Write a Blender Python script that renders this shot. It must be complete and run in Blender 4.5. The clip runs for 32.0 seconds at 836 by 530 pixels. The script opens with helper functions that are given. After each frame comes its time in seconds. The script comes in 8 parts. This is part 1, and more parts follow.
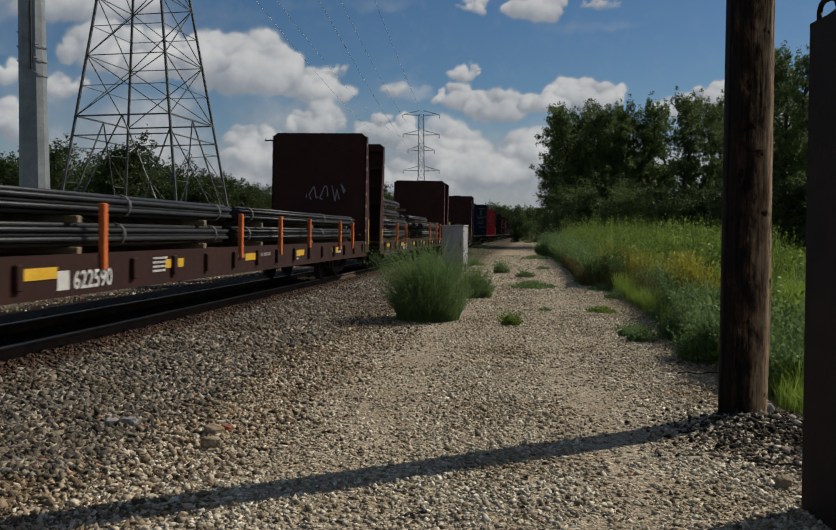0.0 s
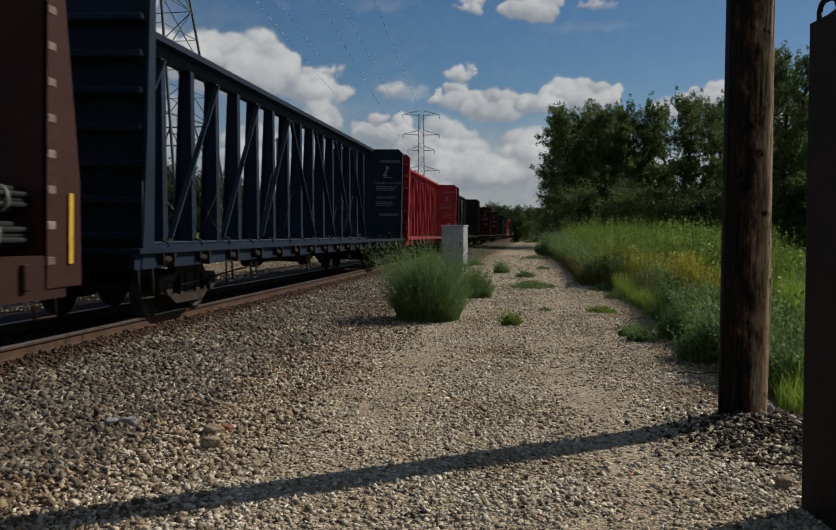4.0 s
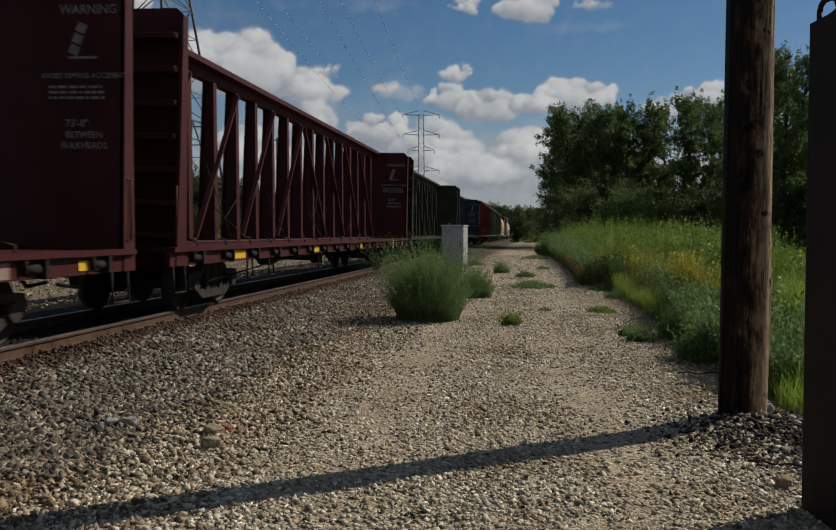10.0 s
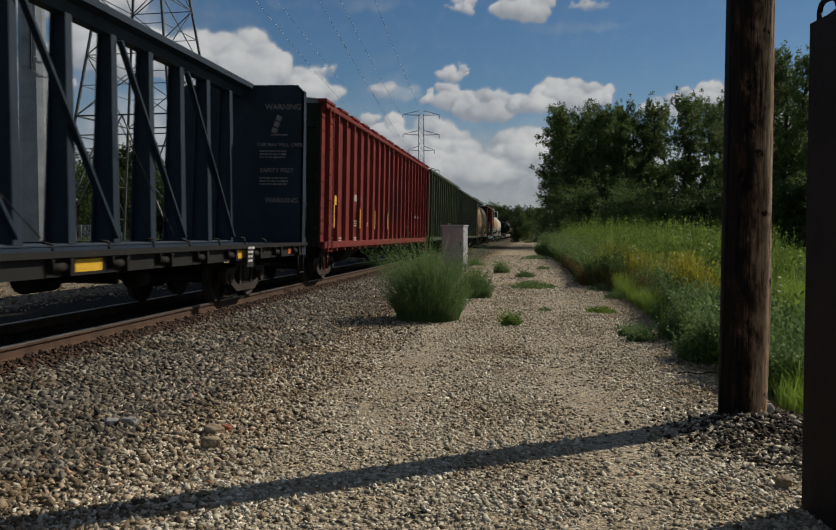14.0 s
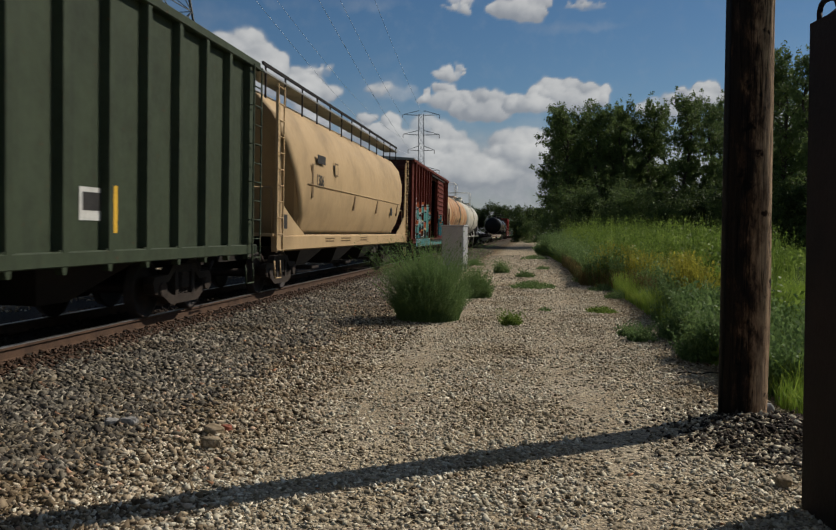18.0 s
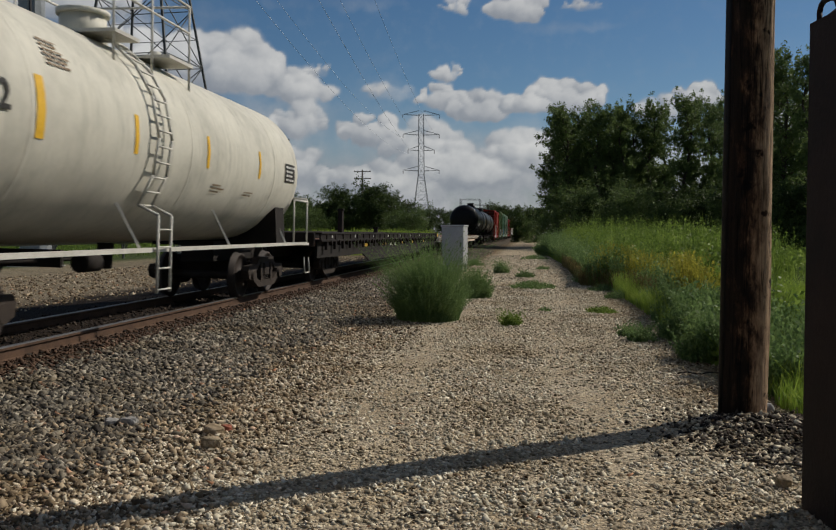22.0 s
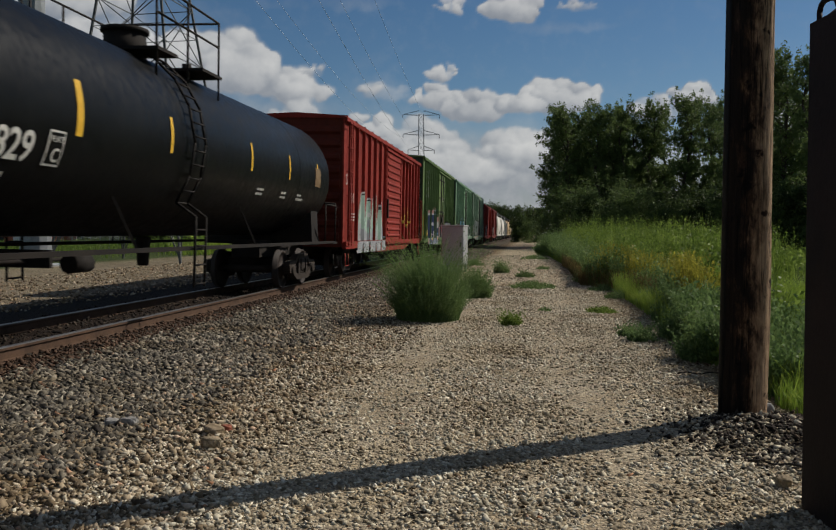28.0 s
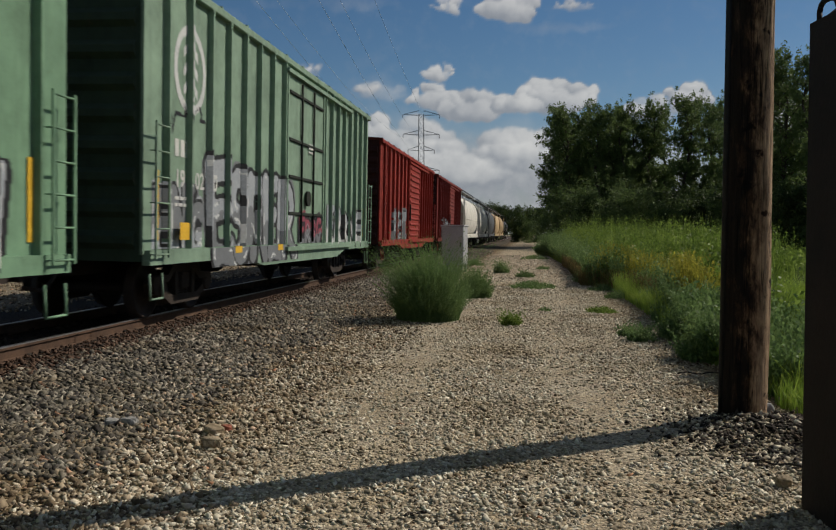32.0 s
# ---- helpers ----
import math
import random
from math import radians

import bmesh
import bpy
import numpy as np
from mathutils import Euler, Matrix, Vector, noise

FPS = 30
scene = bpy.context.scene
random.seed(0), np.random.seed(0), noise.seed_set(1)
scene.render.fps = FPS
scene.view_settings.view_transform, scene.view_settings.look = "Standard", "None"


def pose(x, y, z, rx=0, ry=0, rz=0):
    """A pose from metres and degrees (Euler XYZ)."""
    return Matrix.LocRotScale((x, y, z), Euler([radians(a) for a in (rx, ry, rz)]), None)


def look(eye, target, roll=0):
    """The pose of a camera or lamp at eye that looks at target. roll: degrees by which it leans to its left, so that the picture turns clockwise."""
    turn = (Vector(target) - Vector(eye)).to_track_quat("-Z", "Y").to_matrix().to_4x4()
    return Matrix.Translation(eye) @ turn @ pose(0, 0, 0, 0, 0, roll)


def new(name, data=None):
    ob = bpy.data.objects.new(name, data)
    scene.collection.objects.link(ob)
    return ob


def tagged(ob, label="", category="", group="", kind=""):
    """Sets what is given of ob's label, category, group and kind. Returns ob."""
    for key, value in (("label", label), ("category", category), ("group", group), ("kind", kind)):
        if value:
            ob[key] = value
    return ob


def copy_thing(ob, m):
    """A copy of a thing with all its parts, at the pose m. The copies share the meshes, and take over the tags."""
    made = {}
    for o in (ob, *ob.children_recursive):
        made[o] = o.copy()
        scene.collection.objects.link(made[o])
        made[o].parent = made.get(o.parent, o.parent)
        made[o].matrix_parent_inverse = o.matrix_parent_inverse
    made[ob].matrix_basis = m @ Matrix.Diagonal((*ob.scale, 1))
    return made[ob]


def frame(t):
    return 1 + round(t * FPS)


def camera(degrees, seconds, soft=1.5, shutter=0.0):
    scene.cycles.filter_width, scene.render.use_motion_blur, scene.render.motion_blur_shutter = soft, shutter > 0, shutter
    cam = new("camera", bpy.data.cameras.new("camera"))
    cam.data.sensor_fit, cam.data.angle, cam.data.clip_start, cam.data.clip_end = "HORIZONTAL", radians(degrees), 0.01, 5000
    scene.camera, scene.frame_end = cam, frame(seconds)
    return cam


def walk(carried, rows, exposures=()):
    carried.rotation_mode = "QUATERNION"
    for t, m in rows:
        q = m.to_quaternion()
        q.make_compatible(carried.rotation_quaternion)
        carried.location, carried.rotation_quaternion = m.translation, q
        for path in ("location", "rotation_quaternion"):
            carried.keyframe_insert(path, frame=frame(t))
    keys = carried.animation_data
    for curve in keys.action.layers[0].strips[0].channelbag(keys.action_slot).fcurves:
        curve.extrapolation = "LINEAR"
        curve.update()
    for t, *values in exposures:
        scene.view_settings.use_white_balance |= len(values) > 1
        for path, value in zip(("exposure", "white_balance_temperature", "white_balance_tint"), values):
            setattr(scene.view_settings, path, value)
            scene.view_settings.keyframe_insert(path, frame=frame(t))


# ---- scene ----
# Plan: z = 0 is the gravel road; the railway runs along +Y, left of the camera; the camera stands still at the origin.
EYE = (0.0, 0.0, 1.61)
AIM = (-1.3468, 9.9089, 1.61 - 0.380)
cam = camera(53.6, 32.0, soft=1.25, shutter=0.12)
walk(cam, [(0.0, look(EYE, AIM)), (32.0, look(EYE, AIM))], exposures=[(0.0, 0.0), (32.0, 0.0)])

TRACK_X = -6.79      # centre line of the track
RAIL_Z = 0.30        # top of the rails
SPEED = 16.25        # metres a second, towards -Y
CANT = 1.2           # lean of the cars on the canted track, degrees

# ---- light ----
SUN_TO = Vector((0.818, 0.575, 0.0))
SUN_EL = radians(40)
world = bpy.data.worlds.new("world")
scene.world = world
world.use_nodes = True
wn, wl = world.node_tree.nodes, world.node_tree.links
sky = wn.new("ShaderNodeTexSky")
sky.sky_type = "NISHITA"
sky.sun_disc = False
sky.sun_elevation = SUN_EL
sky.sun_rotation = math.atan2(SUN_TO.x, SUN_TO.y)
sky.air_density, sky.dust_density, sky.ozone_density = 1.0, 0.2, 3.0
hue = wn.new("ShaderNodeHueSaturation")
hue.inputs["Saturation"].default_value = 1.2
wl.new(sky.outputs[0], hue.inputs["Color"])
wl.new(hue.outputs[0], wn["Background"].inputs[0])
wn["Background"].inputs[1].default_value = 0.052
sun = new("sun", bpy.data.lights.new("sun", "SUN"))
sun.data.energy, sun.data.angle, sun.data.color = 4.1, radians(0.53), (1.0, 0.93, 0.82)
to_sun = Vector((SUN_TO.x * math.cos(SUN_EL), SUN_TO.y * math.cos(SUN_EL), math.sin(SUN_EL)))
sun.matrix_world = look((40, 30, 60), Vector((40, 30, 60)) - to_sun)
# ---- building kit ----
class Build:
    """Collects vertices and faces of one mesh."""

    def __init__(self):
        self.v, self.f, self.s = [], [], []

    def add(self, verts, faces, smooth=False):
        n = len(self.v)
        self.v += [tuple(p) for p in verts]
        self.f += [tuple(i + n for i in q) for q in faces]
        self.s += [smooth] * len(faces)
        return self

    def box(self, x0, x1, y0, y1, z0, z1):
        p = [(x, y, z) for z in (z0, z1) for y in (y0, y1) for x in (x0, x1)]
        return self.add(p, [(0, 2, 3, 1), (4, 5, 7, 6), (0, 1, 5, 4), (2, 6, 7, 3), (0, 4, 6, 2), (1, 3, 7, 5)])

    def slab(self, x0, x1, y0, y1, z0, z1, c=0.02):
        """A box with its upright and long edges chamfered."""
        pts = [(x0 + c, y0), (x1 - c, y0), (x1, y0 + c), (x1, y1 - c), (x1 - c, y1), (x0 + c, y1), (x0, y1 - c), (x0, y0 + c)]
        mx, my = (x0 + x1) / 2, (y0 + y1) / 2
        rings = []
        for z, k in ((z0, c), (z0 + c, 0), (z1 - c, 0), (z1, c)):
            rings.append([(x - math.copysign(k, x - mx), y - math.copysign(k, y - my), z) for x, y in pts])
        v = [p for r in rings for p in r]
        f = [tuple(range(7, -1, -1)), tuple(range(24, 32))]
        for k in range(3):
            f += [(8 * k + i, 8 * k + (i + 1) % 8, 8 * k + 8 + (i + 1) % 8, 8 * k + 8 + i) for i in range(8)]
        return self.add(v, f)

    def prism(self, pts, axis, a, b, smooth=False):
        """A polygon of (u, v) drawn along an axis from a to b. axis x: (u, v) = (y, z); y: (x, z); z: (x, y)."""
        n = len(pts)
        put = {"x": lambda u, w, k: (k, u, w), "y": lambda u, w, k: (u, k, w), "z": lambda u, w, k: (u, w, k)}[axis]
        v = [put(u, w, a) for u, w in pts] + [put(u, w, b) for u, w in pts]
        self.add(v, [tuple(range(n - 1, -1, -1)), tuple(range(n, 2 * n))])
        m = len(self.v) - 2 * n
        self.f += [(m + i, m + (i + 1) % n, m + n + (i + 1) % n, m + n + i) for i in range(n)]
        self.s += [smooth] * n
        return self

    def tube(self, p, q, r, r2=None, n=8, smooth=True):
        p, q = Vector(p), Vector(q)
        r2 = r if r2 is None else r2
        d = (q - p).normalized()
        a = d.orthogonal().normalized()
        b = d.cross(a)
        v = [p + r * (a * math.cos(t) + b * math.sin(t)) for t in (2 * math.pi * i / n for i in range(n))]
        v += [q + r2 * (a * math.cos(t) + b * math.sin(t)) for t in (2 * math.pi * i / n for i in range(n))]
        self.add(v, [tuple(range(n - 1, -1, -1)), tuple(range(n, 2 * n))])
        m = len(self.v) - 2 * n
        self.f += [(m + i, m + (i + 1) % n, m + n + (i + 1) % n, m + n + i) for i in range(n)]
        self.s += [smooth] * n
        return self

    def pipe(self, pts, r, n=6):
        for p, q in zip(pts[:-1], pts[1:]):
            self.tube(p, q, r, n=n)
        return self

    def beam(self, p, q, w, h, up=(0, 0, 1)):
        """A bar of width w and height h from p to q."""
        p, q, up = Vector(p), Vector(q), Vector(up)
        d = (q - p).normalized()
        a = d.cross(up).normalized() * w / 2
        b = a.cross(d).normalized() * h / 2
        v = [k + i * a + j * b for k in (p, q) for i, j in ((-1, -1), (1, -1), (1, 1), (-1, 1))]
        return self.add(v, [(3, 2, 1, 0), (4, 5, 6, 7), (0, 1, 5, 4), (1, 2, 6, 5), (2, 3, 7, 6), (3, 0, 4, 7)])

    def rings(self, rings, smooth=True, close=True):
        """A skin over closed rings of equal length."""
        n, m = len(rings[0]), len(rings)
        base = len(self.v)
        self.v += [tuple(p) for r in rings for p in r]
        for k in range(m - 1):
            for i in range(n):
                self.f.append((base + k * n + i, base + k * n + (i + 1) % n, base + k * n + n + (i + 1) % n, base + k * n + n + i))
                self.s.append(smooth)
        if close:
            self.f += [tuple(base + i for i in range(n - 1, -1, -1)), tuple(base + (m - 1) * n + i for i in range(n))]
            self.s += [False, False]
        return self

    def mesh(self, name, material):
        me = bpy.data.meshes.new(name)
        me.from_pydata(self.v, [], self.f)
        me.polygons.foreach_set("use_smooth", self.s)
        bm = bmesh.new()
        bm.from_mesh(me)
        bmesh.ops.recalc_face_normals(bm, faces=bm.faces)
        bm.to_mesh(me)
        bm.free()
        for m in material if isinstance(material, (list, tuple)) else [material]:
            me.materials.append(m)
        me.update()
        return me


def part(name, build, material, parent, label="", at=None):
    """Links a mesh as one part under a thing or a part."""
    me = build.mesh(name, material) if isinstance(build, Build) else build
    ob = new(name, me)
    ob.parent = parent
    if at is not None:
        ob.location = at
    return tagged(ob, label)


def thing(name, label, category, at=(0, 0, 0), group="", kind="", build=None, material=None):
    """A top-level thing: an empty at its base, or a mesh if one is given."""
    me = None if build is None else (build.mesh(name, material) if isinstance(build, Build) else build)
    ob = new(name, me)
    ob.location = at
    return tagged(ob, label, category, group, kind)


def bulk(name, verts, faces, material, smooth=False):
    """A large mesh from arrays of vertices and equal-sided faces."""
    verts, faces = np.asarray(verts, dtype=np.float32), np.asarray(faces, dtype=np.int32)
    me = bpy.data.meshes.new(name)
    k = faces.shape[1]
    me.vertices.add(len(verts))
    me.vertices.foreach_set("co", verts.ravel())
    me.loops.add(faces.size)
    me.loops.foreach_set("vertex_index", faces.ravel())
    me.polygons.add(len(faces))
    me.polygons.foreach_set("loop_start", np.arange(0, faces.size, k, dtype=np.int32))
    if smooth:
        me.polygons.foreach_set("use_smooth", np.ones(len(faces), dtype=bool))
    me.materials.append(material)
    me.update(calc_edges=True)
    return me


# ---- materials ----
def node_set(name):
    m = bpy.data.materials.new(name)
    m.use_nodes = True
    nt = m.node_tree
    return m, nt.nodes, nt.links, nt.nodes["Principled BSDF"]


def noise_node(n, l, scale, detail=4.0, rough=0.6, coord="Object", stretch=None):
    tc = n.new("ShaderNodeTexCoord")
    src = tc.outputs[coord]
    if stretch:
        mp = n.new("ShaderNodeMapping")
        mp.inputs["Scale"].default_value = stretch
        l.new(src, mp.inputs[0])
        src = mp.outputs[0]
    t = n.new("ShaderNodeTexNoise")
    t.inputs["Scale"].default_value, t.inputs["Detail"].default_value, t.inputs["Roughness"].default_value = scale, detail, rough
    l.new(src, t.inputs["Vector"])
    return t


def ramp_node(n, l, src, stops):
    r = n.new("ShaderNodeValToRGB")
    e = r.color_ramp.elements
    while len(e) < len(stops):
        e.new(0.5)
    for k, (p, c) in zip(e, stops):
        k.position = p
        k.color = (*c, 1) if len(c) == 3 else c
    l.new(src, r.inputs[0])
    return r


def mix_node(n, l, fac, a, b, mode="MIX"):
    m = n.new("ShaderNodeMix")
    m.data_type, m.blend_type = "RGBA", mode
    for sock, val in ((m.inputs["Factor"], fac), (m.inputs["A"], a), (m.inputs["B"], b)):
        if isinstance(val, (int, float)):
            sock.default_value = val
        elif isinstance(val, tuple):
            sock.default_value = (*val, 1)
        else:
            l.new(val, sock)
    return m.outputs["Result"]


def bump_node(n, l, bsdf, height, strength, distance):
    b = n.new("ShaderNodeBump")
    b.inputs["Strength"].default_value, b.inputs["Distance"].default_value = strength, distance
    l.new(height, b.inputs["Height"])
    l.new(b.outputs[0], bsdf.inputs["Normal"])


def grained(name, lo, hi, scale, rough=0.8, fine=None, bump=0.3, dist=0.01, metal=0.0, stretch=None, coord="Object"):
    """A surface whose colour runs between two tones at two scales, with fine relief."""
    m, n, l, b = node_set(name)
    t = noise_node(n, l, scale, 5, 0.6, coord, stretch)
    r = ramp_node(n, l, t.outputs[0], [(0.3, lo), (0.7, hi)])
    t2 = noise_node(n, l, fine or scale * 12, 4, 0.7, coord, stretch)
    g = ramp_node(n, l, t2.outputs[0], [(0.25, (0.62, 0.62, 0.62)), (0.75, (1.0, 1.0, 1.0))])
    l.new(mix_node(n, l, 1.0, r.outputs[0], g.outputs[0], "MULTIPLY"), b.inputs["Base Color"])
    b.inputs["Roughness"].default_value, b.inputs["Metallic"].default_value = rough, metal
    b.inputs["Specular IOR Level"].default_value = 0.25
    if bump:
        bump_node(n, l, b, t2.outputs[0], bump, dist)
    return m


def car_paint(name, colour, rough=0.5, rust=0.35, fade=0.25, grime=0.5, rust_colour=(0.11, 0.045, 0.022), spec=0.18, wear=0.85):
    """Weathered freight-car paint: sun-faded patches, streaks of rust and grime that run down, specks."""
    m, n, l, b = node_set(name)
    big = noise_node(n, l, 0.7, 4, 0.6)
    pale = tuple(min(1.0, c * 1.3 + 0.012) for c in colour)
    dark = tuple(c * 0.72 for c in colour)
    base = ramp_node(n, l, big.outputs[0], [(0.28, dark), (0.5, colour), (0.78, tuple(c * (1 - fade) + p * fade for c, p in zip(colour, pale)))])
    streak = noise_node(n, l, 1.0, 6, 0.65, stretch=(5.0, 5.0, 0.35))
    sr = ramp_node(n, l, streak.outputs[0], [(0.52, (0, 0, 0)), (0.74, (1, 1, 1))])
    mul = n.new("ShaderNodeMath")
    mul.operation = "MULTIPLY"
    mul.inputs[1].default_value = grime
    l.new(sr.outputs[0], mul.inputs[0])
    col = mix_node(n, l, mul.outputs[0], base.outputs[0], tuple(c * 0.45 + 0.003 for c in colour))
    mid = noise_node(n, l, 2.6, 7, 0.72)
    mr = ramp_node(n, l, mid.outputs[0], [(0.3, (0.72, 0.71, 0.7)), (0.5, (1, 1, 1)), (0.72, (1.22, 1.2, 1.18))])
    col = mix_node(n, l, wear, col, mr.outputs[0], "MULTIPLY")
    scuff = noise_node(n, l, 1.0, 9, 0.8, stretch=(1.5, 3.5, 9.0))
    sc = ramp_node(n, l, scuff.outputs[0], [(0.63, (0, 0, 0)), (0.7, (0.6 * wear,) * 3)])
    col = mix_node(n, l, sc.outputs[0], col, tuple(min(1.0, c * 1.5 + 0.02) for c in colour))
    spots = noise_node(n, l, 6.0, 8, 0.75)
    sp = ramp_node(n, l, spots.outputs[0], [(0.66 - 0.12 * rust, (0, 0, 0)), (0.74 - 0.08 * rust, (1, 1, 1))])
    mul2 = n.new("ShaderNodeMath")
    mul2.operation = "MULTIPLY"
    mul2.inputs[1].default_value = min(1.0, rust * 2)
    l.new(sp.outputs[0], mul2.inputs[0])
    col = mix_node(n, l, mul2.outputs[0], col, rust_colour)
    l.new(col, b.inputs["Base Color"])
    rr = ramp_node(n, l, spots.outputs[0], [(0.3, (rough, rough, rough)), (0.75, (min(1, rough + 0.3),) * 3)])
    l.new(rr.outputs[0], b.inputs["Roughness"])
    b.inputs["Specular IOR Level"].default_value = spec
    wave = noise_node(n, l, 1.4, 3, 0.5)
    bump_node(n, l, b, mix_node(n, l, 0.12, wave.outputs[0], spots.outputs[0]), 0.3 * wear, 0.016)
    return m


def leafy(name, lo, hi, rough=0.55):
    """Leaves: each clump its own green, a little light passes through."""
    m, n, l, b = node_set(name)
    geo = n.new("ShaderNodeNewGeometry")
    r = ramp_node(n, l, geo.outputs["Random Per Island"], [(0.0, lo), (0.55, tuple((a + c) / 2 for a, c in zip(lo, hi))), (1.0, hi)])
    big = noise_node(n, l, 0.35, 3, 0.5)
    g = ramp_node(n, l, big.outputs[0], [(0.3, (0.65, 0.7, 0.6)), (0.7, (1.1, 1.05, 1.0))])
    col = mix_node(n, l, 1.0, r.outputs[0], g.outputs[0], "MULTIPLY")
    l.new(col, b.inputs["Base Color"])
    b.inputs["Roughness"].default_value = rough
    b.inputs["Specular IOR Level"].default_value = 0.15
    tr = n.new("ShaderNodeBsdfTranslucent")
    l.new(col, tr.inputs[0])
    mx = n.new("ShaderNodeMixShader")
    mx.inputs[0].default_value = 0.42
    l.new(b.outputs[0], mx.inputs[1])
    l.new(tr.outputs[0], mx.inputs[2])
    l.new(mx.outputs[0], n["Material Output"].inputs[0])
    return m
# ---- materials of the place ----
def ground_material():
    """One sheet: grey ballast beside the rails, pale limestone road, brown stains between them, dirt under the weeds."""
    m, n, l, b = node_set("ground_gravel")
    geo = n.new("ShaderNodeNewGeometry")
    sep = n.new("ShaderNodeSeparateXYZ")
    l.new(geo.outputs["Position"], sep.inputs[0])
    wob = noise_node(n, l, 0.5, 4, 0.65)
    add = n.new("ShaderNodeMath")
    add.operation = "MULTIPLY_ADD"
    add.inputs[1].default_value = 1.7
    l.new(wob.outputs[0], add.inputs[0])
    l.new(sep.outputs[0], add.inputs[2])
    span = n.new("ShaderNodeMapRange")
    span.inputs["From Min"].default_value, span.inputs["From Max"].default_value = -30.0, 10.0
    l.new(add.outputs[0], span.inputs[0])
    at = lambda x: (x + 0.85 + 30.0) / 40.0
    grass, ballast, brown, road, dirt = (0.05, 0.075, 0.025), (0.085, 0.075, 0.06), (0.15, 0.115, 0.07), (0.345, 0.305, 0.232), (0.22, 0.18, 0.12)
    # near-black from -10.9 to -5.9: oil and the train's shadow in one colour
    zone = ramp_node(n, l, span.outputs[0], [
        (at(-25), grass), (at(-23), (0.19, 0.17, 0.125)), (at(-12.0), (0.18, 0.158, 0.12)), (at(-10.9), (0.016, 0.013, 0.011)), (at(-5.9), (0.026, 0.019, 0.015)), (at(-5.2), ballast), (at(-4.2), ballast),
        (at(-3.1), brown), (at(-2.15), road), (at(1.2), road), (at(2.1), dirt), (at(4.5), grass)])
    cell = n.new("ShaderNodeTexVoronoi")
    cell.inputs["Scale"].default_value = 44.0
    cell.inputs["Randomness"].default_value = 1.0
    tc = n.new("ShaderNodeTexCoord")
    l.new(tc.outputs["Object"], cell.inputs["Vector"])
    hue = n.new("ShaderNodeSeparateColor")
    l.new(cell.outputs["Color"], hue.inputs[0])
    peb = ramp_node(n, l, hue.outputs[0], [(0.0, (0.45, 0.43, 0.42)), (0.5, (0.95, 0.92, 0.9)), (1.0, (1.5, 1.42, 1.3))])
    col = mix_node(n, l, 1.0, zone.outputs[0], peb.outputs[0], "MULTIPLY")
    big = noise_node(n, l, 0.9, 6, 0.7)
    patch = ramp_node(n, l, big.outputs[0], [(0.3, (0.7, 0.62, 0.51)), (0.58, (1.06, 1.04, 1.01))])
    l.new(mix_node(n, l, 1.0, col, patch.outputs[0], "MULTIPLY"), b.inputs["Base Color"])
    b.inputs["Roughness"].default_value = 0.92
    b.inputs["Specular IOR Level"].default_value = 0.08
    inv = n.new("ShaderNodeMath")
    inv.operation = "SUBTRACT"
    inv.inputs[0].default_value = 1.0
    l.new(cell.outputs["Distance"], inv.inputs[1])
    bump_node(n, l, b, inv.outputs[0], 0.9, 0.016)
    return m


def stone_material(name, stops):
    """Crushed stone, every stone its own tone."""
    m, n, l, b = node_set(name)
    geo = n.new("ShaderNodeNewGeometry")
    r = ramp_node(n, l, geo.outputs["Random Per Island"], stops)
    t = noise_node(n, l, 60.0, 4, 0.7)
    g = ramp_node(n, l, t.outputs[0], [(0.3, (0.75, 0.74, 0.72)), (0.7, (1.1, 1.1, 1.1))])
    big = noise_node(n, l, 0.75, 5, 0.65)
    soil = ramp_node(n, l, big.outputs[0], [(0.34, (0.74, 0.66, 0.55)), (0.56, (1.1, 1.09, 1.07))])
    col = mix_node(n, l, 1.0, r.outputs[0], g.outputs[0], "MULTIPLY")
    l.new(mix_node(n, l, 1.0, col, soil.outputs[0], "MULTIPLY"), b.inputs["Base Color"])
    b.inputs["Roughness"].default_value = 0.9
    b.inputs["Specular IOR Level"].default_value = 0.15
    bump_node(n, l, b, t.outputs[0], 0.4, 0.004)
    return m


M_GROUND = ground_material()
M_BALLAST = stone_material("ballast_stone", [(0.0, (0.035, 0.031, 0.028)), (0.42, (0.112, 0.102, 0.084)), (0.6, (0.15, 0.128, 0.095)), (0.88, (0.235, 0.21, 0.168)), (0.98, (0.34, 0.31, 0.25)), (1.0, (0.26, 0.13, 0.075))])
M_LIME = stone_material("limestone_gravel", [(0.0, (0.115, 0.092, 0.06)), (0.3, (0.33, 0.293, 0.222)), (0.8, (0.51, 0.465, 0.365)), (1.0, (0.76, 0.71, 0.58))])
M_BROWNSTONE = stone_material("stained_gravel", [(0.0, (0.05, 0.036, 0.024)), (0.45, (0.205, 0.155, 0.098)), (0.85, (0.43, 0.355, 0.255)), (0.97, (0.55, 0.49, 0.39)), (1.0, (0.36, 0.17, 0.09))])
# oily stone with the shade under the train put into its colour
M_DARKSTONE = stone_material("shaded_oily_stone", [(0.0, (0.016, 0.013, 0.011)), (0.7, (0.04, 0.032, 0.026)), (1.0, (0.085, 0.064, 0.047))])
M_RAIL_RUST = grained("rusty_rail_steel", (0.058, 0.033, 0.02), (0.12, 0.067, 0.04), 3.0, 0.85, 40, 0.4, 0.004)
M_RAIL_HEAD = grained("worn_rail_head", (0.23, 0.2, 0.18), (0.36, 0.33, 0.31), 5.0, 0.35, 60, 0.1, 0.001, metal=0.9)
M_TIE = grained("creosoted_timber", (0.035, 0.025, 0.02), (0.085, 0.062, 0.047), 3.0, 0.9, 30, 0.6, 0.01, stretch=(1, 6, 6))
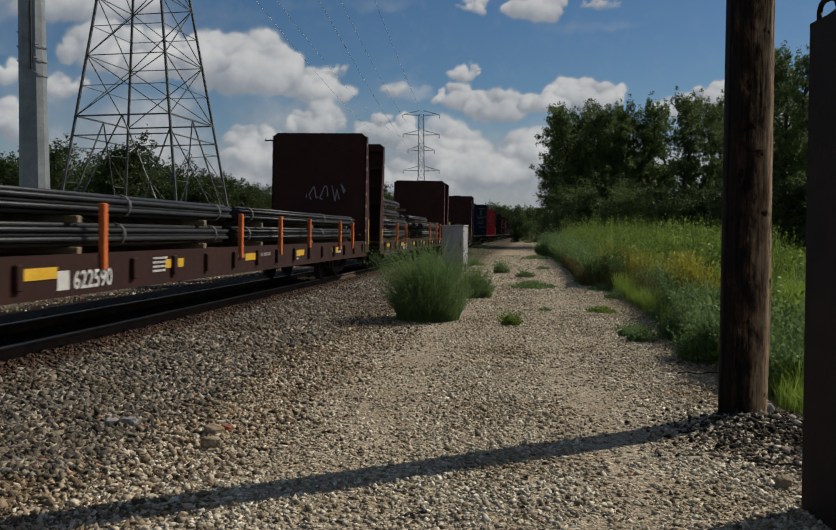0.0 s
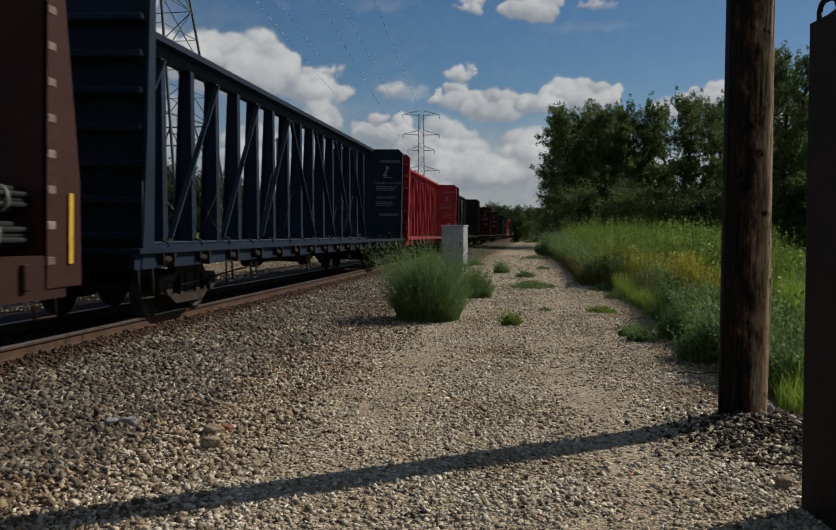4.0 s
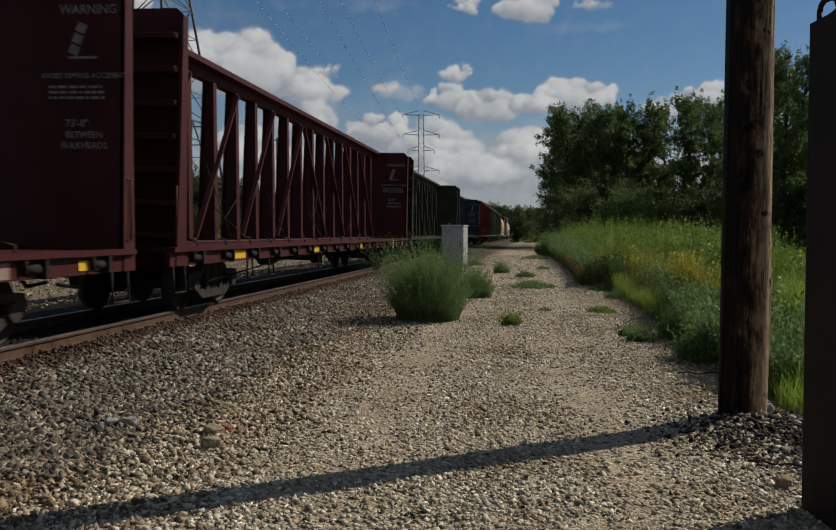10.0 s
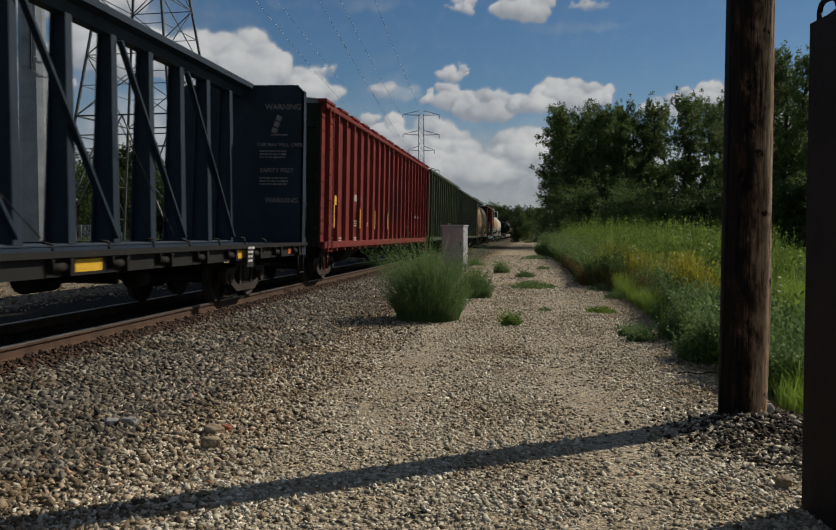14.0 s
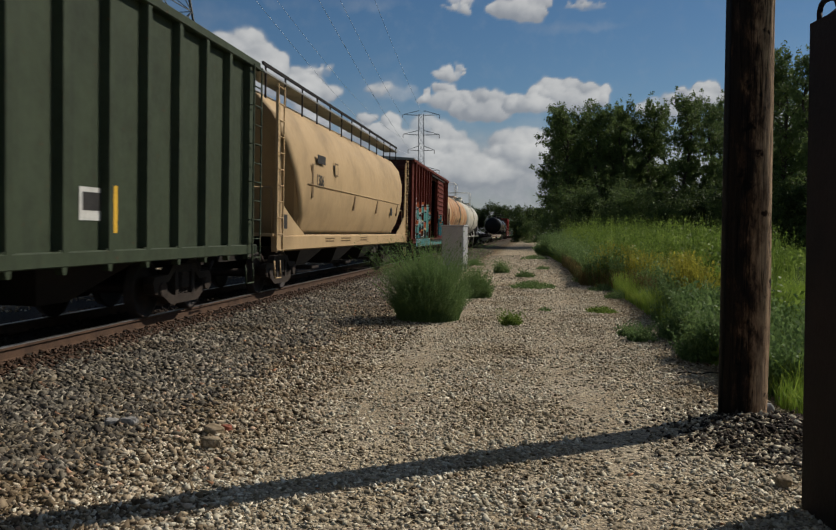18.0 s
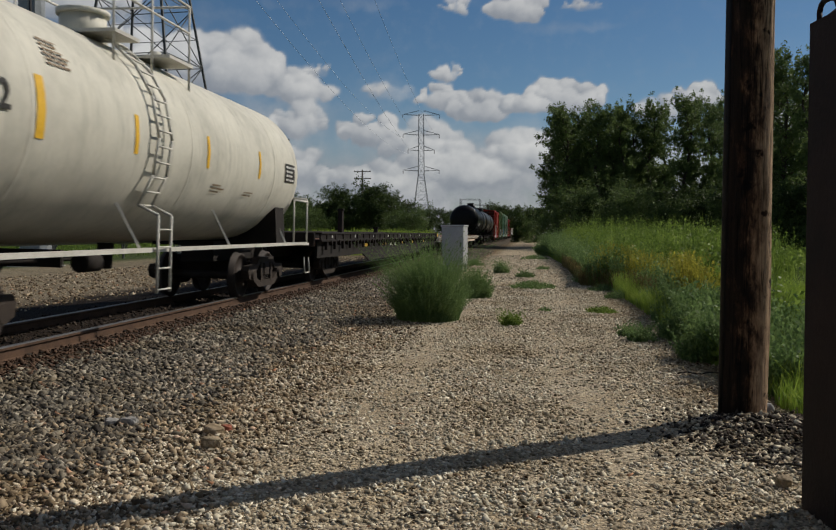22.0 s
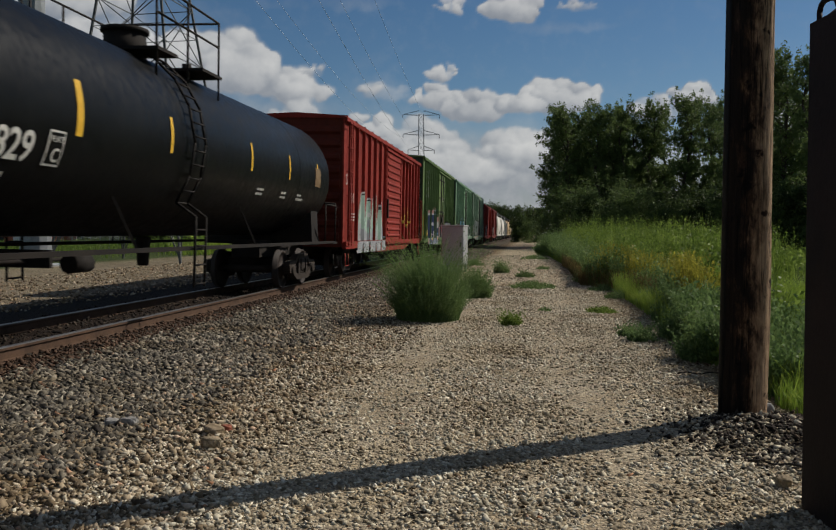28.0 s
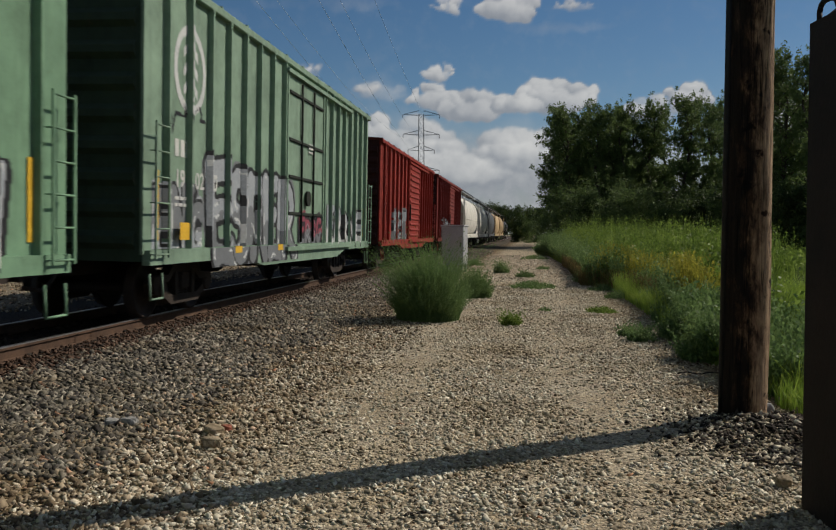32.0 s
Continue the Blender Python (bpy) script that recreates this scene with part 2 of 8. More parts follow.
M_POLE_GREY = grained("grey_pole_wood", (0.09, 0.075, 0.06), (0.17, 0.145, 0.12), 1.5, 0.9, 16, 0.5, 0.02, stretch=(6, 6, 0.4))
M_GALV = grained("galvanised_steel", (0.21, 0.23, 0.24), (0.34, 0.36, 0.37), 1.2, 0.55, 18, 0.1, 0.003, metal=0.35)
M_LATTICE = grained("weathered_lattice_steel", (0.06, 0.065, 0.065), (0.15, 0.155, 0.15), 0.8, 0.6, 9, 0.1, 0.003, metal=0.3)
M_CONDUIT = grained("dark_conduit", (0.012, 0.012, 0.013), (0.024, 0.024, 0.025), 2.0, 0.6, 25, 0.2, 0.003)
M_POST = grained("dark_rusted_post_steel", (0.012, 0.008, 0.007), (0.03, 0.018, 0.014), 1.8, 0.8, 30, 0.5, 0.006)
M_CABINET = grained("aluminium_cabinet", (0.44, 0.44, 0.46), (0.53, 0.53, 0.54), 1.5, 0.5, 25, 0.1, 0.002, metal=0.2)
M_CONCRETE = grained("concrete", (0.26, 0.25, 0.23), (0.36, 0.345, 0.32), 2.5, 0.9, 35, 0.4, 0.006)
M_BRICKWALL = grained("red_brick_wall", (0.3, 0.085, 0.05), (0.4, 0.13, 0.08), 2.0, 0.9, 30, 0.4, 0.01)
M_WHITE = grained("white_coping", (0.62, 0.62, 0.6), (0.74, 0.74, 0.72), 1.0, 0.7, 20, 0.1, 0.003)
M_CABLE = grained("aluminium_conductor", (0.5, 0.55, 0.62), (0.58, 0.63, 0.7), 1.0, 0.6, 12, 0.0)
M_INSUL = grained("brown_insulator", (0.05, 0.03, 0.025), (0.09, 0.06, 0.05), 6.0, 0.35, 40, 0.0)
M_BARK = grained("tree_bark", (0.035, 0.028, 0.022), (0.11, 0.09, 0.07), 1.6, 0.95, 14, 0.8, 0.04, stretch=(4, 4, 0.7))
M_LEAF = [leafy("tree_leaves", (0.082, 0.122, 0.042), (0.145, 0.2, 0.068)), leafy("tree_leaves_fresh", (0.09, 0.132, 0.045), (0.16, 0.22, 0.075)),
          leafy("tree_leaves_dark", (0.03, 0.05, 0.017), (0.08, 0.115, 0.036))]
M_WEED = leafy("weed_green", (0.11, 0.17, 0.03), (0.25, 0.345, 0.075))
M_LAWN = leafy("bright_grass", (0.16, 0.26, 0.035), (0.36, 0.46, 0.09))
M_WEED_BLUE = leafy("feathery_weed_green", (0.1, 0.165, 0.06), (0.23, 0.33, 0.125))
M_WEED_YELLOW = leafy("yellow_weed", (0.22, 0.23, 0.04), (0.42, 0.38, 0.06))
M_WEED_DRY = leafy("dry_grass", (0.12, 0.1, 0.035), (0.25, 0.2, 0.09))
M_GRASS = leafy("field_grass", (0.09, 0.15, 0.03), (0.2, 0.28, 0.06))


# ---- sky backdrop of clouds ----
PUFFS = []


def cumulus(cx, cy, rx, ry, amp=1.0, seed=1, n=16):
    """A heap of rounded puffs over a flatter base; sizes are in view units."""
    rng = random.Random(seed * 31 + int(cx))
    heap = []
    for k in range(n):
        u = rng.uniform(-1, 1)
        crest = math.sqrt(max(0.02, 1 - u * u))
        v = rng.uniform(-0.35, 1.0) * crest
        r = ry * rng.uniform(0.3, 0.58) * (0.55 + 0.45 * crest)
        heap.append((v, (cx + u * rx * 0.82, cy - v * ry * 0.72, r * 1.25, r, amp)))
    heap.append((-0.5, (cx, cy + ry * 0.1, rx * 0.75, ry * 0.6, amp)))
    heap.sort(key=lambda h: -h[0])
    PUFFS.extend(h[1] for h in heap)


def veil(cx, cy, rx, ry, amp):
    PUFFS.append((cx, cy, rx, ry, -amp))


veil(60, 20, 260, 90, 0.8), veil(300, 60, 200, 80, 0.5), veil(150, 240, 260, 110, 0.8), veil(420, 210, 200, 60, 0.6), veil(200, 60, 120, 60, 0.5), veil(90, 170, 150, 70, 0.6), veil(430, 230, 260, 60, 0.45), veil(600, 215, 90, 50, 0.5), veil(720, 175, 70, 36, 0.35)
veil(330, 330, 420, 70, 0.75), veil(600, 330, 260, 70, 0.8), veil(860, 330, 240, 90, 0.85), veil(1200, 350, 360, 80, 0.8), veil(1500, 250, 160, 70, 0.7), veil(640, 10, 150, 16, 0.3), veil(1060, 55, 130, 14, 0.3), veil(700, 120, 60, 20, 0.2)
cumulus(110, 8, 200, 62, 0.8, 3, 26), cumulus(0, 135, 60, 34, 0.8, 4), cumulus(10, 235, 50, 56, 0.9, 5), cumulus(95, 165, 60, 30, 0.5, 6)
cumulus(572, 172, 70, 50, 0.8, 7, 16), cumulus(440, 262, 60, 34, 0.55, 8), cumulus(570, 236, 62, 44, 0.6, 9), cumulus(470, 300, 80, 50, 0.6, 10), cumulus(560, 320, 90, 44, 0.5, 11)
cumulus(160, 100, 80, 62, 0.85, 32, 20), cumulus(250, 118, 88, 66, 0.92, 12, 22), cumulus(428, 132, 118, 80, 1.0, 1, 34), cumulus(352, 118, 52, 56, 0.95, 13, 14)
cumulus(612, 136, 30, 18, 0.4, 14, 8), cumulus(745, 175, 60, 28, 0.3, 15, 10), cumulus(700, 250, 60, 46, 0.8, 16), cumulus(800, 275, 100, 50, 0.6, 17)
cumulus(850, 142, 34, 22, 0.7, 18, 9), cumulus(840, 190, 60, 34, 0.85, 19), cumulus(920, 205, 80, 40, 0.85, 20, 20), cumulus(1065, 190, 84, 46, 1.0, 2, 26), cumulus(1000, 198, 50, 34, 0.9, 21)
cumulus(820, 300, 70, 46, 0.65, 22), cumulus(900, 320, 110, 56, 0.7, 23, 24), cumulus(1000, 290, 90, 60, 0.7, 24), cumulus(700, 340, 110, 46, 0.6, 25)
cumulus(1310, 185, 58, 36, 1.0, 26), cumulus(1250, 210, 60, 30, 0.6, 27), cumulus(868, 18, 32, 26, 0.65, 28, 9), cumulus(975, 22, 68, 42, 0.85, 29, 18), cumulus(1100, 18, 44, 18, 0.45, 30, 8), cumulus(1500, 230, 90, 60, 0.8, 31)


def cloud_backdrop():
    """Far dome with glowing cumulus: cover and light are laid on its vertices, fine edges come from noise."""
    radius = 3200.0
    cols = np.concatenate([np.linspace(-180, -34, 60)[:-1], np.linspace(-34, 34, 560), np.linspace(34, 180, 60)[1:]])
    rows = np.concatenate([np.linspace(-1.0, 19.5, 170), np.linspace(20.5, 86, 36)])
    az, el = np.meshgrid(np.radians(cols), np.radians(rows))
    near = np.cos(az) > 0.2
    px = np.where(near, 784 + 1553 * np.tan(np.where(near, az, 0)), 3000 + 900 * np.sin(az * 3))
    py = np.where(near, 438 - 1553 * np.tan(np.minimum(el, 1.2)) / np.where(near, np.cos(az), 1), 430 - 1500 * el)

    def warp(seed, step, reach):
        flat = np.fromiter((noise.fractal((x / step, y / step, seed), 0.9, 2.1, 3) for x, y in zip(px.ravel(), py.ravel())), float, px.size)
        return flat.reshape(px.shape) * reach

    wx, wy = px + warp(1.3, 40.0, 11.0), py + warp(8.1, 40.0, 9.0)
    low = warp(5.5, 110.0, 1.0)
    far = np.where(np.abs(az) < radians(34), 0.0, np.clip(0.25 + 0.5 * np.sin(az * 5.0 + 1.3) * np.cos(el * 9.0 + az * 2), 0, 1))
    alpha = np.maximum(far, np.where(near, 0.8 * np.clip((py - 190) / 130, 0, 1) * np.clip(0.85 + 0.5 * low, 0.3, 1.1), 0.15))
    tone = 0.55 + 0.15 * low
    for cx, cy, rx, ry, amp in PUFFS:
        u, v = (wx - cx) / rx, (wy - cy) / ry
        d = np.sqrt(u * u + v * v)
        if amp < 0:
            a = -amp * np.clip(1 - d, 0, 1) ** 0.8 * np.clip(0.6 + 0.7 * low, 0, 1)
            t = 0.42 + 0.25 * low
        else:
            k = np.clip((1 - d) / 0.42, 0, 1)
            a = amp * k * k * (3 - 2 * k)
            h = np.sqrt(np.clip(1 - d * d, 0, 1))
            t = 0.46 + 0.3 * (-v * 0.85 + u * 0.35) + 0.16 * h + 0.1 * low
        tone = tone + (t - tone) * a
        alpha = alpha + (1 - alpha) * a
    turn = math.atan2(-AIM[0], AIM[1])
    x, y, z = radius * np.cos(el) * np.sin(az - turn), radius * np.cos(el) * np.cos(az - turn), radius * np.sin(el) + EYE[2]
    verts = np.stack([x, y, z], -1).reshape(-1, 3)
    nr, nc = az.shape
    i = np.arange(nr * nc).reshape(nr, nc)
    faces = np.stack([i[:-1, :-1], i[1:, :-1], i[1:, 1:], i[:-1, 1:]], -1).reshape(-1, 4)
    m, n, l, b = node_set("cloud_glow")
    me = bulk("cloud_backdrop", verts, faces, m, True)
    for key, values in (("cover", alpha), ("lit", tone)):
        me.attributes.new(key, "FLOAT", "POINT").data.foreach_set("value", values.astype(np.float32).ravel())
    a, c = n.new("ShaderNodeAttribute"), n.new("ShaderNodeAttribute")
    a.attribute_name, c.attribute_name = "cover", "lit"
    fine = noise_node(n, l, 0.016, 6, 0.6)
    ma = n.new("ShaderNodeMath")
    ma.operation = "MULTIPLY_ADD"
    ma.inputs[1].default_value = 0.3
    l.new(fine.outputs[0], ma.inputs[0])
    l.new(a.outputs["Fac"], ma.inputs[2])
    mask = ramp_node(n, l, ma.outputs[0], [(0.15, (0, 0, 0)), (0.5, (0.28,) * 3), (0.98, (0.95, 0.95, 0.95))])
    mb = n.new("ShaderNodeMath")
    mb.operation = "MULTIPLY_ADD"
    mb.inputs[1].default_value = 0.22
    l.new(fine.outputs[0], mb.inputs[0])
    l.new(c.outputs["Fac"], mb.inputs[2])
    tone = ramp_node(n, l, mb.outputs[0], [(0.3, (0.15, 0.18, 0.225)), (0.6, (0.29, 0.31, 0.34)), (0.94, (0.6, 0.6, 0.59))])
    em, tr, mx = n.new("ShaderNodeEmission"), n.new("ShaderNodeBsdfTransparent"), n.new("ShaderNodeMixShader")
    l.new(tone.outputs[0], em.inputs[0])
    l.new(mask.outputs[0], mx.inputs[0])
    l.new(tr.outputs[0], mx.inputs[1])
    l.new(em.outputs[0], mx.inputs[2])
    l.new(mx.outputs[0], n["Material Output"].inputs[0])
    ob = thing("backdrop", "blue summer sky with drifting white cumulus clouds", "sky", kind="structure", build=me)
    ob.visible_shadow = False
    return ob


backdrop = cloud_backdrop()


# ---- ground ----
def ground_height(x, y):
    """Ballast shoulder of the track, flat road, a heap round the pole."""
    z = np.interp(x, [-10.6, -9.0, -8.3, -5.25, -3.1], [0.0, 0.1, 0.14, 0.14, 0.0])
    return z + 0.13 * np.exp(-(((x - 1.95) / 0.55) ** 2 + ((y - 6.95) / 0.5) ** 2))


def ground_sheet():
    xs = np.concatenate([[-3000, -800, -200, -80, -40, -25], np.arange(-20, 8.01, 0.25), [10, 14, 20, 40, 100, 400, 3000]])
    ys = np.concatenate([[-3000, -600, -120, -40, -12, -5], np.arange(0, 30, 0.25), np.arange(30, 80, 1.0), [90, 110, 150, 200, 300, 500, 1000, 3400]])
    gx, gy = np.meshgrid(xs, ys)
    gz = ground_height(gx, gy)
    for j in range(gz.shape[0]):
        for i in range(gz.shape[1]):
            if abs(gx[j, i]) < 30 and -6 < gy[j, i] < 100:
                gz[j, i] += 0.006 * noise.noise((gx[j, i] * 0.9, gy[j, i] * 0.6, 0)) + 0.004 * noise.noise((gx[j, i] * 2.3, gy[j, i] * 2.3, 4))
    i = np.arange(gx.size).reshape(gx.shape)
    faces = np.stack([i[:-1, :-1], i[:-1, 1:], i[1:, 1:], i[1:, :-1]], -1).reshape(-1, 4)
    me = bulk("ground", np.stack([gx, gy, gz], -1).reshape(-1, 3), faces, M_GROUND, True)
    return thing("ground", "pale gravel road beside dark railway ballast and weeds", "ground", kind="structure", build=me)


ground_sheet()

CHIP_V = np.array([(1, 0, 0), (-1, 0, 0), (0, 1, 0), (0, -1, 0), (0, 0, 1), (0, 0, -1)], dtype=float)
CHIP_F = np.array([(0, 2, 4), (2, 1, 4), (1, 3, 4), (3, 0, 4), (2, 0, 5), (1, 2, 5), (3, 1, 5), (0, 3, 5)])


def stones(name, label, count, place, size, material, sink=0.25, seed=1):
    """Loose crushed stones lying on the ground; place(rng, n) gives their x and y."""
    rng = np.random.default_rng(seed)
    x, y = place(rng, count)
    r = size[0] + (size[1] - size[0]) * rng.random(count) ** 2.0
    shape = CHIP_V[None] * rng.uniform(0.65, 1.3, (count, 6, 1)) + rng.uniform(-0.42, 0.42, (count, 6, 3))
    shape = shape * np.stack([r * rng.uniform(0.8, 1.5, count), r, r * rng.uniform(0.4, 0.85, count)], -1)[:, None]
    a, tilt = rng.uniform(0, 6.283, count), rng.normal(0, 0.5, count)
    c, s = np.cos(tilt)[:, None], np.sin(tilt)[:, None]
    shape = np.stack([shape[..., 0] * c - shape[..., 2] * s, shape[..., 1], shape[..., 0] * s + shape[..., 2] * c], -1)
    c, s = np.cos(a)[:, None], np.sin(a)[:, None]
    shape = np.stack([shape[..., 0] * c - shape[..., 1] * s, shape[..., 0] * s + shape[..., 1] * c, shape[..., 2]], -1)
    z = ground_height(x, y) + r * (0.45 - sink)
    verts = (shape + np.stack([x, y, z], -1)[:, None]).reshape(-1, 3)
    faces = (CHIP_F[None] + 6 * np.arange(count)[:, None, None]).reshape(-1, 3)
    return thing(name, label, "gravel", kind="stuff", build=bulk(name, verts, faces, material))


def wedge(x0, x1, y0, y1, power=1.6, worn=0.0):
    """Places that crowd towards the near end of a strip; worn: how far wheels have swept the stones out of the ruts."""
    def place(rng, n):
        many = int(n * (1 + 1.6 * worn))
        x, y = rng.uniform(x0, x1, many) + rng.normal(0, 0.16, many), y0 + (y1 - y0) * rng.random(many) ** power
        bend = 0.25 * np.sin(y * 0.35) + 0.012 * (y - 6)
        rut = np.exp(-((x + 1.35 - bend) / 0.3) ** 2) + np.exp(-((x - 0.45 - bend) / 0.34) ** 2)
        patch = np.sin(x * 2.1 + 1.3 * np.sin(y * 0.8)) * np.sin(y * 1.05 + 0.9 * np.sin(x * 1.7 + 2))
        keep = np.argsort(rng.random(many) + worn * (0.75 * rut + 0.45 * np.clip(patch, 0, 1)))[:n]
        return x[keep], y[keep]
    return place


stones("ballast_stones", "dark grey crushed railway ballast stones", 58000, wedge(-5.22, -3.15, 5.0, 34, 1.5), (0.014, 0.047), M_BALLAST, seed=2)
stones("far_ballast_stones", "dark grey crushed ballast stones further along the track", 7000, wedge(-5.3, -3.3, 32, 75, 1.1), (0.03, 0.06), M_BALLAST, seed=12)
stones("stained_stones", "brown and tan stones at the foot of the ballast", 28000, wedge(-4.1, -2.0, 3.4, 22, 1.7), (0.008, 0.036), M_BROWNSTONE, seed=3)
stones("road_gravel", "pale crushed limestone gravel of the road", 98000, wedge(-2.9, 2.1, 3.1, 26, 1.75, 0.5), (0.006, 0.025), M_LIME, sink=0.32, seed=4)
stones("far_road_gravel", "pale gravel of the road further off", 9000, wedge(-2.9, 2.0, 22, 62, 1.2, 0.3), (0.018, 0.042), M_LIME, sink=0.3, seed=13)
stones("near_gravel", "pale gravel of the road close to the camera", 8000, lambda rng, n: (rng.uniform(-3.4, 2.3, n), 3.3 - 7.5 * rng.random(n) ** 1.7), (0.006, 0.026), M_LIME, sink=0.32, seed=14)
stones("coarse_gravel", "larger pale stones loose on the road", 4200, wedge(-2.8, 2.9, 3.2, 24, 1.6, 0.5), (0.014, 0.034), M_LIME, seed=5)
stones("dark_chips", "dark brown stones scattered over the pale road", 5000, wedge(-2.9, 2.2, 3.2, 22, 1.6, 0.5), (0.008, 0.026), M_BROWNSTONE, seed=15)
stones("heap_stones", "dark stones heaped round the foot of the pole", 2800, lambda rng, n: (rng.normal(2.0, 0.42, n), rng.normal(6.7, 0.42, n)), (0.008, 0.032), M_DARKSTONE, seed=6)
stones("heap_chips", "pale stones scattered over the dark heap", 150, lambda rng, n: (rng.normal(2.0, 0.45, n), rng.normal(6.6, 0.45, n)), (0.01, 0.034), M_LIME, seed=16)
stones("track_bed_stones", "near-black stones between and beside the rails, train shade in their colour", 5000, wedge(-8.6, -6.1, 6.5, 34, 1.4), (0.02, 0.045), M_DARKSTONE, seed=7)
stones("far_gravel", "tan gravel beyond the track", 12000, wedge(-19.0, -10.4, 9, 60, 1.2), (0.02, 0.06), M_BROWNSTONE, seed=9)
stones("rusty_stones", "rust-brown stones along the outer side of the rail", 6500, wedge(-5.98, -5.12, 5.5, 40, 1.4), (0.016, 0.042), M_RAIL_RUST, seed=8)


# ---- track ----
def rail_profile(x):
    return [(x - 0.07, 0.0), (x + 0.07, 0.0), (x + 0.07, 0.012), (x + 0.012, 0.035), (x + 0.009, 0.125), (x + 0.036, 0.14), (x + 0.036, 0.168), (x - 0.036, 0.168),
            (x - 0.036, 0.14), (x - 0.009, 0.125), (x - 0.012, 0.035), (x - 0.07, 0.012)]


def track():
    t = thing("railway_track", "rusty steel rails on creosoted timber ties", "railway track", (TRACK_X, 0, RAIL_Z - 0.18), kind="structure")
    for side in (-1, 1):
        x = side * 0.7535
        part("rail", Build().prism(rail_profile(x), "y", -60, 420), M_RAIL_RUST, t, "rust-brown steel rail")
        part("rail_head", Build().prism([(x - 0.034, 0.166), (x + 0.034, 0.166), (x + 0.03, 0.18), (x - 0.03, 0.18)], "y", -60, 420), M_RAIL_HEAD, t, "polished running surface")
    tie = Build().slab(-1.3, 1.3, -0.11, 0.11, -0.16, -0.012, 0.012).mesh("tie", M_TIE)
    plate = Build().slab(-0.18, 0.18, -0.09, 0.09, -0.012, 0.004, 0.004)
    for sx in (-0.11, 0.11):
        plate.tube((sx, 0.04, 0.0), (sx, 0.04, 0.035), 0.014, n=6).tube((sx, -0.04, 0.0), (sx, -0.04, 0.035), 0.014, n=6)
    plate = plate.mesh("tie_plate", M_RAIL_RUST)
    for k in range(110):
        y = 2.0 + 0.5 * k
        o = part("tie", tie, None, t, at=(0.02 * math.sin(k * 7.1), y, 0))
        if k < 70:
            for side in (-1, 1):
                part("tie_plate", plate, None, o, at=(side * 0.7535 - o.location.x, 0, 0))
    return t


track()


# ---- trees ----
def leaf_quads(centres, size, rng, droop=0.0):
    """Small folded leaves at the given places, as quads with random turns."""
    n = len(centres)
    a = rng.normal(size=(n, 3))
    a /= np.linalg.norm(a, axis=1)[:, None]
    b = np.cross(a, rng.normal(size=(n, 3)))
    b /= np.linalg.norm(b, axis=1)[:, None] + 1e-9
    s = (size * rng.uniform(0.55, 1.3, n))[:, None]
    v = np.stack([centres - a * s, centres + b * s * 0.55, centres + a * s, centres - b * s * 0.55], 1)
    v[:, 2, 2] -= droop * s[:, 0]
    return v.reshape(-1, 3), np.arange(4 * n).reshape(n, 4)


def make_tree(name, label, seed, height, spread, leaves=4200, leaf=0.24, material=0, low=0.18):
    """A tapered trunk with limbs; clumps of leaves sit at the limbs' ends, with gaps between them."""
    rng = np.random.default_rng(seed)
    t = thing(name, label, "tree", (0, 0, -200), group="trees beside the railway")
    wood = Build()
    knots = [Vector((0, 0, -0.1))]
    for k in range(1, 6):
        knots.append(Vector((rng.normal(0, 0.02) * height, rng.normal(0, 0.02) * height, height * 0.88 * k / 5)))
    r0 = height * 0.017
    for k in range(5):
        wood.tube(knots[k], knots[k + 1], r0 * (1 - 0.18 * k), r0 * (0.82 - 0.18 * k), 7)
    clumps = []
    count = int(12 + height * 1.5)
    for k in range(count):
        u = low + (1 - low) * (k + rng.random()) / count
        z = u * height * 0.88
        i = min(4, int(z / (height * 0.88) * 5))
        at = knots[i].lerp(knots[i + 1], z / (height * 0.88) * 5 - i)
        wide = spread * (0.35 + 0.65 * math.sin(math.pi * min(1, (u - low * 0.4) * 0.92)) ** 0.7) * rng.uniform(0.6, 1.1)
        ang = k * 2.4 + rng.normal(0, 0.4)
        end = at + Vector((math.cos(ang) * wide * 0.75, math.sin(ang) * wide * 0.75, wide * rng.uniform(0.25, 0.9)))
        wood.tube(at, end, r0 * 0.32 * (1.15 - u), r0 * 0.08, 5)
        for f in (0.55, 0.8, 1.0):
            p = at.lerp(end, f)
            clumps.append((p, wide * rng.uniform(0.17, 0.42) * (0.7 + 0.35 * f)))
    for k in range(7):
        f = low + (1 - low) * (k + 0.5) / 7
        clumps.append((knots[min(5, int(f * 5) + 1)] * 1.0 - Vector((0, 0, height * 0.05)), spread * rng.uniform(0.3, 0.45)))
    for k in range(6):
        clumps.append((knots[5] + Vector(rng.normal(0, spread * 0.14, 3)), spread * rng.uniform(0.15, 0.28)))
    part("trunk", wood, M_BARK, t, "grey-brown trunk and limbs")
    weight = np.array([c[1] ** 2 for c in clumps])
    pick = rng.choice(len(clumps), leaves, p=weight / weight.sum())
    # every clump is broken into sprays of leaves
    sprays = rng.normal(size=(len(clumps), 7, 3)) * 0.55
    d = sprays[pick, rng.integers(0, 7, leaves)] + rng.normal(size=(leaves, 3)) * np.array([0.2, 0.2, 0.26])
    pos = np.array([clumps[i][0] for i in pick]) + d * np.array([clumps[i][1] for i in pick])[:, None]
    v, f = leaf_quads(pos, leaf * 2 ** rng.normal(0, 0.2), rng, 0.3)
    part("crown", bulk("crown", v, f, M_LEAF[material]), None, t, "green leafy crown with gaps")
    return t, float(np.percentile(pos[:, 2], 99.7)) + 0.1


def at_view(px, depth):
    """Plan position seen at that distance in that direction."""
    xc = (px - 784) / 1553.0 * depth
    c, s = math.cos(radians(7.74)), math.sin(radians(7.74))
    return xc * c - depth * s, xc * s + depth * c


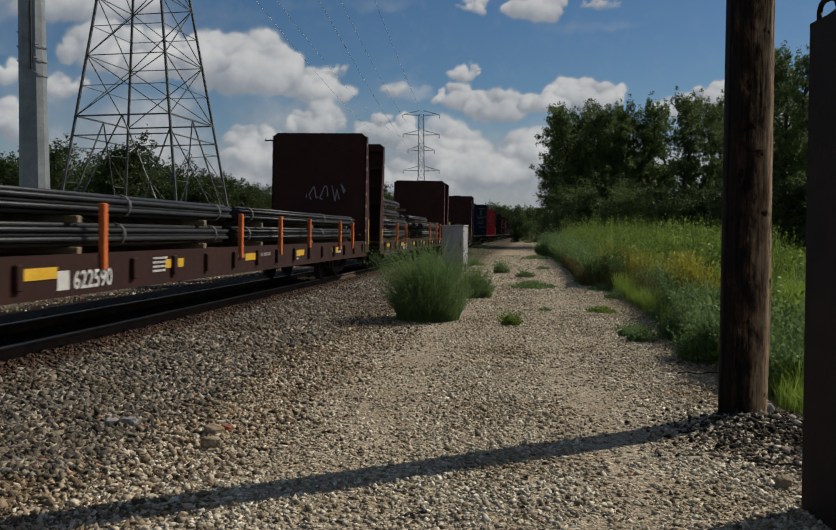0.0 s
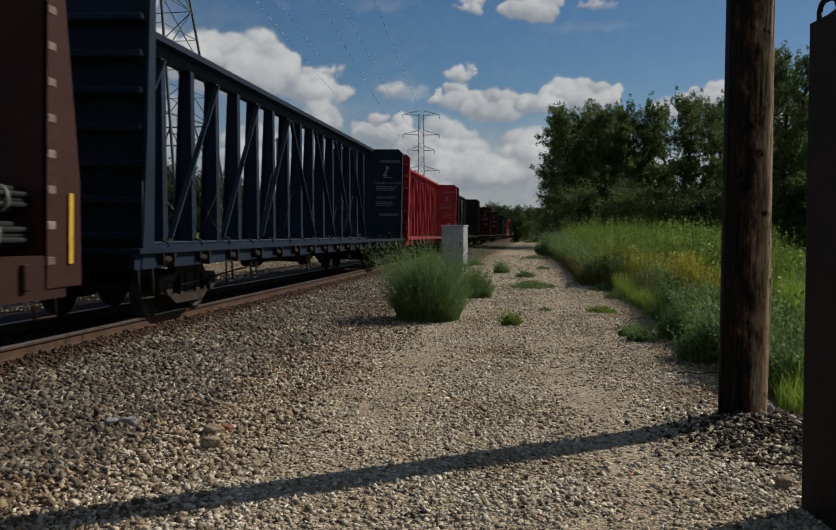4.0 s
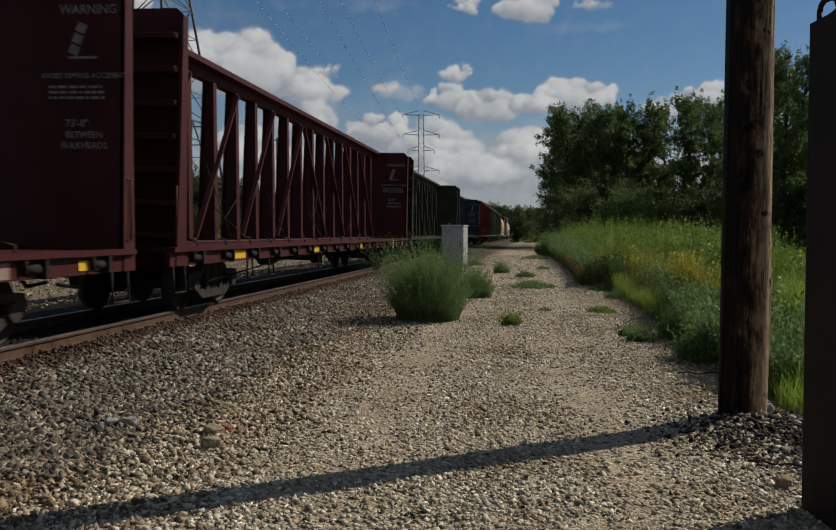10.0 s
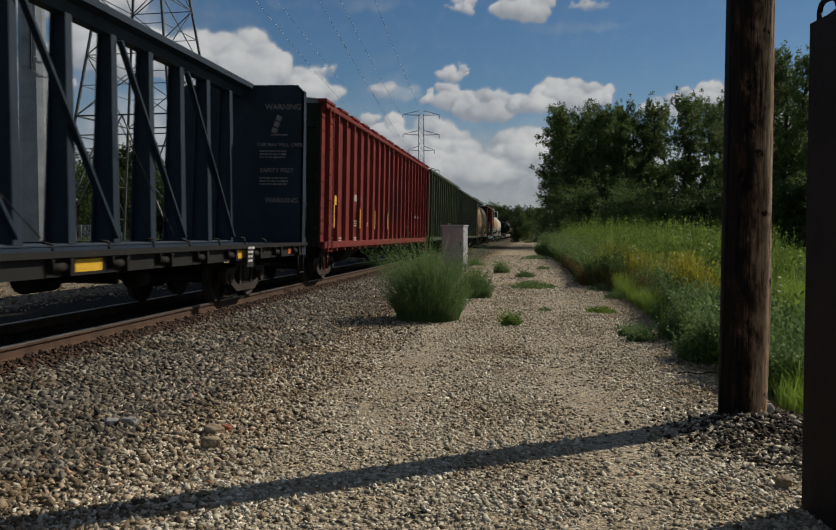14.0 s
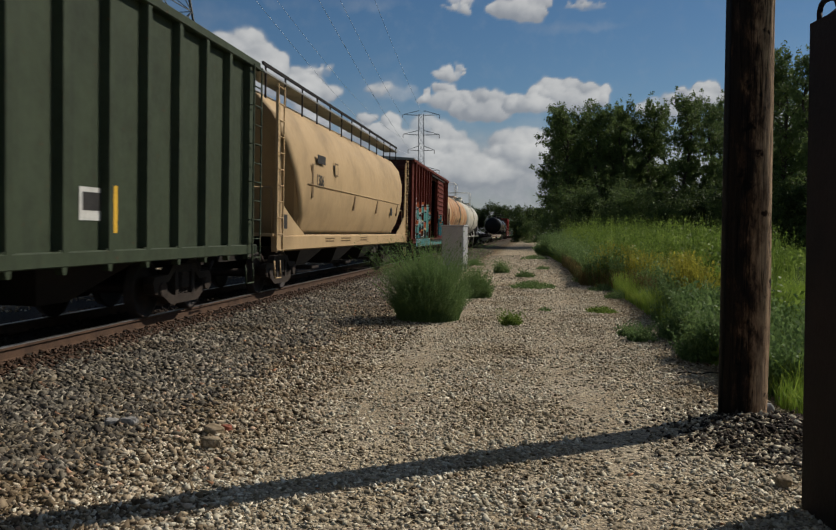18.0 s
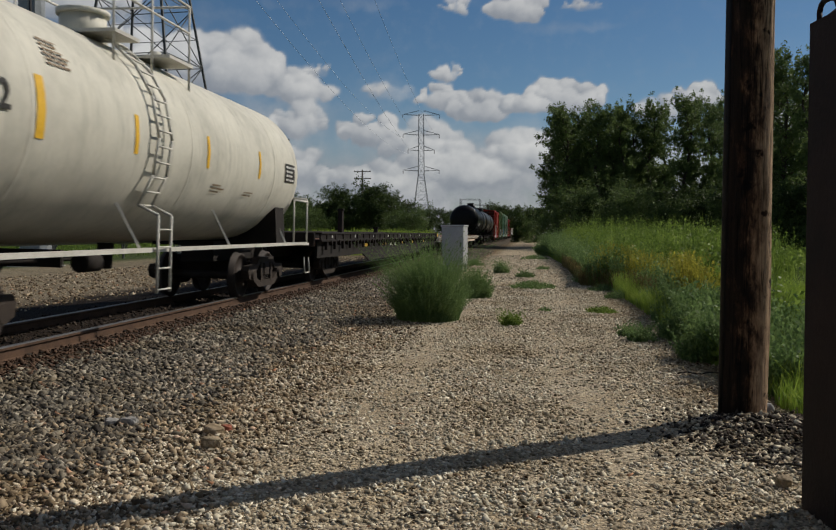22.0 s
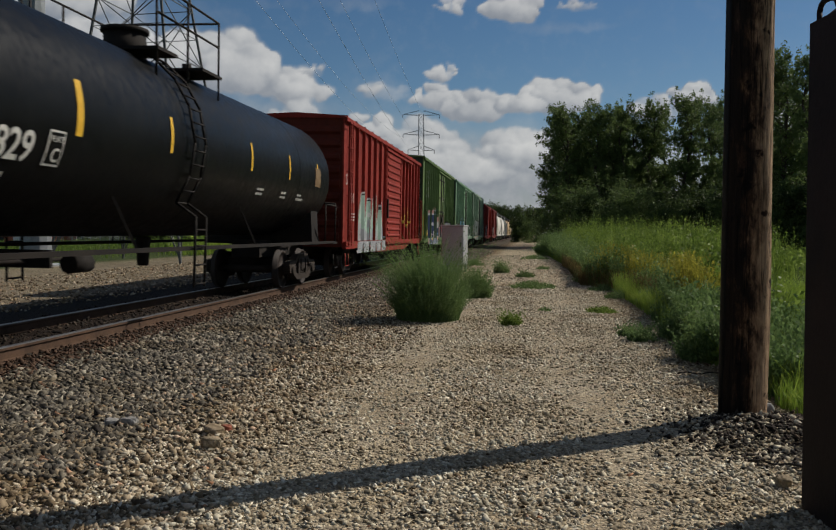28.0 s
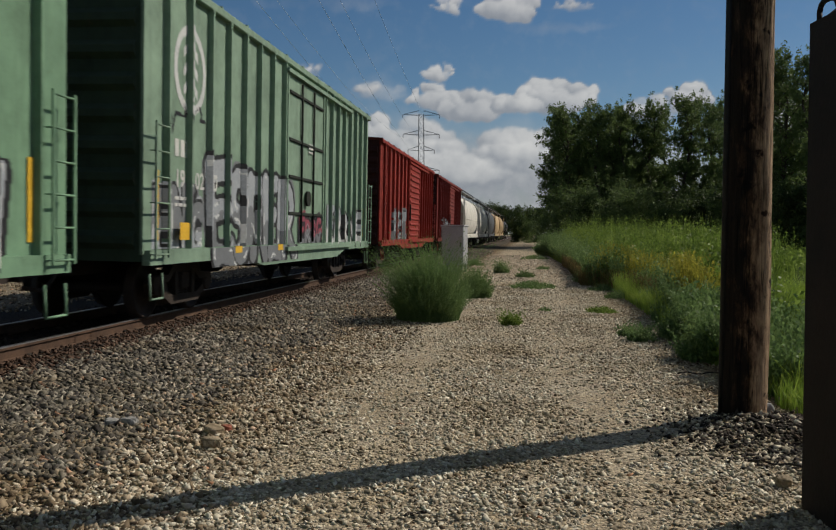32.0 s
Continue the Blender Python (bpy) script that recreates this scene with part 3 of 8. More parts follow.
def top_height(py, depth):
    return 1.61 + (438 - py) / 1553.0 * depth


TREES = [make_tree("cottonwood_tree", "tall green cottonwood tree in full leaf", 11, 18, 2.7, 17000, 0.125, 0),
         make_tree("cottonwood_tree", "tall green cottonwood tree in full leaf", 12, 18, 2.1, 13000, 0.125, 1),
         make_tree("broadleaf_tree", "broad dark green tree of the treeline", 13, 13, 4.2, 15000, 0.15, 2),
         make_tree("broadleaf_tree", "broad dark green tree of the treeline", 14, 12, 3.9, 14000, 0.15, 2, 0.05),
         make_tree("tall_shrub", "dense green shrub at the edge of the wood", 15, 6, 2.8, 10000, 0.1, 0, 0.0),
         make_tree("tall_shrub", "dense green shrub at the edge of the wood", 16, 6, 2.5, 9000, 0.1, 2, 0.0)]


def plant(kind, px, depth, py, turn=0.0, wide=1.0):
    """A tree of that kind whose top shows at the given height of the view."""
    t, h = TREES[kind]
    x, y = at_view(px, depth)
    sunk = 0.8 if kind > 3 else 0.0
    k = top_height(py, depth) / (h - sunk)
    o = copy_thing(t, pose(x, y, -0.05 - sunk * k, 0, 0, turn))
    o.scale = (k * wide, k * wide, k)
    return o


rt = random.Random(5)
for px, depth, py, kind in ((1044, 98, 206, 1), (1064, 94, 197, 0), (1092, 97, 200, 1), (1116, 92, 194, 0), (1142, 96, 205, 1), (1166, 93, 189, 1), (1190, 96, 202, 0), (1224, 95, 188, 1), (1238, 99, 196, 1), (1284, 88, 175, 1),
                            (1298, 93, 182, 1), (1336, 86, 183, 1), (1350, 90, 196, 0), (1062, 105, 222, 0), (1105, 106, 215, 0), (1155, 104, 222, 0), (1205, 107, 235, 0), (1385, 80, 190, 0), (1430, 72, 150, 0), (1474, 60, 84, 0), (1510, 57, 92, 1), (1592, 55, 120, 0), (1052, 112, 280, 1), (1450, 66, 210, 2), (1500, 64, 230, 3),
                            (1095, 100, 275, 2), (1200, 101, 280, 2), (1250, 103, 318, 3), (1340, 90, 318, 2), (1140, 104, 275, 3)):
    plant(kind, px, depth, py, rt.uniform(0, 360), rt.uniform(0.9, 1.15))
for px, depth, py, kind in ((1040, 118, 350, 4), (1072, 96, 335, 4), (1088, 84, 330, 4), (1110, 82, 360, 5), (1150, 80, 372, 4), (1196, 78, 330, 4), (1240, 80, 365, 5), (1285, 76, 372, 4), (1330, 74, 350, 5),
                            (1375, 70, 360, 4), (1420, 68, 350, 5), (1465, 56, 330, 4), (1510, 54, 340, 5), (1555, 52, 330, 4), (998, 150, 385, 5), (1026, 125, 396, 4), (1600, 50, 300, 5)):
    plant(kind, px, depth, py, rt.uniform(0, 360), rt.uniform(1.0, 1.3))
for k in range(16):
    plant(4 + k % 2, 1092 + 33 * k, 92 - 2.2 * k + (k * 13) % 7, 376 - (k * 29) % 40, rt.uniform(0, 360), 1.5)
# the bush and the far wood where the railway is lost from sight
for px, depth, py, kind in ((968, 150, 412, 5), (978, 165, 408, 4), (990, 140, 404, 4), (984, 210, 396, 2), (962, 330, 388, 3), (940, 340, 380, 2), (918, 350, 381, 3), (895, 350, 387, 2), (872, 340, 391, 3),
                            (850, 330, 390, 2), (826, 300, 389, 3), (1000, 320, 386, 2)):
    plant(kind, px, depth, py, rt.uniform(0, 360), 1.5 if depth > 200 else 1.0)
# treeline behind the power lines
for px, depth, py, kind in ((-20, 120, 282, 2), (22, 118, 288, 3), (70, 135, 300, 2), (112, 110, 262, 3), (160, 130, 318, 2), (195, 125, 300, 3), (236, 105, 258, 2), (278, 128, 306, 3), (318, 122, 304, 2),
                            (352, 128, 326, 3), (392, 118, 318, 2), (428, 122, 326, 3), (462, 126, 336, 2), (500, 140, 360, 3), (540, 145, 364, 2), (575, 150, 372, 3), (606, 155, 378, 2), (640, 120, 346, 3),
                            (668, 128, 352, 2), (704, 122, 336, 2), (738, 130, 360, 3), (768, 140, 374, 3), (800, 160, 386, 2), (520, 150, 352, 2), (560, 155, 366, 3), (620, 160, 372, 2), (480, 145, 344, 3), (410, 135, 322, 2), (300, 140, 300, 3), (210, 140, 300, 2), (120, 140, 300, 2), (340, 140, 345, 2), (440, 140, 350, 3), (590, 165, 384, 2),
                            (690, 140, 365, 3), (255, 140, 320, 3), (40, 140, 320, 2)):
    plant(kind, px, depth, py, rt.uniform(0, 360), rt.uniform(1.1, 1.4))
for px, depth, py, kind in [(20 + 47 * k, 112 + (k * 29) % 23, 372 + (k * 17) % 22, 4 + k % 2) for k in range(17)]:
    plant(kind, px, depth, py, rt.uniform(0, 360), 1.5)
for t, h in TREES:
    for o in [*t.children, t]:
        bpy.data.objects.remove(o)


# ---- weeds ----
def blades(places, height, width, rng, lean=0.25, leaves=0, leaf=0.05):
    """Upright stems as thin bent ribbons, with leaves set along them."""
    n = len(places)
    h = height * rng.uniform(0.6, 1.15, n)
    a = rng.uniform(0, 6.283, n)
    side = np.stack([np.cos(a), np.sin(a), np.zeros(n)], -1) * (width * rng.uniform(0.6, 1.3, n))[:, None]
    b = rng.uniform(0, 6.283, n)
    off = np.stack([np.cos(b), np.sin(b), np.zeros(n)], -1) * (h * lean * rng.random(n))[:, None]
    up = np.array([0, 0, 1.0])
    mid, top = places + off * 0.35 + up * (h * 0.55)[:, None], places + off + up * h[:, None]
    v = [np.stack([places - side, places + side, mid + side * 0.8, mid - side * 0.8], 1), np.stack([mid - side * 0.8, mid + side * 0.8, top + side * 0.15, top - side * 0.15], 1)]
    for k in range(leaves):
        f = rng.uniform(0.25, 1.0, n)
        p = places + off * (f ** 1.5)[:, None] + up * (h * f)[:, None]
        q, _ = leaf_quads(p + rng.normal(0, leaf * 0.6, (n, 3)), leaf, rng, 0.5)
        v.append(q.reshape(n, 4, 3))
    v = np.concatenate(v).reshape(-1, 3)
    return v, np.arange(len(v)).reshape(-1, 4)


def weeds(name, label, count, place, height, width, material, seed, **more):
    rng = np.random.default_rng(seed)
    x, y = place(rng, count)
    z = ground_height(x, y) - 0.02
    h = height(x, y) if callable(height) else height * np.ones(count)
    v, f = blades(np.stack([x, y, z], -1), h, width, rng, **more)
    return thing(name, label, "weeds", kind="stuff", build=bulk(name, v, f, material))


def bank(y0, y1, x_edge, depth, power=1.4):
    """Places in the weed bank right of the road; x_edge(y) is its edge."""
    def place(rng, n):
        y = y0 + (y1 - y0) * rng.random(n) ** power
        wide = np.interp(y, [12, 20, 32], [min(depth, 1.1), min(depth, 1.7), depth])
        return x_edge(y) + wide * rng.random(n) ** 1.5, y
    return place


edge = lambda y: np.interp(y, [7, 10, 12.8, 15, 18.8, 23.3, 26.2, 38, 62], [2.45, 2.25, 2.3, 2.55, 2.9, 2.8, 1.75, 1.85, 1.2])
tall = lambda x, y: np.interp(y, [12, 24], [0.62, 1.0]) * np.clip(0.3 + (x - edge(y)) * 1.2 + 0.2 * (y > 18), 0.3, 1.6 + 0.7 * np.clip((y - 25) / 30, 0, 1)) * (0.88 + 0.26 * np.sin(y * 0.7 + x) * np.cos(y * 2.1 - x) + 0.14 * np.sin(x * 5.1 + 2 * np.sin(y * 3.3)))
weeds("weed_bank", "tall green weeds and grass in a thick bank beside the road", 22000, bank(10.5, 66, edge, 8.0), tall, 0.009, M_WEED, 21, leaves=6, leaf=0.05)
weeds("feathery_weeds", "soft blue-green feathery weeds along the far bank", 5000, bank(24, 64, edge, 1.6), lambda x, y: 0.9 + 0.25 * np.sin(y * 1.3) + 0.012 * (y - 24), 0.008, M_WEED_BLUE, 29, leaves=9, leaf=0.04, lean=0.4)
weeds("feathery_weeds", "soft blue-green feathery weeds at the road edge", 6000, bank(8.5, 22, edge, 1.6), lambda x, y: 0.6 + 0.15 * np.sin(y * 2) + 0.02 * (y - 8), 0.006, M_WEED_BLUE, 22, leaves=7, leaf=0.03, lean=0.5)
weeds("yellow_weeds", "yellow flowering weeds among the green bank", 5600, bank(15, 28, lambda y: edge(y) + 0.15, 2.4), lambda x, y: 1.0 + 0.25 * np.sin(x * 3), 0.008, M_WEED_YELLOW, 23, leaves=5, leaf=0.035)
weeds("dry_edge_grass", "yellowing grass along the edge of the weeds", 4200, bank(19, 42, lambda y: edge(y) - 0.2, 1.1), 0.6, 0.008, M_WEED_DRY, 24, leaves=2, leaf=0.03)
weeds("near_grass", "bright green grass behind the wooden pole", 34000, lambda rng, n: (2.3 + 6.7 * rng.random(n) ** 1.2, 7.25 + 16.5 * rng.random(n) ** 1.4), lambda x, y: 0.2 + 0.12 * (np.sin(x * 1.7 + y) > 0) + 0.012 * y, 0.006, M_LAWN, 25, lean=0.7)
weeds("far_weeds", "weeds and grass beyond the bank", 9000, lambda rng, n: (rng.uniform(9, 30, n), rng.uniform(30, 75, n)), 0.8, 0.02, M_WEED, 26, leaves=2, leaf=0.12)
weeds("field_grass", "long grass of the field beyond the track", 16000, lambda rng, n: (rng.uniform(-95, -27, n), rng.uniform(14, 150, n)), 1.0, 0.035, M_GRASS, 27, leaves=2, leaf=0.12, lean=0.5)
weeds("field_edge_weeds", "tall weeds at the edge of the field beyond the track", 7000, lambda rng, n: (rng.uniform(-34, -14, n), rng.uniform(70, 180, n)), 1.5, 0.03, M_GRASS, 28, leaves=3, leaf=0.14)


weeds("grass_bank", "bright green grass bank beyond the track", 8000, lambda rng, n: (rng.uniform(-27, -12, n), 58 + 55 * rng.random(n)), lambda x, y: 1.55 + 0.35 * np.sin(x * 0.8 + 1) * np.sin(y * 0.35) + 0.006 * (y - 58), 0.03, M_LAWN, 30, leaves=3, leaf=0.11)


def tuft(name, label, px, py, height, radius, count, material, seed, leaves=6, leaf=0.03, lean=0.9):
    depth = 1.61 * 1553 / (py - 438)
    x0, y0 = at_view(px, depth)
    rng = np.random.default_rng(seed)
    a, r = np.sort(rng.uniform(0, 6.283, count)), radius * rng.random(count) ** 0.6
    p = np.stack([x0 + r * np.cos(a), y0 + r * np.sin(a), ground_height(x0 + r * np.cos(a), y0 + r * np.sin(a)) - 0.02], -1)
    v, f = blades(p, (0.3 + 0.7 * (1 - (r / radius) ** 1.1)) * height, 0.004, rng, lean, leaves, leaf)
    t = thing(name, label, "plant", (x0, y0, 0), group="weeds growing in the road")
    v = (v - np.array([x0, y0, 0])).reshape(-1, 4, 3)
    sprays = 7 if count >= 1000 else 2
    sector = (np.arange(len(v)) % count) * sprays // count
    for k in range(sprays):
        q = v[sector == k].reshape(-1, 3)
        part("spray", bulk("spray", q, np.arange(len(q)).reshape(-1, 4), material), None, t)
    return t


tuft("feathery_bush", "rounded green feathery bush growing in the gravel", 803, 600, 1.62, 0.58, 5000, M_WEED_BLUE, 31, 14, 0.014, 1.0)
tuft("feathery_bush", "small green bush beside the feathery bush", 890, 558, 0.85, 0.42, 1500, M_WEED_BLUE, 32, 11, 0.018, 0.8)
for px, py, h, r, n in ((1290, 636, 0.75, 0.4, 700), (1330, 676, 0.7, 0.36, 700), (1268, 604, 0.75, 0.4, 600), (1310, 600, 0.9, 0.5, 700), (1236, 578, 0.7, 0.4, 500),
                        (1052, 480, 2.0, 1.7, 2600), (1085, 486, 1.8, 1.4, 1800), (1130, 500, 1.7, 1.2, 1400), (1040, 474, 1.7, 1.6, 1500)):
    tuft("weed_clump", "soft blue-green weed clump at the edge of the road", px, py, h, r, n, M_WEED_BLUE, px + 5, 10, 0.018 if py > 550 else 0.05, 0.8)
for px, py, h, r, n in ((940, 512, 0.75, 0.3, 300), (890, 498, 0.5, 0.45, 260), (1000, 540, 0.3, 0.7, 420), (985, 520, 0.35, 0.35, 200), (960, 610, 0.32, 0.16, 150), (1003, 486, 0.4, 0.9, 300),
                        (1128, 586, 0.16, 0.3, 240), (1018, 505, 0.25, 0.3, 120), (1180, 630, 0.22, 0.16, 120), (1130, 545, 0.25, 0.4, 160), (1022, 583, 0.1, 0.12, 60), (1100, 530, 0.5, 0.4, 260),
                        (1205, 640, 0.35, 0.2, 160), (1160, 560, 0.3, 0.3, 140)):
    tuft("road_weed", "low green weed growing in the gravel road", px, py, h, r, n, M_WEED_BLUE if (px * 7) % 3 else M_WEED, px, 7, 0.022, 1.3)


# ---- poles, towers, lines ----
def rough_log(r0, r1, height, seed, n=64, rows=110):
    """Rings of a weathered log: slow bulges, knots and long upright cracks."""
    rings = []
    for k in range(rows + 1):
        z = height * k / rows
        r = r0 + (r1 - r0) * k / rows
        ring = []
        for i in range(n):
            a = 2 * math.pi * i / n
            c, s = math.cos(a), math.sin(a)
            d = 0.010 * noise.noise((1.6 * c, 1.6 * s, z * 0.9 + seed)) + 0.008 * noise.noise((7 * c, 7 * s, z * 1.5))
            d -= 0.022 * max(0, noise.noise((6.5 * c + 9, 6.5 * s, 0.45 * z)) - 0.12) + 0.012 * max(0, noise.noise((3 * c, 3 * s + 4, 3.2 * z)) - 0.3)
            ring.append(((r + d) * c, (r + d) * s, z))
        rings.append(ring)
    return rings


def pole_wood():
    """Old pole: bare tan wood, near-black creosote left in ragged upright patches, thin splits, chips and knots."""
    m, n, l, b = node_set("weathered_pole_wood")
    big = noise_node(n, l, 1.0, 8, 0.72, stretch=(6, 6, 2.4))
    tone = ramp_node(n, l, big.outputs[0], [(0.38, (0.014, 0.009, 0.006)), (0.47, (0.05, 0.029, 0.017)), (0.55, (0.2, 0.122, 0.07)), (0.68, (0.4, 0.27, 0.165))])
    # tone also rises towards +X: sunlit side painted in as barer wood, ragged edge
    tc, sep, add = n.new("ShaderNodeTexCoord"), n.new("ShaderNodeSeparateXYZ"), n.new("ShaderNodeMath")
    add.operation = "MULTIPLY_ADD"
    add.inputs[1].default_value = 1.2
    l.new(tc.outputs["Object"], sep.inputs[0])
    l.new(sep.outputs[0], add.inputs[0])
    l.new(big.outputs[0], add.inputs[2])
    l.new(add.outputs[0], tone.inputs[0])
    grain = noise_node(n, l, 1.0, 6, 0.7, stretch=(30, 30, 2.2))
    g = ramp_node(n, l, grain.outputs[0], [(0.36, (0.3, 0.27, 0.25)), (0.5, (0.85, 0.82, 0.8)), (0.66, (1.12, 1.1, 1.06))])
    col = mix_node(n, l, 1.0, tone.outputs[0], g.outputs[0], "MULTIPLY")
    split = noise_node(n, l, 1.0, 3, 0.5, stretch=(16, 16, 0.55))
    sr = ramp_node(n, l, split.outputs[0], [(0.484, (1, 1, 1)), (0.498, (0.1, 0.08, 0.07)), (0.502, (0.1, 0.08, 0.07)), (0.516, (1, 1, 1))])
    col = mix_node(n, l, 1.0, col, sr.outputs[0], "MULTIPLY")
    knot = noise_node(n, l, 1.0, 4, 0.6, stretch=(7, 7, 6))
    kr = ramp_node(n, l, knot.outputs[0], [(0.34, (0.1, 0.07, 0.05)), (0.4, (1, 1, 1))])
    l.new(mix_node(n, l, 1.0, col, kr.outputs[0], "MULTIPLY"), b.inputs["Base Color"])
    b.inputs["Roughness"].default_value = 0.9
    b.inputs["Specular IOR Level"].default_value = 0.2
    h = mix_node(n, l, 0.5, grain.outputs[0], sr.outputs[0])
    bump_node(n, l, b, h, 0.9, 0.02)
    return m


M_POLE = pole_wood()


def wooden_pole():
    x, y = at_view(1399, 7.05)
    t = thing("utility_pole", "weathered brown wooden utility pole with a dark conduit", "utility pole", (x, y, 0.02))
    t.rotation_euler = (0, radians(0.35), 0)
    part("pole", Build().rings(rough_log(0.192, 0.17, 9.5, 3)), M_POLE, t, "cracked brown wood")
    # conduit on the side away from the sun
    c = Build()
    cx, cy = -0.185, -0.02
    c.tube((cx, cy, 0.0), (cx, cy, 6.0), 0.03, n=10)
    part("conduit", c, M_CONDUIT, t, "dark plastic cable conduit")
    part("ground_wire", Build().pipe([(0.02, -0.22, 0.05), (0.1, -0.21, 0.02), (0.19, -0.14, 0.08), (0.2, -0.04, 0.02)], 0.008), M_GALV, t, "loose bent wire")
    return t


wooden_pole()


def steel_post():
    x, y = at_view(1510, 4.55)
    t = thing("steel_post", "dark rusted steel post with a lifting loop on top", "post", (x + 0.435, y + 0.06, 0))
    t.rotation_euler = (0, 0, radians(7.7))
    b = Build().prism([(-0.3, -0.05), (0.3, -0.05), (0.3, 3.06), (0.02, 3.06), (-0.3, 2.8)], "y", -0.22, 0.22)
    part("column", b, M_POST, t, "dark rust-brown plate steel")
    loop = [(-0.29, y, z) for y, z in ((0.19, 2.79), (0.19, 2.86), (0.175, 2.895), (0.14, 2.912), (0.06, 2.908), (0.0, 2.89), (-0.05, 2.79))]
    part("lifting_loop", Build().pipe(loop, 0.016, 8), M_POST, t, "bent steel loop")
    part("flange", Build().box(-0.32, -0.28, -0.24, 0.24, -0.05, 2.81), M_POST, t)
    part("rod", Build().tube((-0.345, -0.2, 0.0), (-0.335, -0.2, 0.3), 0.013), M_POST, t, "short steel rod")
    return t


steel_post()


def lattice_tower(px, depth, turn, base, height, label):
    x, y = at_view(px, depth)
    t = thing("lattice_tower", label, "transmission tower", (x, y, 0), group="power line towers")
    t.rotation_euler = (0, 0, radians(turn))
    waist = 22.0
    half = lambda z: base + (1.02 - base) * z / waist if z < waist else 1.02 - 0.2 * (z - waist) / (height - waist)
    corner = lambda k, z: Vector((half(z) * (1, 1, -1, -1)[k % 4], half(z) * (1, -1, -1, 1)[k % 4], z))
    levels = [0, 8.2, 11.65, 15.0, 17.8, 20.0, waist]
    z = waist
    while z < height - 1:
        z += 2.7
        levels.append(min(z, height))
    for k in range(4):
        part("leg", Build().beam(corner(k, 0), corner(k, waist), 0.12, 0.12, (1, 0, 0)).beam(corner(k, waist), corner(k, height), 0.11, 0.11, (1, 0, 0)), M_LATTICE, t)
    w = 0.045
    def brace(p, q, size):
        part("brace", Build().beam(p, q, size, size), M_LATTICE, t)

    for k in range(4):
        for a, b in zip(levels[1:-1], levels[2:]):
            brace(corner(k, a), corner(k + 1, b), w), brace(corner(k + 1, a), corner(k, b), w), brace(corner(k, b), corner(k + 1, b), w)
            if b <= waist:
                ma, mb = (corner(k, a) + corner(k + 1, b)) / 2, corner(k, (a + b) / 2)
                brace(mb, ma, 0.035), brace(corner(k + 1, (a + b) / 2), ma, 0.035)
        # the open bottom panel with its inverted V
        z1 = levels[1]
        m = (corner(k, z1) + corner(k + 1, z1)) / 2
        brace(corner(k, z1), corner(k + 1, z1), 0.08)
        lower = z1 - 1.1
        brace(corner(k, lower), corner(k + 1, lower), 0.06)
        for j in (k, k + 1):
            foot = corner(j, 0.2)
            brace(foot, m, 0.065)
            for f in (0.3, 0.55, 0.78):
                brace(corner(j, z1 * f), foot.lerp(m, f * 0.98), 0.035), brace(corner(j, z1 * (f - 0.22)), foot.lerp(m, f * 0.98), 0.032)
    tips = []
    for za, reach in ((23.4, 6.3), (30.4, 4.6), (35.8, 6.3), (height - 0.4, 6.4)):
        for s in (-1, 1):
            arm = Build()
            tip = Vector((s * reach, 0, za + 0.25))
            for q in (-1, 1):
                arm.beam((s * half(za), q * half(za), za), tip, 0.1, 0.1).beam((s * half(za), q * half(za), za + 1.6), tip, 0.09, 0.09)
                for f in (0.35, 0.65):
                    arm.beam(Vector((s * half(za), q * half(za), za)).lerp(tip, f), Vector((s * half(za), q * half(za), za + 1.6)).lerp(tip, f), 0.06, 0.06)
            part("cross_arm", arm, M_LATTICE, t)
            part("insulator", Build().tube(tip, tip - Vector((0, 0, 1.3)), 0.09, n=6), M_INSUL, t, "hanging insulator string")
            tips.append(Matrix.Translation((x, y, 0)) @ Matrix.Rotation(radians(turn), 4, "Z") @ (tip - Vector((0, 0, 1.3))))
    return tips


tips_near = lattice_tower(279.3, 48.95, -2.4, 3.89, 42, "tall grey steel lattice transmission tower on four legs")
tips_far = lattice_tower(790, 289.0, 12, 3.9, 43, "distant steel lattice transmission tower with four cross arms")


def hanging_line(p, q, sag, r, label):
    pts = []
    for k in range(25):
        f = k / 24
        pts.append(p.lerp(q, f) - Vector((0, 0, sag * 4 * f * (1 - f))))
    return thing("power_line", label, "cable", group="overhead conductors", build=Build().rings([[(p.x + r * math.cos(a), p.y, p.z + r * math.sin(a)) for a in (1.05 * i for i in range(6))] for p in pts]), material=M_CABLE)


for p, q in list(zip(tips_near, tips_far))[1:6]:
    hanging_line(p, q, 4.5, 0.02, "thin dark overhead conductor between the towers")


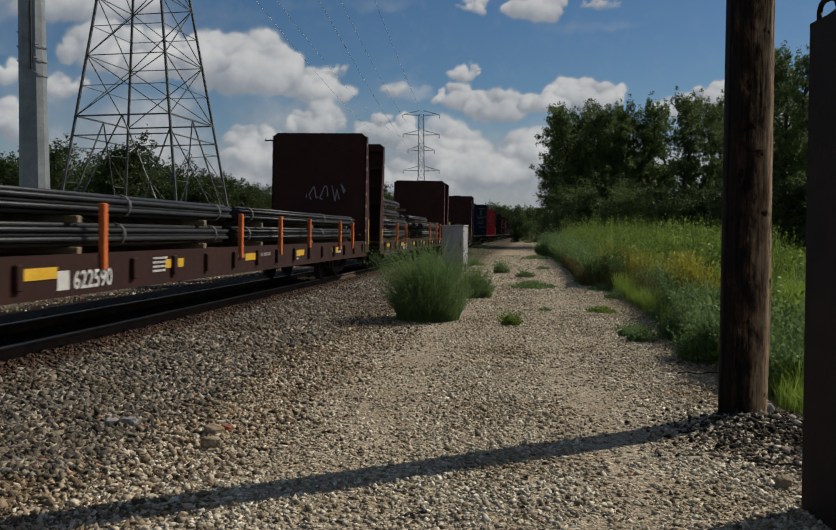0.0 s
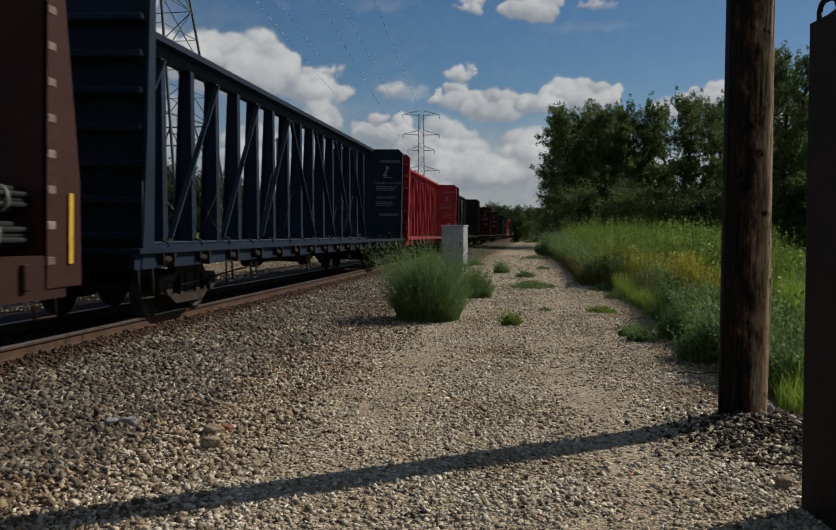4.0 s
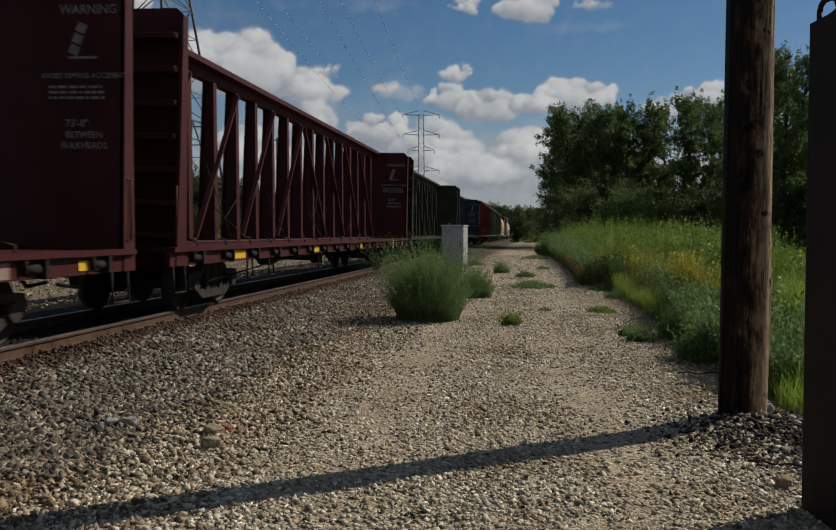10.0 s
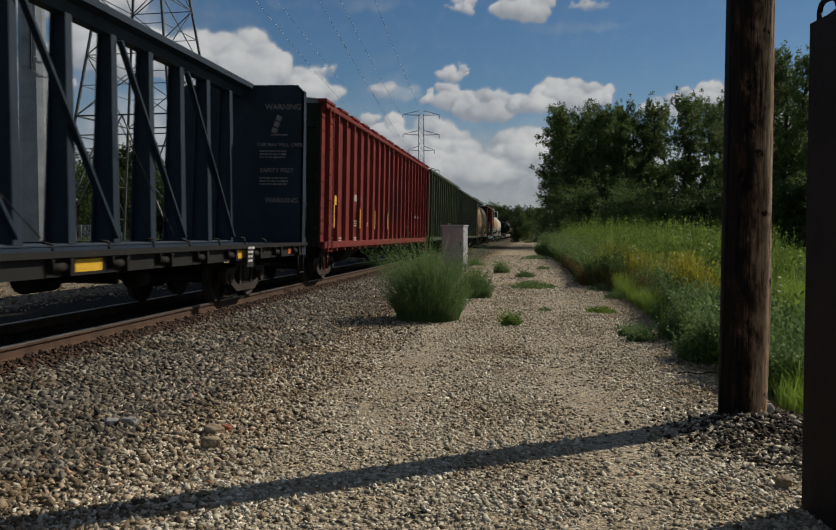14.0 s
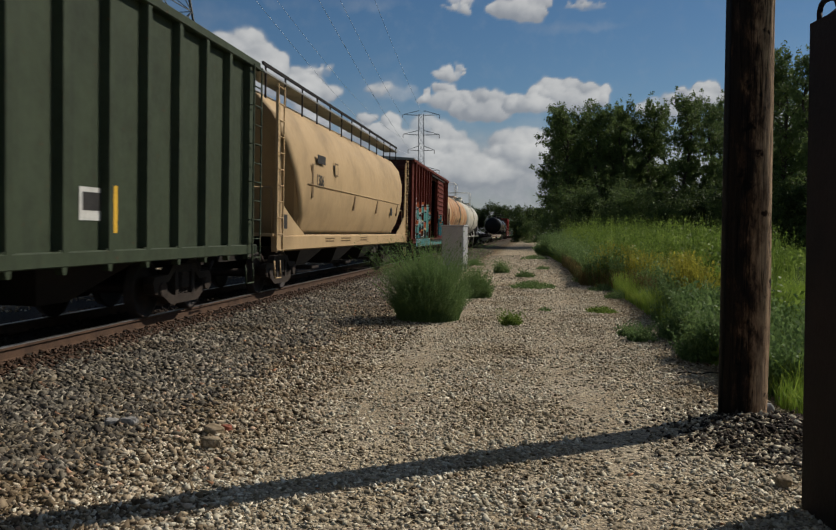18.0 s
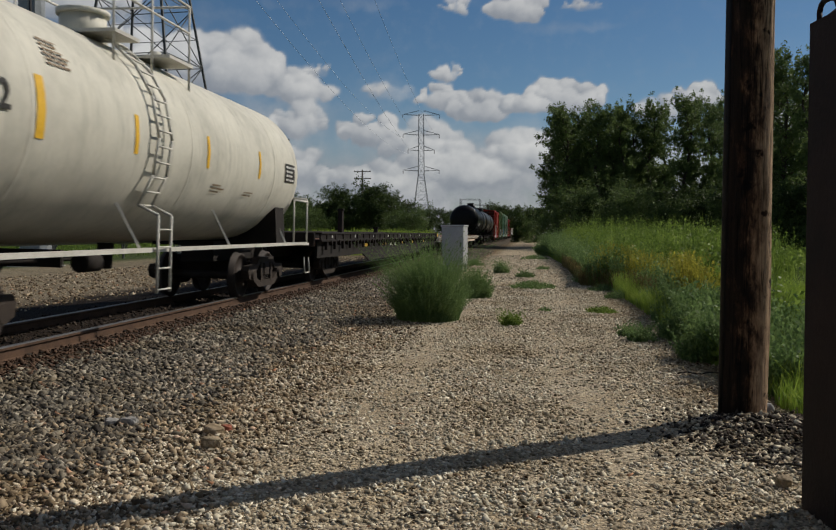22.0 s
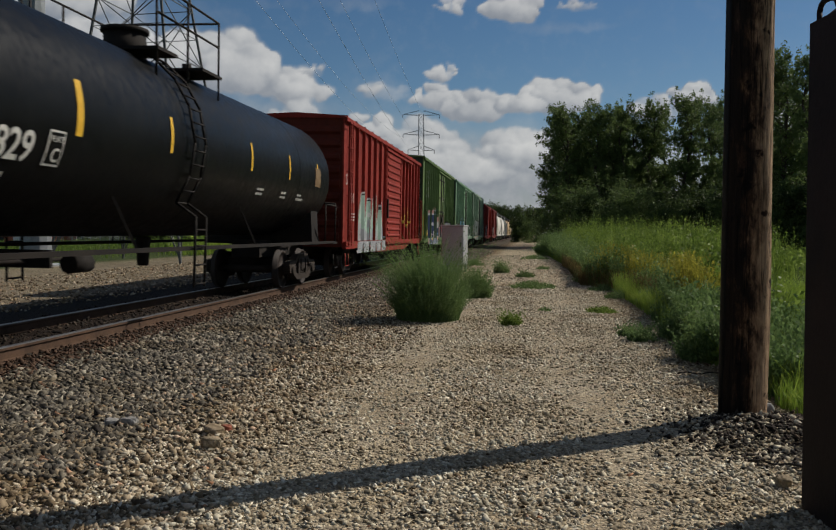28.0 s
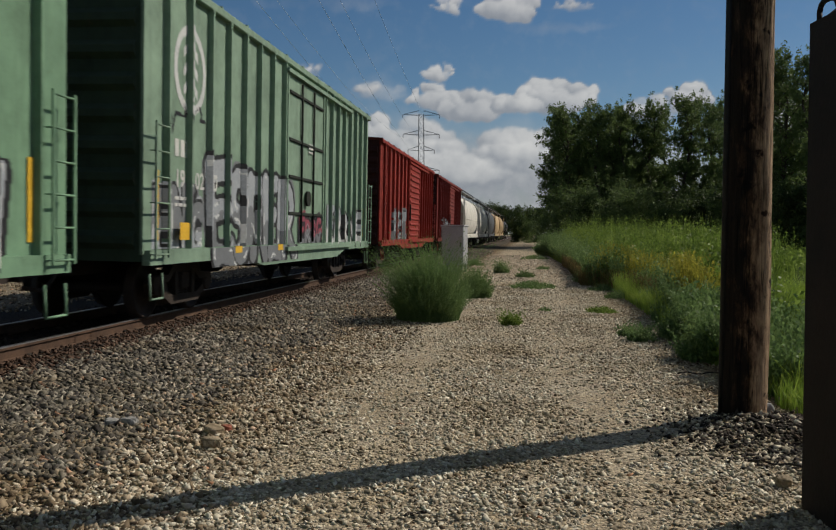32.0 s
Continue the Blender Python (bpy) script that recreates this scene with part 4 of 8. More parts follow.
def monopole():
    x, y = at_view(67, 41.0)
    t = thing("steel_monopole", "massive grey galvanised steel transmission monopole", "transmission pole", (x, y, 0))
    n = 12
    ring = lambda r, z: [(r * math.cos(2 * math.pi * (i + 0.5) / n), r * math.sin(2 * math.pi * (i + 0.5) / n), z) for i in range(n)]
    part("shaft", Build().rings([ring(0.76, 0), ring(0.645, 9.5)], smooth=False), M_GALV, t, "twelve-sided grey shaft")
    part("upper_shaft", Build().rings([ring(0.66, 9.0), ring(0.46, 30)], smooth=False), M_GALV, t)
    part("base_plate", Build().tube((0, 0, 0.02), (0, 0, 0.12), 1.1, n=16), M_GALV, t)
    part("foundation", Build().tube((0, 0, -0.3), (0, 0, 0.03), 1.35, n=20), M_CONCRETE, t, "round concrete foundation")
    for z in (9.7, 10.4, 11.1):
        ring_at = [(0.69 * math.cos(a), 0.69 * math.sin(a), z - 0.42 * math.cos(a)) for a in (2 * math.pi * i / 16 for i in range(17))]
        part("wrapped_strand", Build().pipe(ring_at, 0.022, 5), M_GALV, t, "pale strand wrapped round the shaft")
    part("climbing_rail", Build().box(0.3, 0.36, -0.68, -0.56, 9.6, 14), M_CONDUIT, t, "dark ladder bracket")
    return Vector((x, y, 0))


monopole()


def line_pole(px, depth, py, label, second=False):
    x, y = at_view(px, depth)
    h = top_height(py, depth)
    t = thing("line_pole", label, "utility pole", (x, y, 0), group="wooden line poles")
    part("pole", Build().tube((0, 0, -0.1), (0, 0, h + 0.3), 0.17, 0.12, 10), M_POLE_GREY, t)
    for z in ([h, h - 1.2] if second else [h]):
        part("crossarm", Build().box(-1.45, 1.45, -0.06, 0.06, z - 0.08, z + 0.06), M_POLE_GREY, t)
        for s in (-1, 1):
            part("brace", Build().beam((s * 0.7, -0.07, z - 0.05), (0, -0.1, z - 0.75), 0.03, 0.03), M_GALV, t)
            for r in (0.75, 1.35):
                part("insulator", Build().tube((s * r, 0, z + 0.06), (s * r, 0, z + 0.2), 0.05, 0.035, 6), M_INSUL, t)
    return t


line_pole(521, 94, 264, "grey wooden line pole with one cross arm")
line_pole(680, 141, 322, "grey wooden line pole with two cross arms", True)


def relay_cabinet():
    x, y = at_view(853, 34.5)
    t = thing("signal_cabinet", "grey metal railway signal cabinet on short legs", "signal cabinet", (x, y, ground_height(x, y)))
    t.rotation_euler = (0, 0, radians(-8))
    part("body", Build().slab(-0.46, 0.46, -0.42, 0.42, 0.32, 1.92, 0.02), M_CABINET, t, "plain grey sheet-metal body")
    part("roof", Build().slab(-0.5, 0.5, -0.46, 0.46, 1.9, 1.96, 0.015), M_CABINET, t)
    part("door", Build().slab(-0.42, 0.42, -0.437, -0.415, 0.38, 1.86, 0.008), M_CABINET, t)
    part("door_handle", Build().slab(0.32, 0.36, -0.47, -0.435, 1.05, 1.25, 0.008), M_CONDUIT, t)
    for z in (0.55, 1.1, 1.65):
        part("hinge", Build().tube((-0.42, -0.44, z), (-0.42, -0.44, z + 0.12), 0.015), M_GALV, t)
    for sx in (-0.38, 0.0, 0.38):
        for sy in (-0.34, 0.34):
            part("leg", Build().box(sx - 0.05, sx + 0.05, sy - 0.05, sy + 0.05, -0.05, 0.33), M_GALV, t)
    part("lifting_eye", Build().pipe([(-0.3, 0, 1.95), (-0.3, 0, 2.02), (-0.22, 0, 2.02), (-0.22, 0, 1.95)], 0.012), M_GALV, t)
    return t


relay_cabinet()


def brick_building():
    x, y = at_view(40, 92)
    t = thing("brick_building", "low red brick building with a white roof edge", "building", (x, y, 0))
    t.rotation_euler = (0, 0, radians(6))
    h = 5.6
    part("wall", Build().box(-14, 0.9, 0, 12, -0.2, h), M_BRICKWALL, t, "red brick wall")
    part("roof", Build().slab(-14.15, 1.05, -0.15, 12.15, h, h + 0.35, 0.03), M_WHITE, t, "white metal roof edge")
    part("door", Build().box(-0.9, -0.1, -0.05, 0.1, 0, 3.3), M_WHITE, t, "white door")
    part("door", Build().box(-3.2, -2.0, -0.04, 0.1, 0, 2.9), M_CONDUIT, t, "dark doorway")
    part("downpipe", Build().box(0.6, 0.7, -0.1, 0, 0, h), M_WHITE, t)
    return t


brick_building()


def chain_fence():
    x, y = at_view(118, 84)
    t = thing("chain_fence", "grey chain-link fence beside the brick building", "fence", (x, y, 0))
    for k in range(7):
        part("post", Build().tube((k * 1.0, 0, 0), (k * 1.0, 0, 2.5), 0.04), M_GALV, t)
    part("top_rail", Build().tube((0, 0, 2.45), (6, 0, 2.45), 0.03), M_GALV, t)
    w = Build()
    for k in range(40):
        w.beam((k * 0.15, 0, 0.1), (min(6, k * 0.15 + 1.2), 0, 2.4), 0.012, 0.012).beam((k * 0.15, 0, 2.4), (min(6, k * 0.15 + 1.2), 0, 0.1), 0.012, 0.012)
    part("mesh_wire", w, M_GALV, t)
    return t


chain_fence()


def lump(name, label, category, px, py, size, material, seed):
    depth = 1.61 * 1553 / (py - 438)
    x, y = at_view(px, depth)
    rng = random.Random(seed)
    bm = bmesh.new()
    bmesh.ops.create_icosphere(bm, subdivisions=3, radius=1.0)
    for v in bm.verts:
        v.co = Vector([math.copysign(abs(c) ** 0.6, c) for c in v.co])
        v.co *= 1 + 0.22 * noise.noise(v.co * 1.7 + Vector((seed, 0, 0)))
        v.co = Vector((v.co.x * size[0], v.co.y * size[1], v.co.z * size[2]))
    me = bpy.data.meshes.new(name)
    bm.to_mesh(me)
    bm.free()
    me.materials.append(material)
    o = thing(name, label, category, (x, y, float(ground_height(x, y)) + size[2] * 0.6), build=me)
    o.rotation_euler = (rng.uniform(-0.15, 0.15), rng.uniform(-0.15, 0.15), rng.uniform(-0.6, 0.6))
    return o


M_TANROCK = grained("tan_rock", (0.24, 0.18, 0.11), (0.36, 0.29, 0.19), 9, 0.9, 60, 0.5, 0.01)
M_REDBRICK = grained("broken_red_brick", (0.28, 0.085, 0.05), (0.38, 0.14, 0.09), 12, 0.9, 80, 0.5, 0.006)
lump("rock", "tan rock lying at the foot of the ballast", "rock", 392, 842, (0.075, 0.06, 0.05), M_TANROCK, 1)
lump("rock", "grey rock beside a broken brick", "rock", 398, 818, (0.085, 0.06, 0.045), M_BROWNSTONE, 2)
lump("broken_brick", "broken red brick among the stones", "brick", 420, 812, (0.05, 0.04, 0.035), M_REDBRICK, 3)
lump("concrete_chunk", "grey broken block of concrete on the ballast", "rubble", 236, 803, (0.085, 0.045, 0.04), M_CONCRETE, 4)
lump("rock", "pale flat rock in the ballast", "rock", 205, 805, (0.06, 0.05, 0.035), M_CONCRETE, 5)
lump("rock", "single stone near the steel post", "rock", 1478, 918, (0.05, 0.045, 0.045), M_TANROCK, 6)
lump("rock", "pale stone beside the pole", "rock", 1440, 792, (0.07, 0.05, 0.06), M_CONCRETE, 7)


def twig(px, py, length, turn, bend):
    depth = 1.61 * 1553 / (py - 438)
    x, y = at_view(px, depth)
    c, s = math.cos(radians(turn)), math.sin(radians(turn))
    z = float(ground_height(x, y)) + 0.02
    pts = [(c * length * (f - 0.5) - s * bend * math.sin(3 * f), s * length * (f - 0.5) + c * bend * math.sin(3 * f), 0.015 * math.sin(9 * f)) for f in (0, 0.25, 0.5, 0.75, 1)]
    return thing("stick", "short brown stick lying on the gravel", "stick", (x, y, z), build=Build().pipe(pts, 0.009, 5), material=M_BARK)


twig(1315, 705, 0.5, 5, 0.04), twig(1460, 880, 0.35, -20, 0.03), twig(780, 978, 0.14, 30, 0.02), twig(1400, 870, 0.3, 40, 0.05)
# ---- rolling stock: paints ----
P_FLAT = car_paint("oxide_brown_paint", (0.031, 0.0115, 0.0085), 0.6, 0.4, 0.2)
P_BULK = car_paint("bulkhead_brown_paint", (0.040, 0.013, 0.011), 0.6, 0.45, 0.2)
P_NAVY = car_paint("navy_blue_paint", (0.008, 0.017, 0.034), 0.5, 0.2, 0.2)
P_RED = car_paint("bright_red_paint", (0.30, 0.030, 0.040), 0.5, 0.12, 0.5)
P_BLACK = car_paint("faded_black_paint", (0.016, 0.015, 0.013), 0.55, 0.35, 0.3)
P_MAROON = car_paint("maroon_paint", (0.05, 0.0085, 0.0085), 0.5, 0.25, 0.3)
P_OLIVE = car_paint("dark_olive_paint", (0.022, 0.026, 0.013), 0.5, 0.25, 0.3)
P_BLUE = car_paint("dark_blue_paint", (0.018, 0.029, 0.042), 0.5, 0.15, 0.3)
P_HOPRED = car_paint("hopper_red_paint", (0.16, 0.022, 0.017), 0.55, 0.15, 0.4)
P_GREEN = car_paint("dull_green_paint", (0.042, 0.058, 0.027), 0.55, 0.3, 0.35)
P_GREENB = car_paint("dark_green_paint", (0.035, 0.047, 0.026), 0.55, 0.4, 0.35, 0.7)
P_TAN = car_paint("cream_tan_paint", (0.42, 0.293, 0.158), 0.5, 0.06, 0.3, 0.12, (0.33, 0.17, 0.07), wear=0.25)
P_BOXMAR = car_paint("boxcar_maroon_paint", (0.105, 0.018, 0.009), 0.55, 0.3, 0.35)
def rust_washed(name, base, rust):
    """Pale tank paint under broad, soft washes of orange rust with darker brown patches."""
    m, n, l, b = node_set(name)
    wash = noise_node(n, l, 1.0, 4, 0.55, stretch=(0.55, 0.55, 0.4))
    a = ramp_node(n, l, wash.outputs[0], [(0.36, (0.12,) * 3), (0.6, (0.9, 0.9, 0.9))])
    patch = noise_node(n, l, 1.0, 6, 0.62, stretch=(1.0, 1.15, 0.9))
    c = ramp_node(n, l, patch.outputs[0], [(0.5, (0, 0, 0)), (0.6, (0.8, 0.8, 0.8))])
    dirt = noise_node(n, l, 1.0, 7, 0.72, stretch=(2.5, 3, 0.8))
    d = ramp_node(n, l, dirt.outputs[0], [(0.3, (0.7, 0.65, 0.58)), (0.6, (1, 1, 1))])
    col = mix_node(n, l, a.outputs[0], base, rust)
    col = mix_node(n, l, c.outputs[0], col, tuple(k * f for k, f in zip(rust, (0.72, 0.55, 0.5))))
    l.new(mix_node(n, l, 1.0, col, d.outputs[0], "MULTIPLY"), b.inputs["Base Color"])
    b.inputs["Roughness"].default_value = 0.6
    b.inputs["Specular IOR Level"].default_value = 0.25
    bump_node(n, l, b, dirt.outputs[0], 0.1, 0.004)
    return m


P_TANKRUST = rust_washed("rust_stained_cream_paint", (0.52, 0.41, 0.27), (0.43, 0.2, 0.07))
P_TANKWHITE = car_paint("tank_white_paint", (0.5, 0.48, 0.41), 0.45, 0.1, 0.3, 0.4, (0.3, 0.22, 0.13), wear=0.4)
P_TANKBLACK = car_paint("tank_black_paint", (0.0045, 0.005, 0.0055), 0.26, 0.08, 0.2, 0.3, (0.02, 0.016, 0.014), 0.12)
P_FLATDARK = car_paint("dark_brown_flatcar_paint", (0.011, 0.0075, 0.006), 0.6, 0.4, 0.2)
P_FLATWHITE = car_paint("chipped_white_paint", (0.62, 0.58, 0.5), 0.6, 1.5, 0.2, 0.5, (0.2, 0.075, 0.03))
P_BOXRED = car_paint("boxcar_red_paint", (0.23, 0.024, 0.015), 0.55, 0.1, 0.4)
P_BOXGREEN = car_paint("boxcar_leaf_green_paint", (0.092, 0.15, 0.052), 0.55, 0.2, 0.4)
P_BOXMINT = car_paint("boxcar_mint_green_paint", (0.145, 0.25, 0.155), 0.55, 0.15, 0.5)
P_BOXMINTB = car_paint("boxcar_pale_green_paint", (0.184, 0.265, 0.190), 0.55, 0.15, 0.5)
P_HOPWHITE = car_paint("hopper_white_paint", (0.58, 0.56, 0.5), 0.55, 0.1, 0.4)
P_HOPGREY = car_paint("hopper_grey_paint", (0.068, 0.071, 0.075), 0.55, 0.1, 0.4)
P_ROOF = car_paint("galvanised_roof", (0.204, 0.211, 0.197), 0.5, 0.2, 0.3)
P_WEB = car_paint("dark_grey_web_paint", (0.034, 0.034, 0.032), 0.6, 0.4, 0.3)
# two darkened paints: shade on car ends and door hardware put into colour
P_SHADED = car_paint("shade_dark_paint", (0.018, 0.022, 0.016), 0.7, 0.5, 0.2, 0.6, (0.03, 0.018, 0.012))
P_ENDGREEN = car_paint("shaded_green_end_paint", (0.035, 0.055, 0.035), 0.6, 0.3, 0.2)
P_RUSTDOOR = car_paint("rust_worn_door_paint", (0.06, 0.05, 0.028), 0.7, 1.2, 0.3, 0.8, (0.07, 0.032, 0.016))
P_UNDER = grained("underframe_grime", (0.008, 0.0065, 0.0055), (0.022, 0.016, 0.012), 2.0, 0.85, 30, 0.3, 0.006)
P_TRUCK = grained("truck_cast_steel", (0.018, 0.013, 0.0105), (0.055, 0.04, 0.03), 2.5, 0.8, 30, 0.4, 0.006)
P_WHEEL = grained("wheel_steel", (0.02, 0.014, 0.011), (0.045, 0.032, 0.026), 4.0, 0.7, 40, 0.3, 0.004)
P_TREAD = grained("polished_wheel_tread", (0.3, 0.29, 0.28), (0.45, 0.44, 0.43), 5.0, 0.35, 40, 0.0, metal=0.9)
P_RODS = grained("mill_scale_steel", (0.016, 0.017, 0.018), (0.05, 0.053, 0.055), 4.0, 0.5, 40, 0.2, 0.003, metal=0.3, stretch=(4, 0.6, 4))
P_BAND = grained("pale_strapping", (0.1, 0.1, 0.09), (0.2, 0.19, 0.18), 6.0, 0.5, 40, 0.0)
P_LUMBER = grained("dunnage_timber", (0.2, 0.15, 0.09), (0.33, 0.25, 0.16), 3.0, 0.9, 30, 0.4, 0.01, stretch=(1, 6, 6))
P_DECK = grained("worn_deck_timber", (0.1, 0.048, 0.03), (0.27, 0.13, 0.075), 2.0, 0.9, 20, 0.5, 0.01, stretch=(1, 7, 7))
P_ORANGE = grained("orange_stake_paint", (0.62, 0.13, 0.03), (0.75, 0.19, 0.05), 4.0, 0.6, 30, 0.1, 0.002)
P_YELLOW = grained("yellow_reflector", (0.7, 0.4, 0.03), (0.82, 0.5, 0.05), 4.0, 0.5, 30, 0.0)
P_LETTER = grained("white_lettering", (0.55, 0.54, 0.5), (0.72, 0.71, 0.67), 7.0, 0.6, 60, 0.0)
P_LETTERB = grained("black_lettering", (0.02, 0.02, 0.02), (0.05, 0.045, 0.04), 7.0, 0.6, 60, 0.0)
P_LETTERD = grained("worn_dark_lettering", (0.16, 0.1, 0.05), (0.24, 0.16, 0.08), 7.0, 0.6, 60, 0.0)
P_SILLPALE = grained("pale_patch_and_sunlit_notch", (0.12, 0.075, 0.06), (0.34, 0.24, 0.2), 3.0, 0.6, 30, 0.1, 0.002)
P_RUSTSILL = grained("rusty_orange_sill", (0.1, 0.03, 0.015), (0.3, 0.08, 0.03), 3.0, 0.7, 30, 0.1, 0.002)
P_LETTERDIM = grained("worn_white_lettering", (0.16, 0.13, 0.12), (0.36, 0.33, 0.31), 9.0, 0.6, 60, 0.0)
P_PINK = grained("sun_faded_red", (0.5, 0.17, 0.15), (0.62, 0.27, 0.24), 3.0, 0.6, 30, 0.1, 0.002)
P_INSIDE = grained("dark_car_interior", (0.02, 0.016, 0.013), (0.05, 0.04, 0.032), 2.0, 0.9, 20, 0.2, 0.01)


def spray(name, c):
    return grained("spray_" + name, tuple(k * 0.82 for k in c), c, 3.0, 0.55, 30, 0.0)


S = {"black": spray("black", (0.02, 0.02, 0.022)), "white": spray("white", (0.68, 0.68, 0.66)), "grey": spray("grey", (0.2, 0.21, 0.22)), "silver": spray("silver", (0.38, 0.4, 0.42)),
     "teal": spray("teal", (0.02, 0.2, 0.23)), "aqua": spray("aqua", (0.13, 0.41, 0.38)), "mint": spray("mint", (0.42, 0.58, 0.48)), "orange": spray("orange", (0.62, 0.13, 0.03)),
     "yellow": spray("yellow", (0.62, 0.45, 0.05)), "lime": spray("lime", (0.36, 0.45, 0.1)), "blue": spray("blue", (0.05, 0.2, 0.45)), "sky": spray("sky", (0.2, 0.42, 0.6)), "navy": spray("navy", (0.03, 0.05, 0.12)),
     "pink": spray("pink", (0.55, 0.3, 0.25)), "red": spray("red", (0.36, 0.04, 0.05)), "rose": spray("rose", (0.33, 0.07, 0.1))}


# ---- rolling stock: shared parts ----
GAUGE, WHEEL_R = 0.7535, 0.46


def wheelset_mesh():
    b = Build().tube((-1.05, 0, 0), (1.05, 0, 0), 0.085, n=12)
    for s in (-1, 1):
        prof = [(0.72, 0.1), (0.735, 0.38), (0.69, 0.415), (0.69, 0.487), (0.715, 0.487), (0.725, 0.462), (0.825, 0.455), (0.83, 0.41), (0.79, 0.39), (0.785, 0.16), (0.86, 0.12), (0.86, 0.05)]
        rings = [[(s * x, r * math.cos(2 * math.pi * i / 28), r * math.sin(2 * math.pi * i / 28)) for i in range(28)] for x, r in prof]
        b.rings(rings)
        for k in range(3):
            a = 2 * math.pi * k / 3
            b.tube((s * 1.05, 0.05 * math.cos(a), 0.05 * math.sin(a)), (s * 1.085, 0.05 * math.cos(a), 0.05 * math.sin(a)), 0.018, n=5)
    return b.mesh("wheelset", P_WHEEL)


def side_frame_mesh():
    b = Build()
    # arch bar, tension bar and columns leave the windows open
    b.prism([(-1.16, 0.56), (-1.1, 0.66), (-0.62, 0.68), (-0.45, 0.83), (0.45, 0.83), (0.62, 0.68), (1.1, 0.66), (1.16, 0.56), (0.62, 0.56), (0.42, 0.7), (-0.42, 0.7), (-0.62, 0.56)], "x", -0.08, 0.08)
    b.prism([(-1.16, 0.56), (-0.95, 0.57), (-0.6, 0.4), (-0.46, 0.34), (0.46, 0.34), (0.6, 0.4), (0.95, 0.57), (1.16, 0.56), (1.1, 0.4), (0.8, 0.34), (0.52, 0.2), (-0.52, 0.2), (-0.8, 0.34), (-1.1, 0.4)], "x", -0.085, 0.085)
    for s in (-1, 1):
        b.prism([(s * 0.26, 0.3), (s * 0.38, 0.3), (s * 0.4, 0.74), (s * 0.26, 0.74)], "x", -0.09, 0.09)
        b.tube((-0.1, s * 0.875, 0.46), (0.13, s * 0.875, 0.46), 0.115, n=12)
    for k in (-1, 0, 1):
        for j in range(6):
            z = 0.34 + 0.045 * j
            b.tube((0, k * 0.155, z), (0, k * 0.155, z + 0.028), 0.07, n=8)
    return b.mesh("side_frame", P_TRUCK)


WHEELSET, SIDE_FRAME = wheelset_mesh(), side_frame_mesh()
BOLSTER = Build().slab(-1.1, 1.1, -0.17, 0.17, 0.42, 0.72, 0.03).tube((0, 0, 0.7), (0, 0, 0.82), 0.25, n=14).box(-0.75, 0.75, -0.55, -0.5, 0.35, 0.43).box(-0.75, 0.75, 0.5, 0.55, 0.35, 0.43).mesh("truck", P_TRUCK)
COUPLER = Build().box(-0.09, 0.09, -0.62, 0.4, 0.72, 0.94).prism([(-0.17, -0.62), (0.17, -0.62), (0.2, -0.78), (0.06, -0.72), (-0.02, -0.84), (-0.19, -0.8)], "z", 0.68, 0.98).pipe([(0.3, -0.1, 0.75), (0.32, -0.4, 0.55), (0.18, -0.68, 0.6)], 0.03, 6).mesh("coupler", P_TRUCK)
SPINNING = []   # wheelset, its car, and the place of its axle along the car
CARS = []       # car and the place of its near end at 0 s


def truck(car, y):
    t = part("truck", BOLSTER, None, car, "dark cast-steel two-axle truck", (0, y, 0))
    for s in (-1, 1):
        part("side_frame", SIDE_FRAME, None, t, at=(s * 1.0, 0, 0))
    for k in (-0.875, 0.875):
        SPINNING.append((part("wheelset", WHEELSET, None, t, at=(0, k, WHEEL_R)), car, y + k))
    return t


def rolling(name, label, start, length, truck_in, sill=True):
    """The running gear that all cars share: trucks, couplers and centre sill."""
    car = thing(name, label, "train car", group="cars of the freight train")
    CARS.append((car, start))
    truck(car, truck_in), truck(car, length - truck_in)
    part("coupler", COUPLER, None, car, "rusty knuckle coupler")
    o = part("coupler", COUPLER, None, car, "rusty knuckle coupler", (0, length, 0))
    o.rotation_euler = (0, 0, math.pi)
    if sill:
        part("centre_sill", Build().box(-0.33, 0.33, 0.05, length - 0.05, 0.72, 1.0), P_UNDER, car)
    return car


def brake_gear(car, y, z=0.62):
    b = Build().tube((-0.5, y, z), (-0.5, y + 0.75, z), 0.2, n=12).tube((0.45, y - 0.6, z + 0.05), (0.45, y + 1.4, z + 0.05), 0.03, n=6).tube((0.7, y + 0.9, z), (0.7, y + 1.35, z), 0.13, n=10)
    b.box(-0.7, 0.8, y + 0.3, y + 0.36, z - 0.03, z + 0.2)
    return part("brake_gear", b, P_UNDER, car, "air tank and brake rods under the car")


def ladder(car, x, y, z0, z1, width=0.42, material=None, out=0.09, label="steel side ladder"):
    """A ladder that stands off the side at x, its foot at z0; width runs along the car."""
    s = 1 if x > 0 else -1
    b = Build()
    for k in (0, width):
        b.box(x + s * out - 0.012, x + s * out + 0.012, y + k - 0.02, y + k + 0.02, z0, z1)
    n = max(2, int((z1 - z0) / 0.33))
    for k in range(n + 1):
        z = z0 + 0.05 + (z1 - z0 - 0.1) * k / n
        b.tube((x + s * out, y, z), (x + s * out, y + width, z), 0.014, n=5)
        if k % 2 == 0:
            for j in (0, width):
                b.tube((x, y + j, z), (x + s * out, y + j, z), 0.012, n=4)
    return part("ladder", b, material or P_UNDER, car, label)


def stirrup(car, x, y, material):
    s = 1 if x > 0 else -1
    return part("stirrup_step", Build().pipe([(x, y, 0.78), (x + s * 0.02, y, 0.42), (x + s * 0.02, y + 0.4, 0.42), (x, y + 0.4, 0.78)], 0.017, 5), material, car)


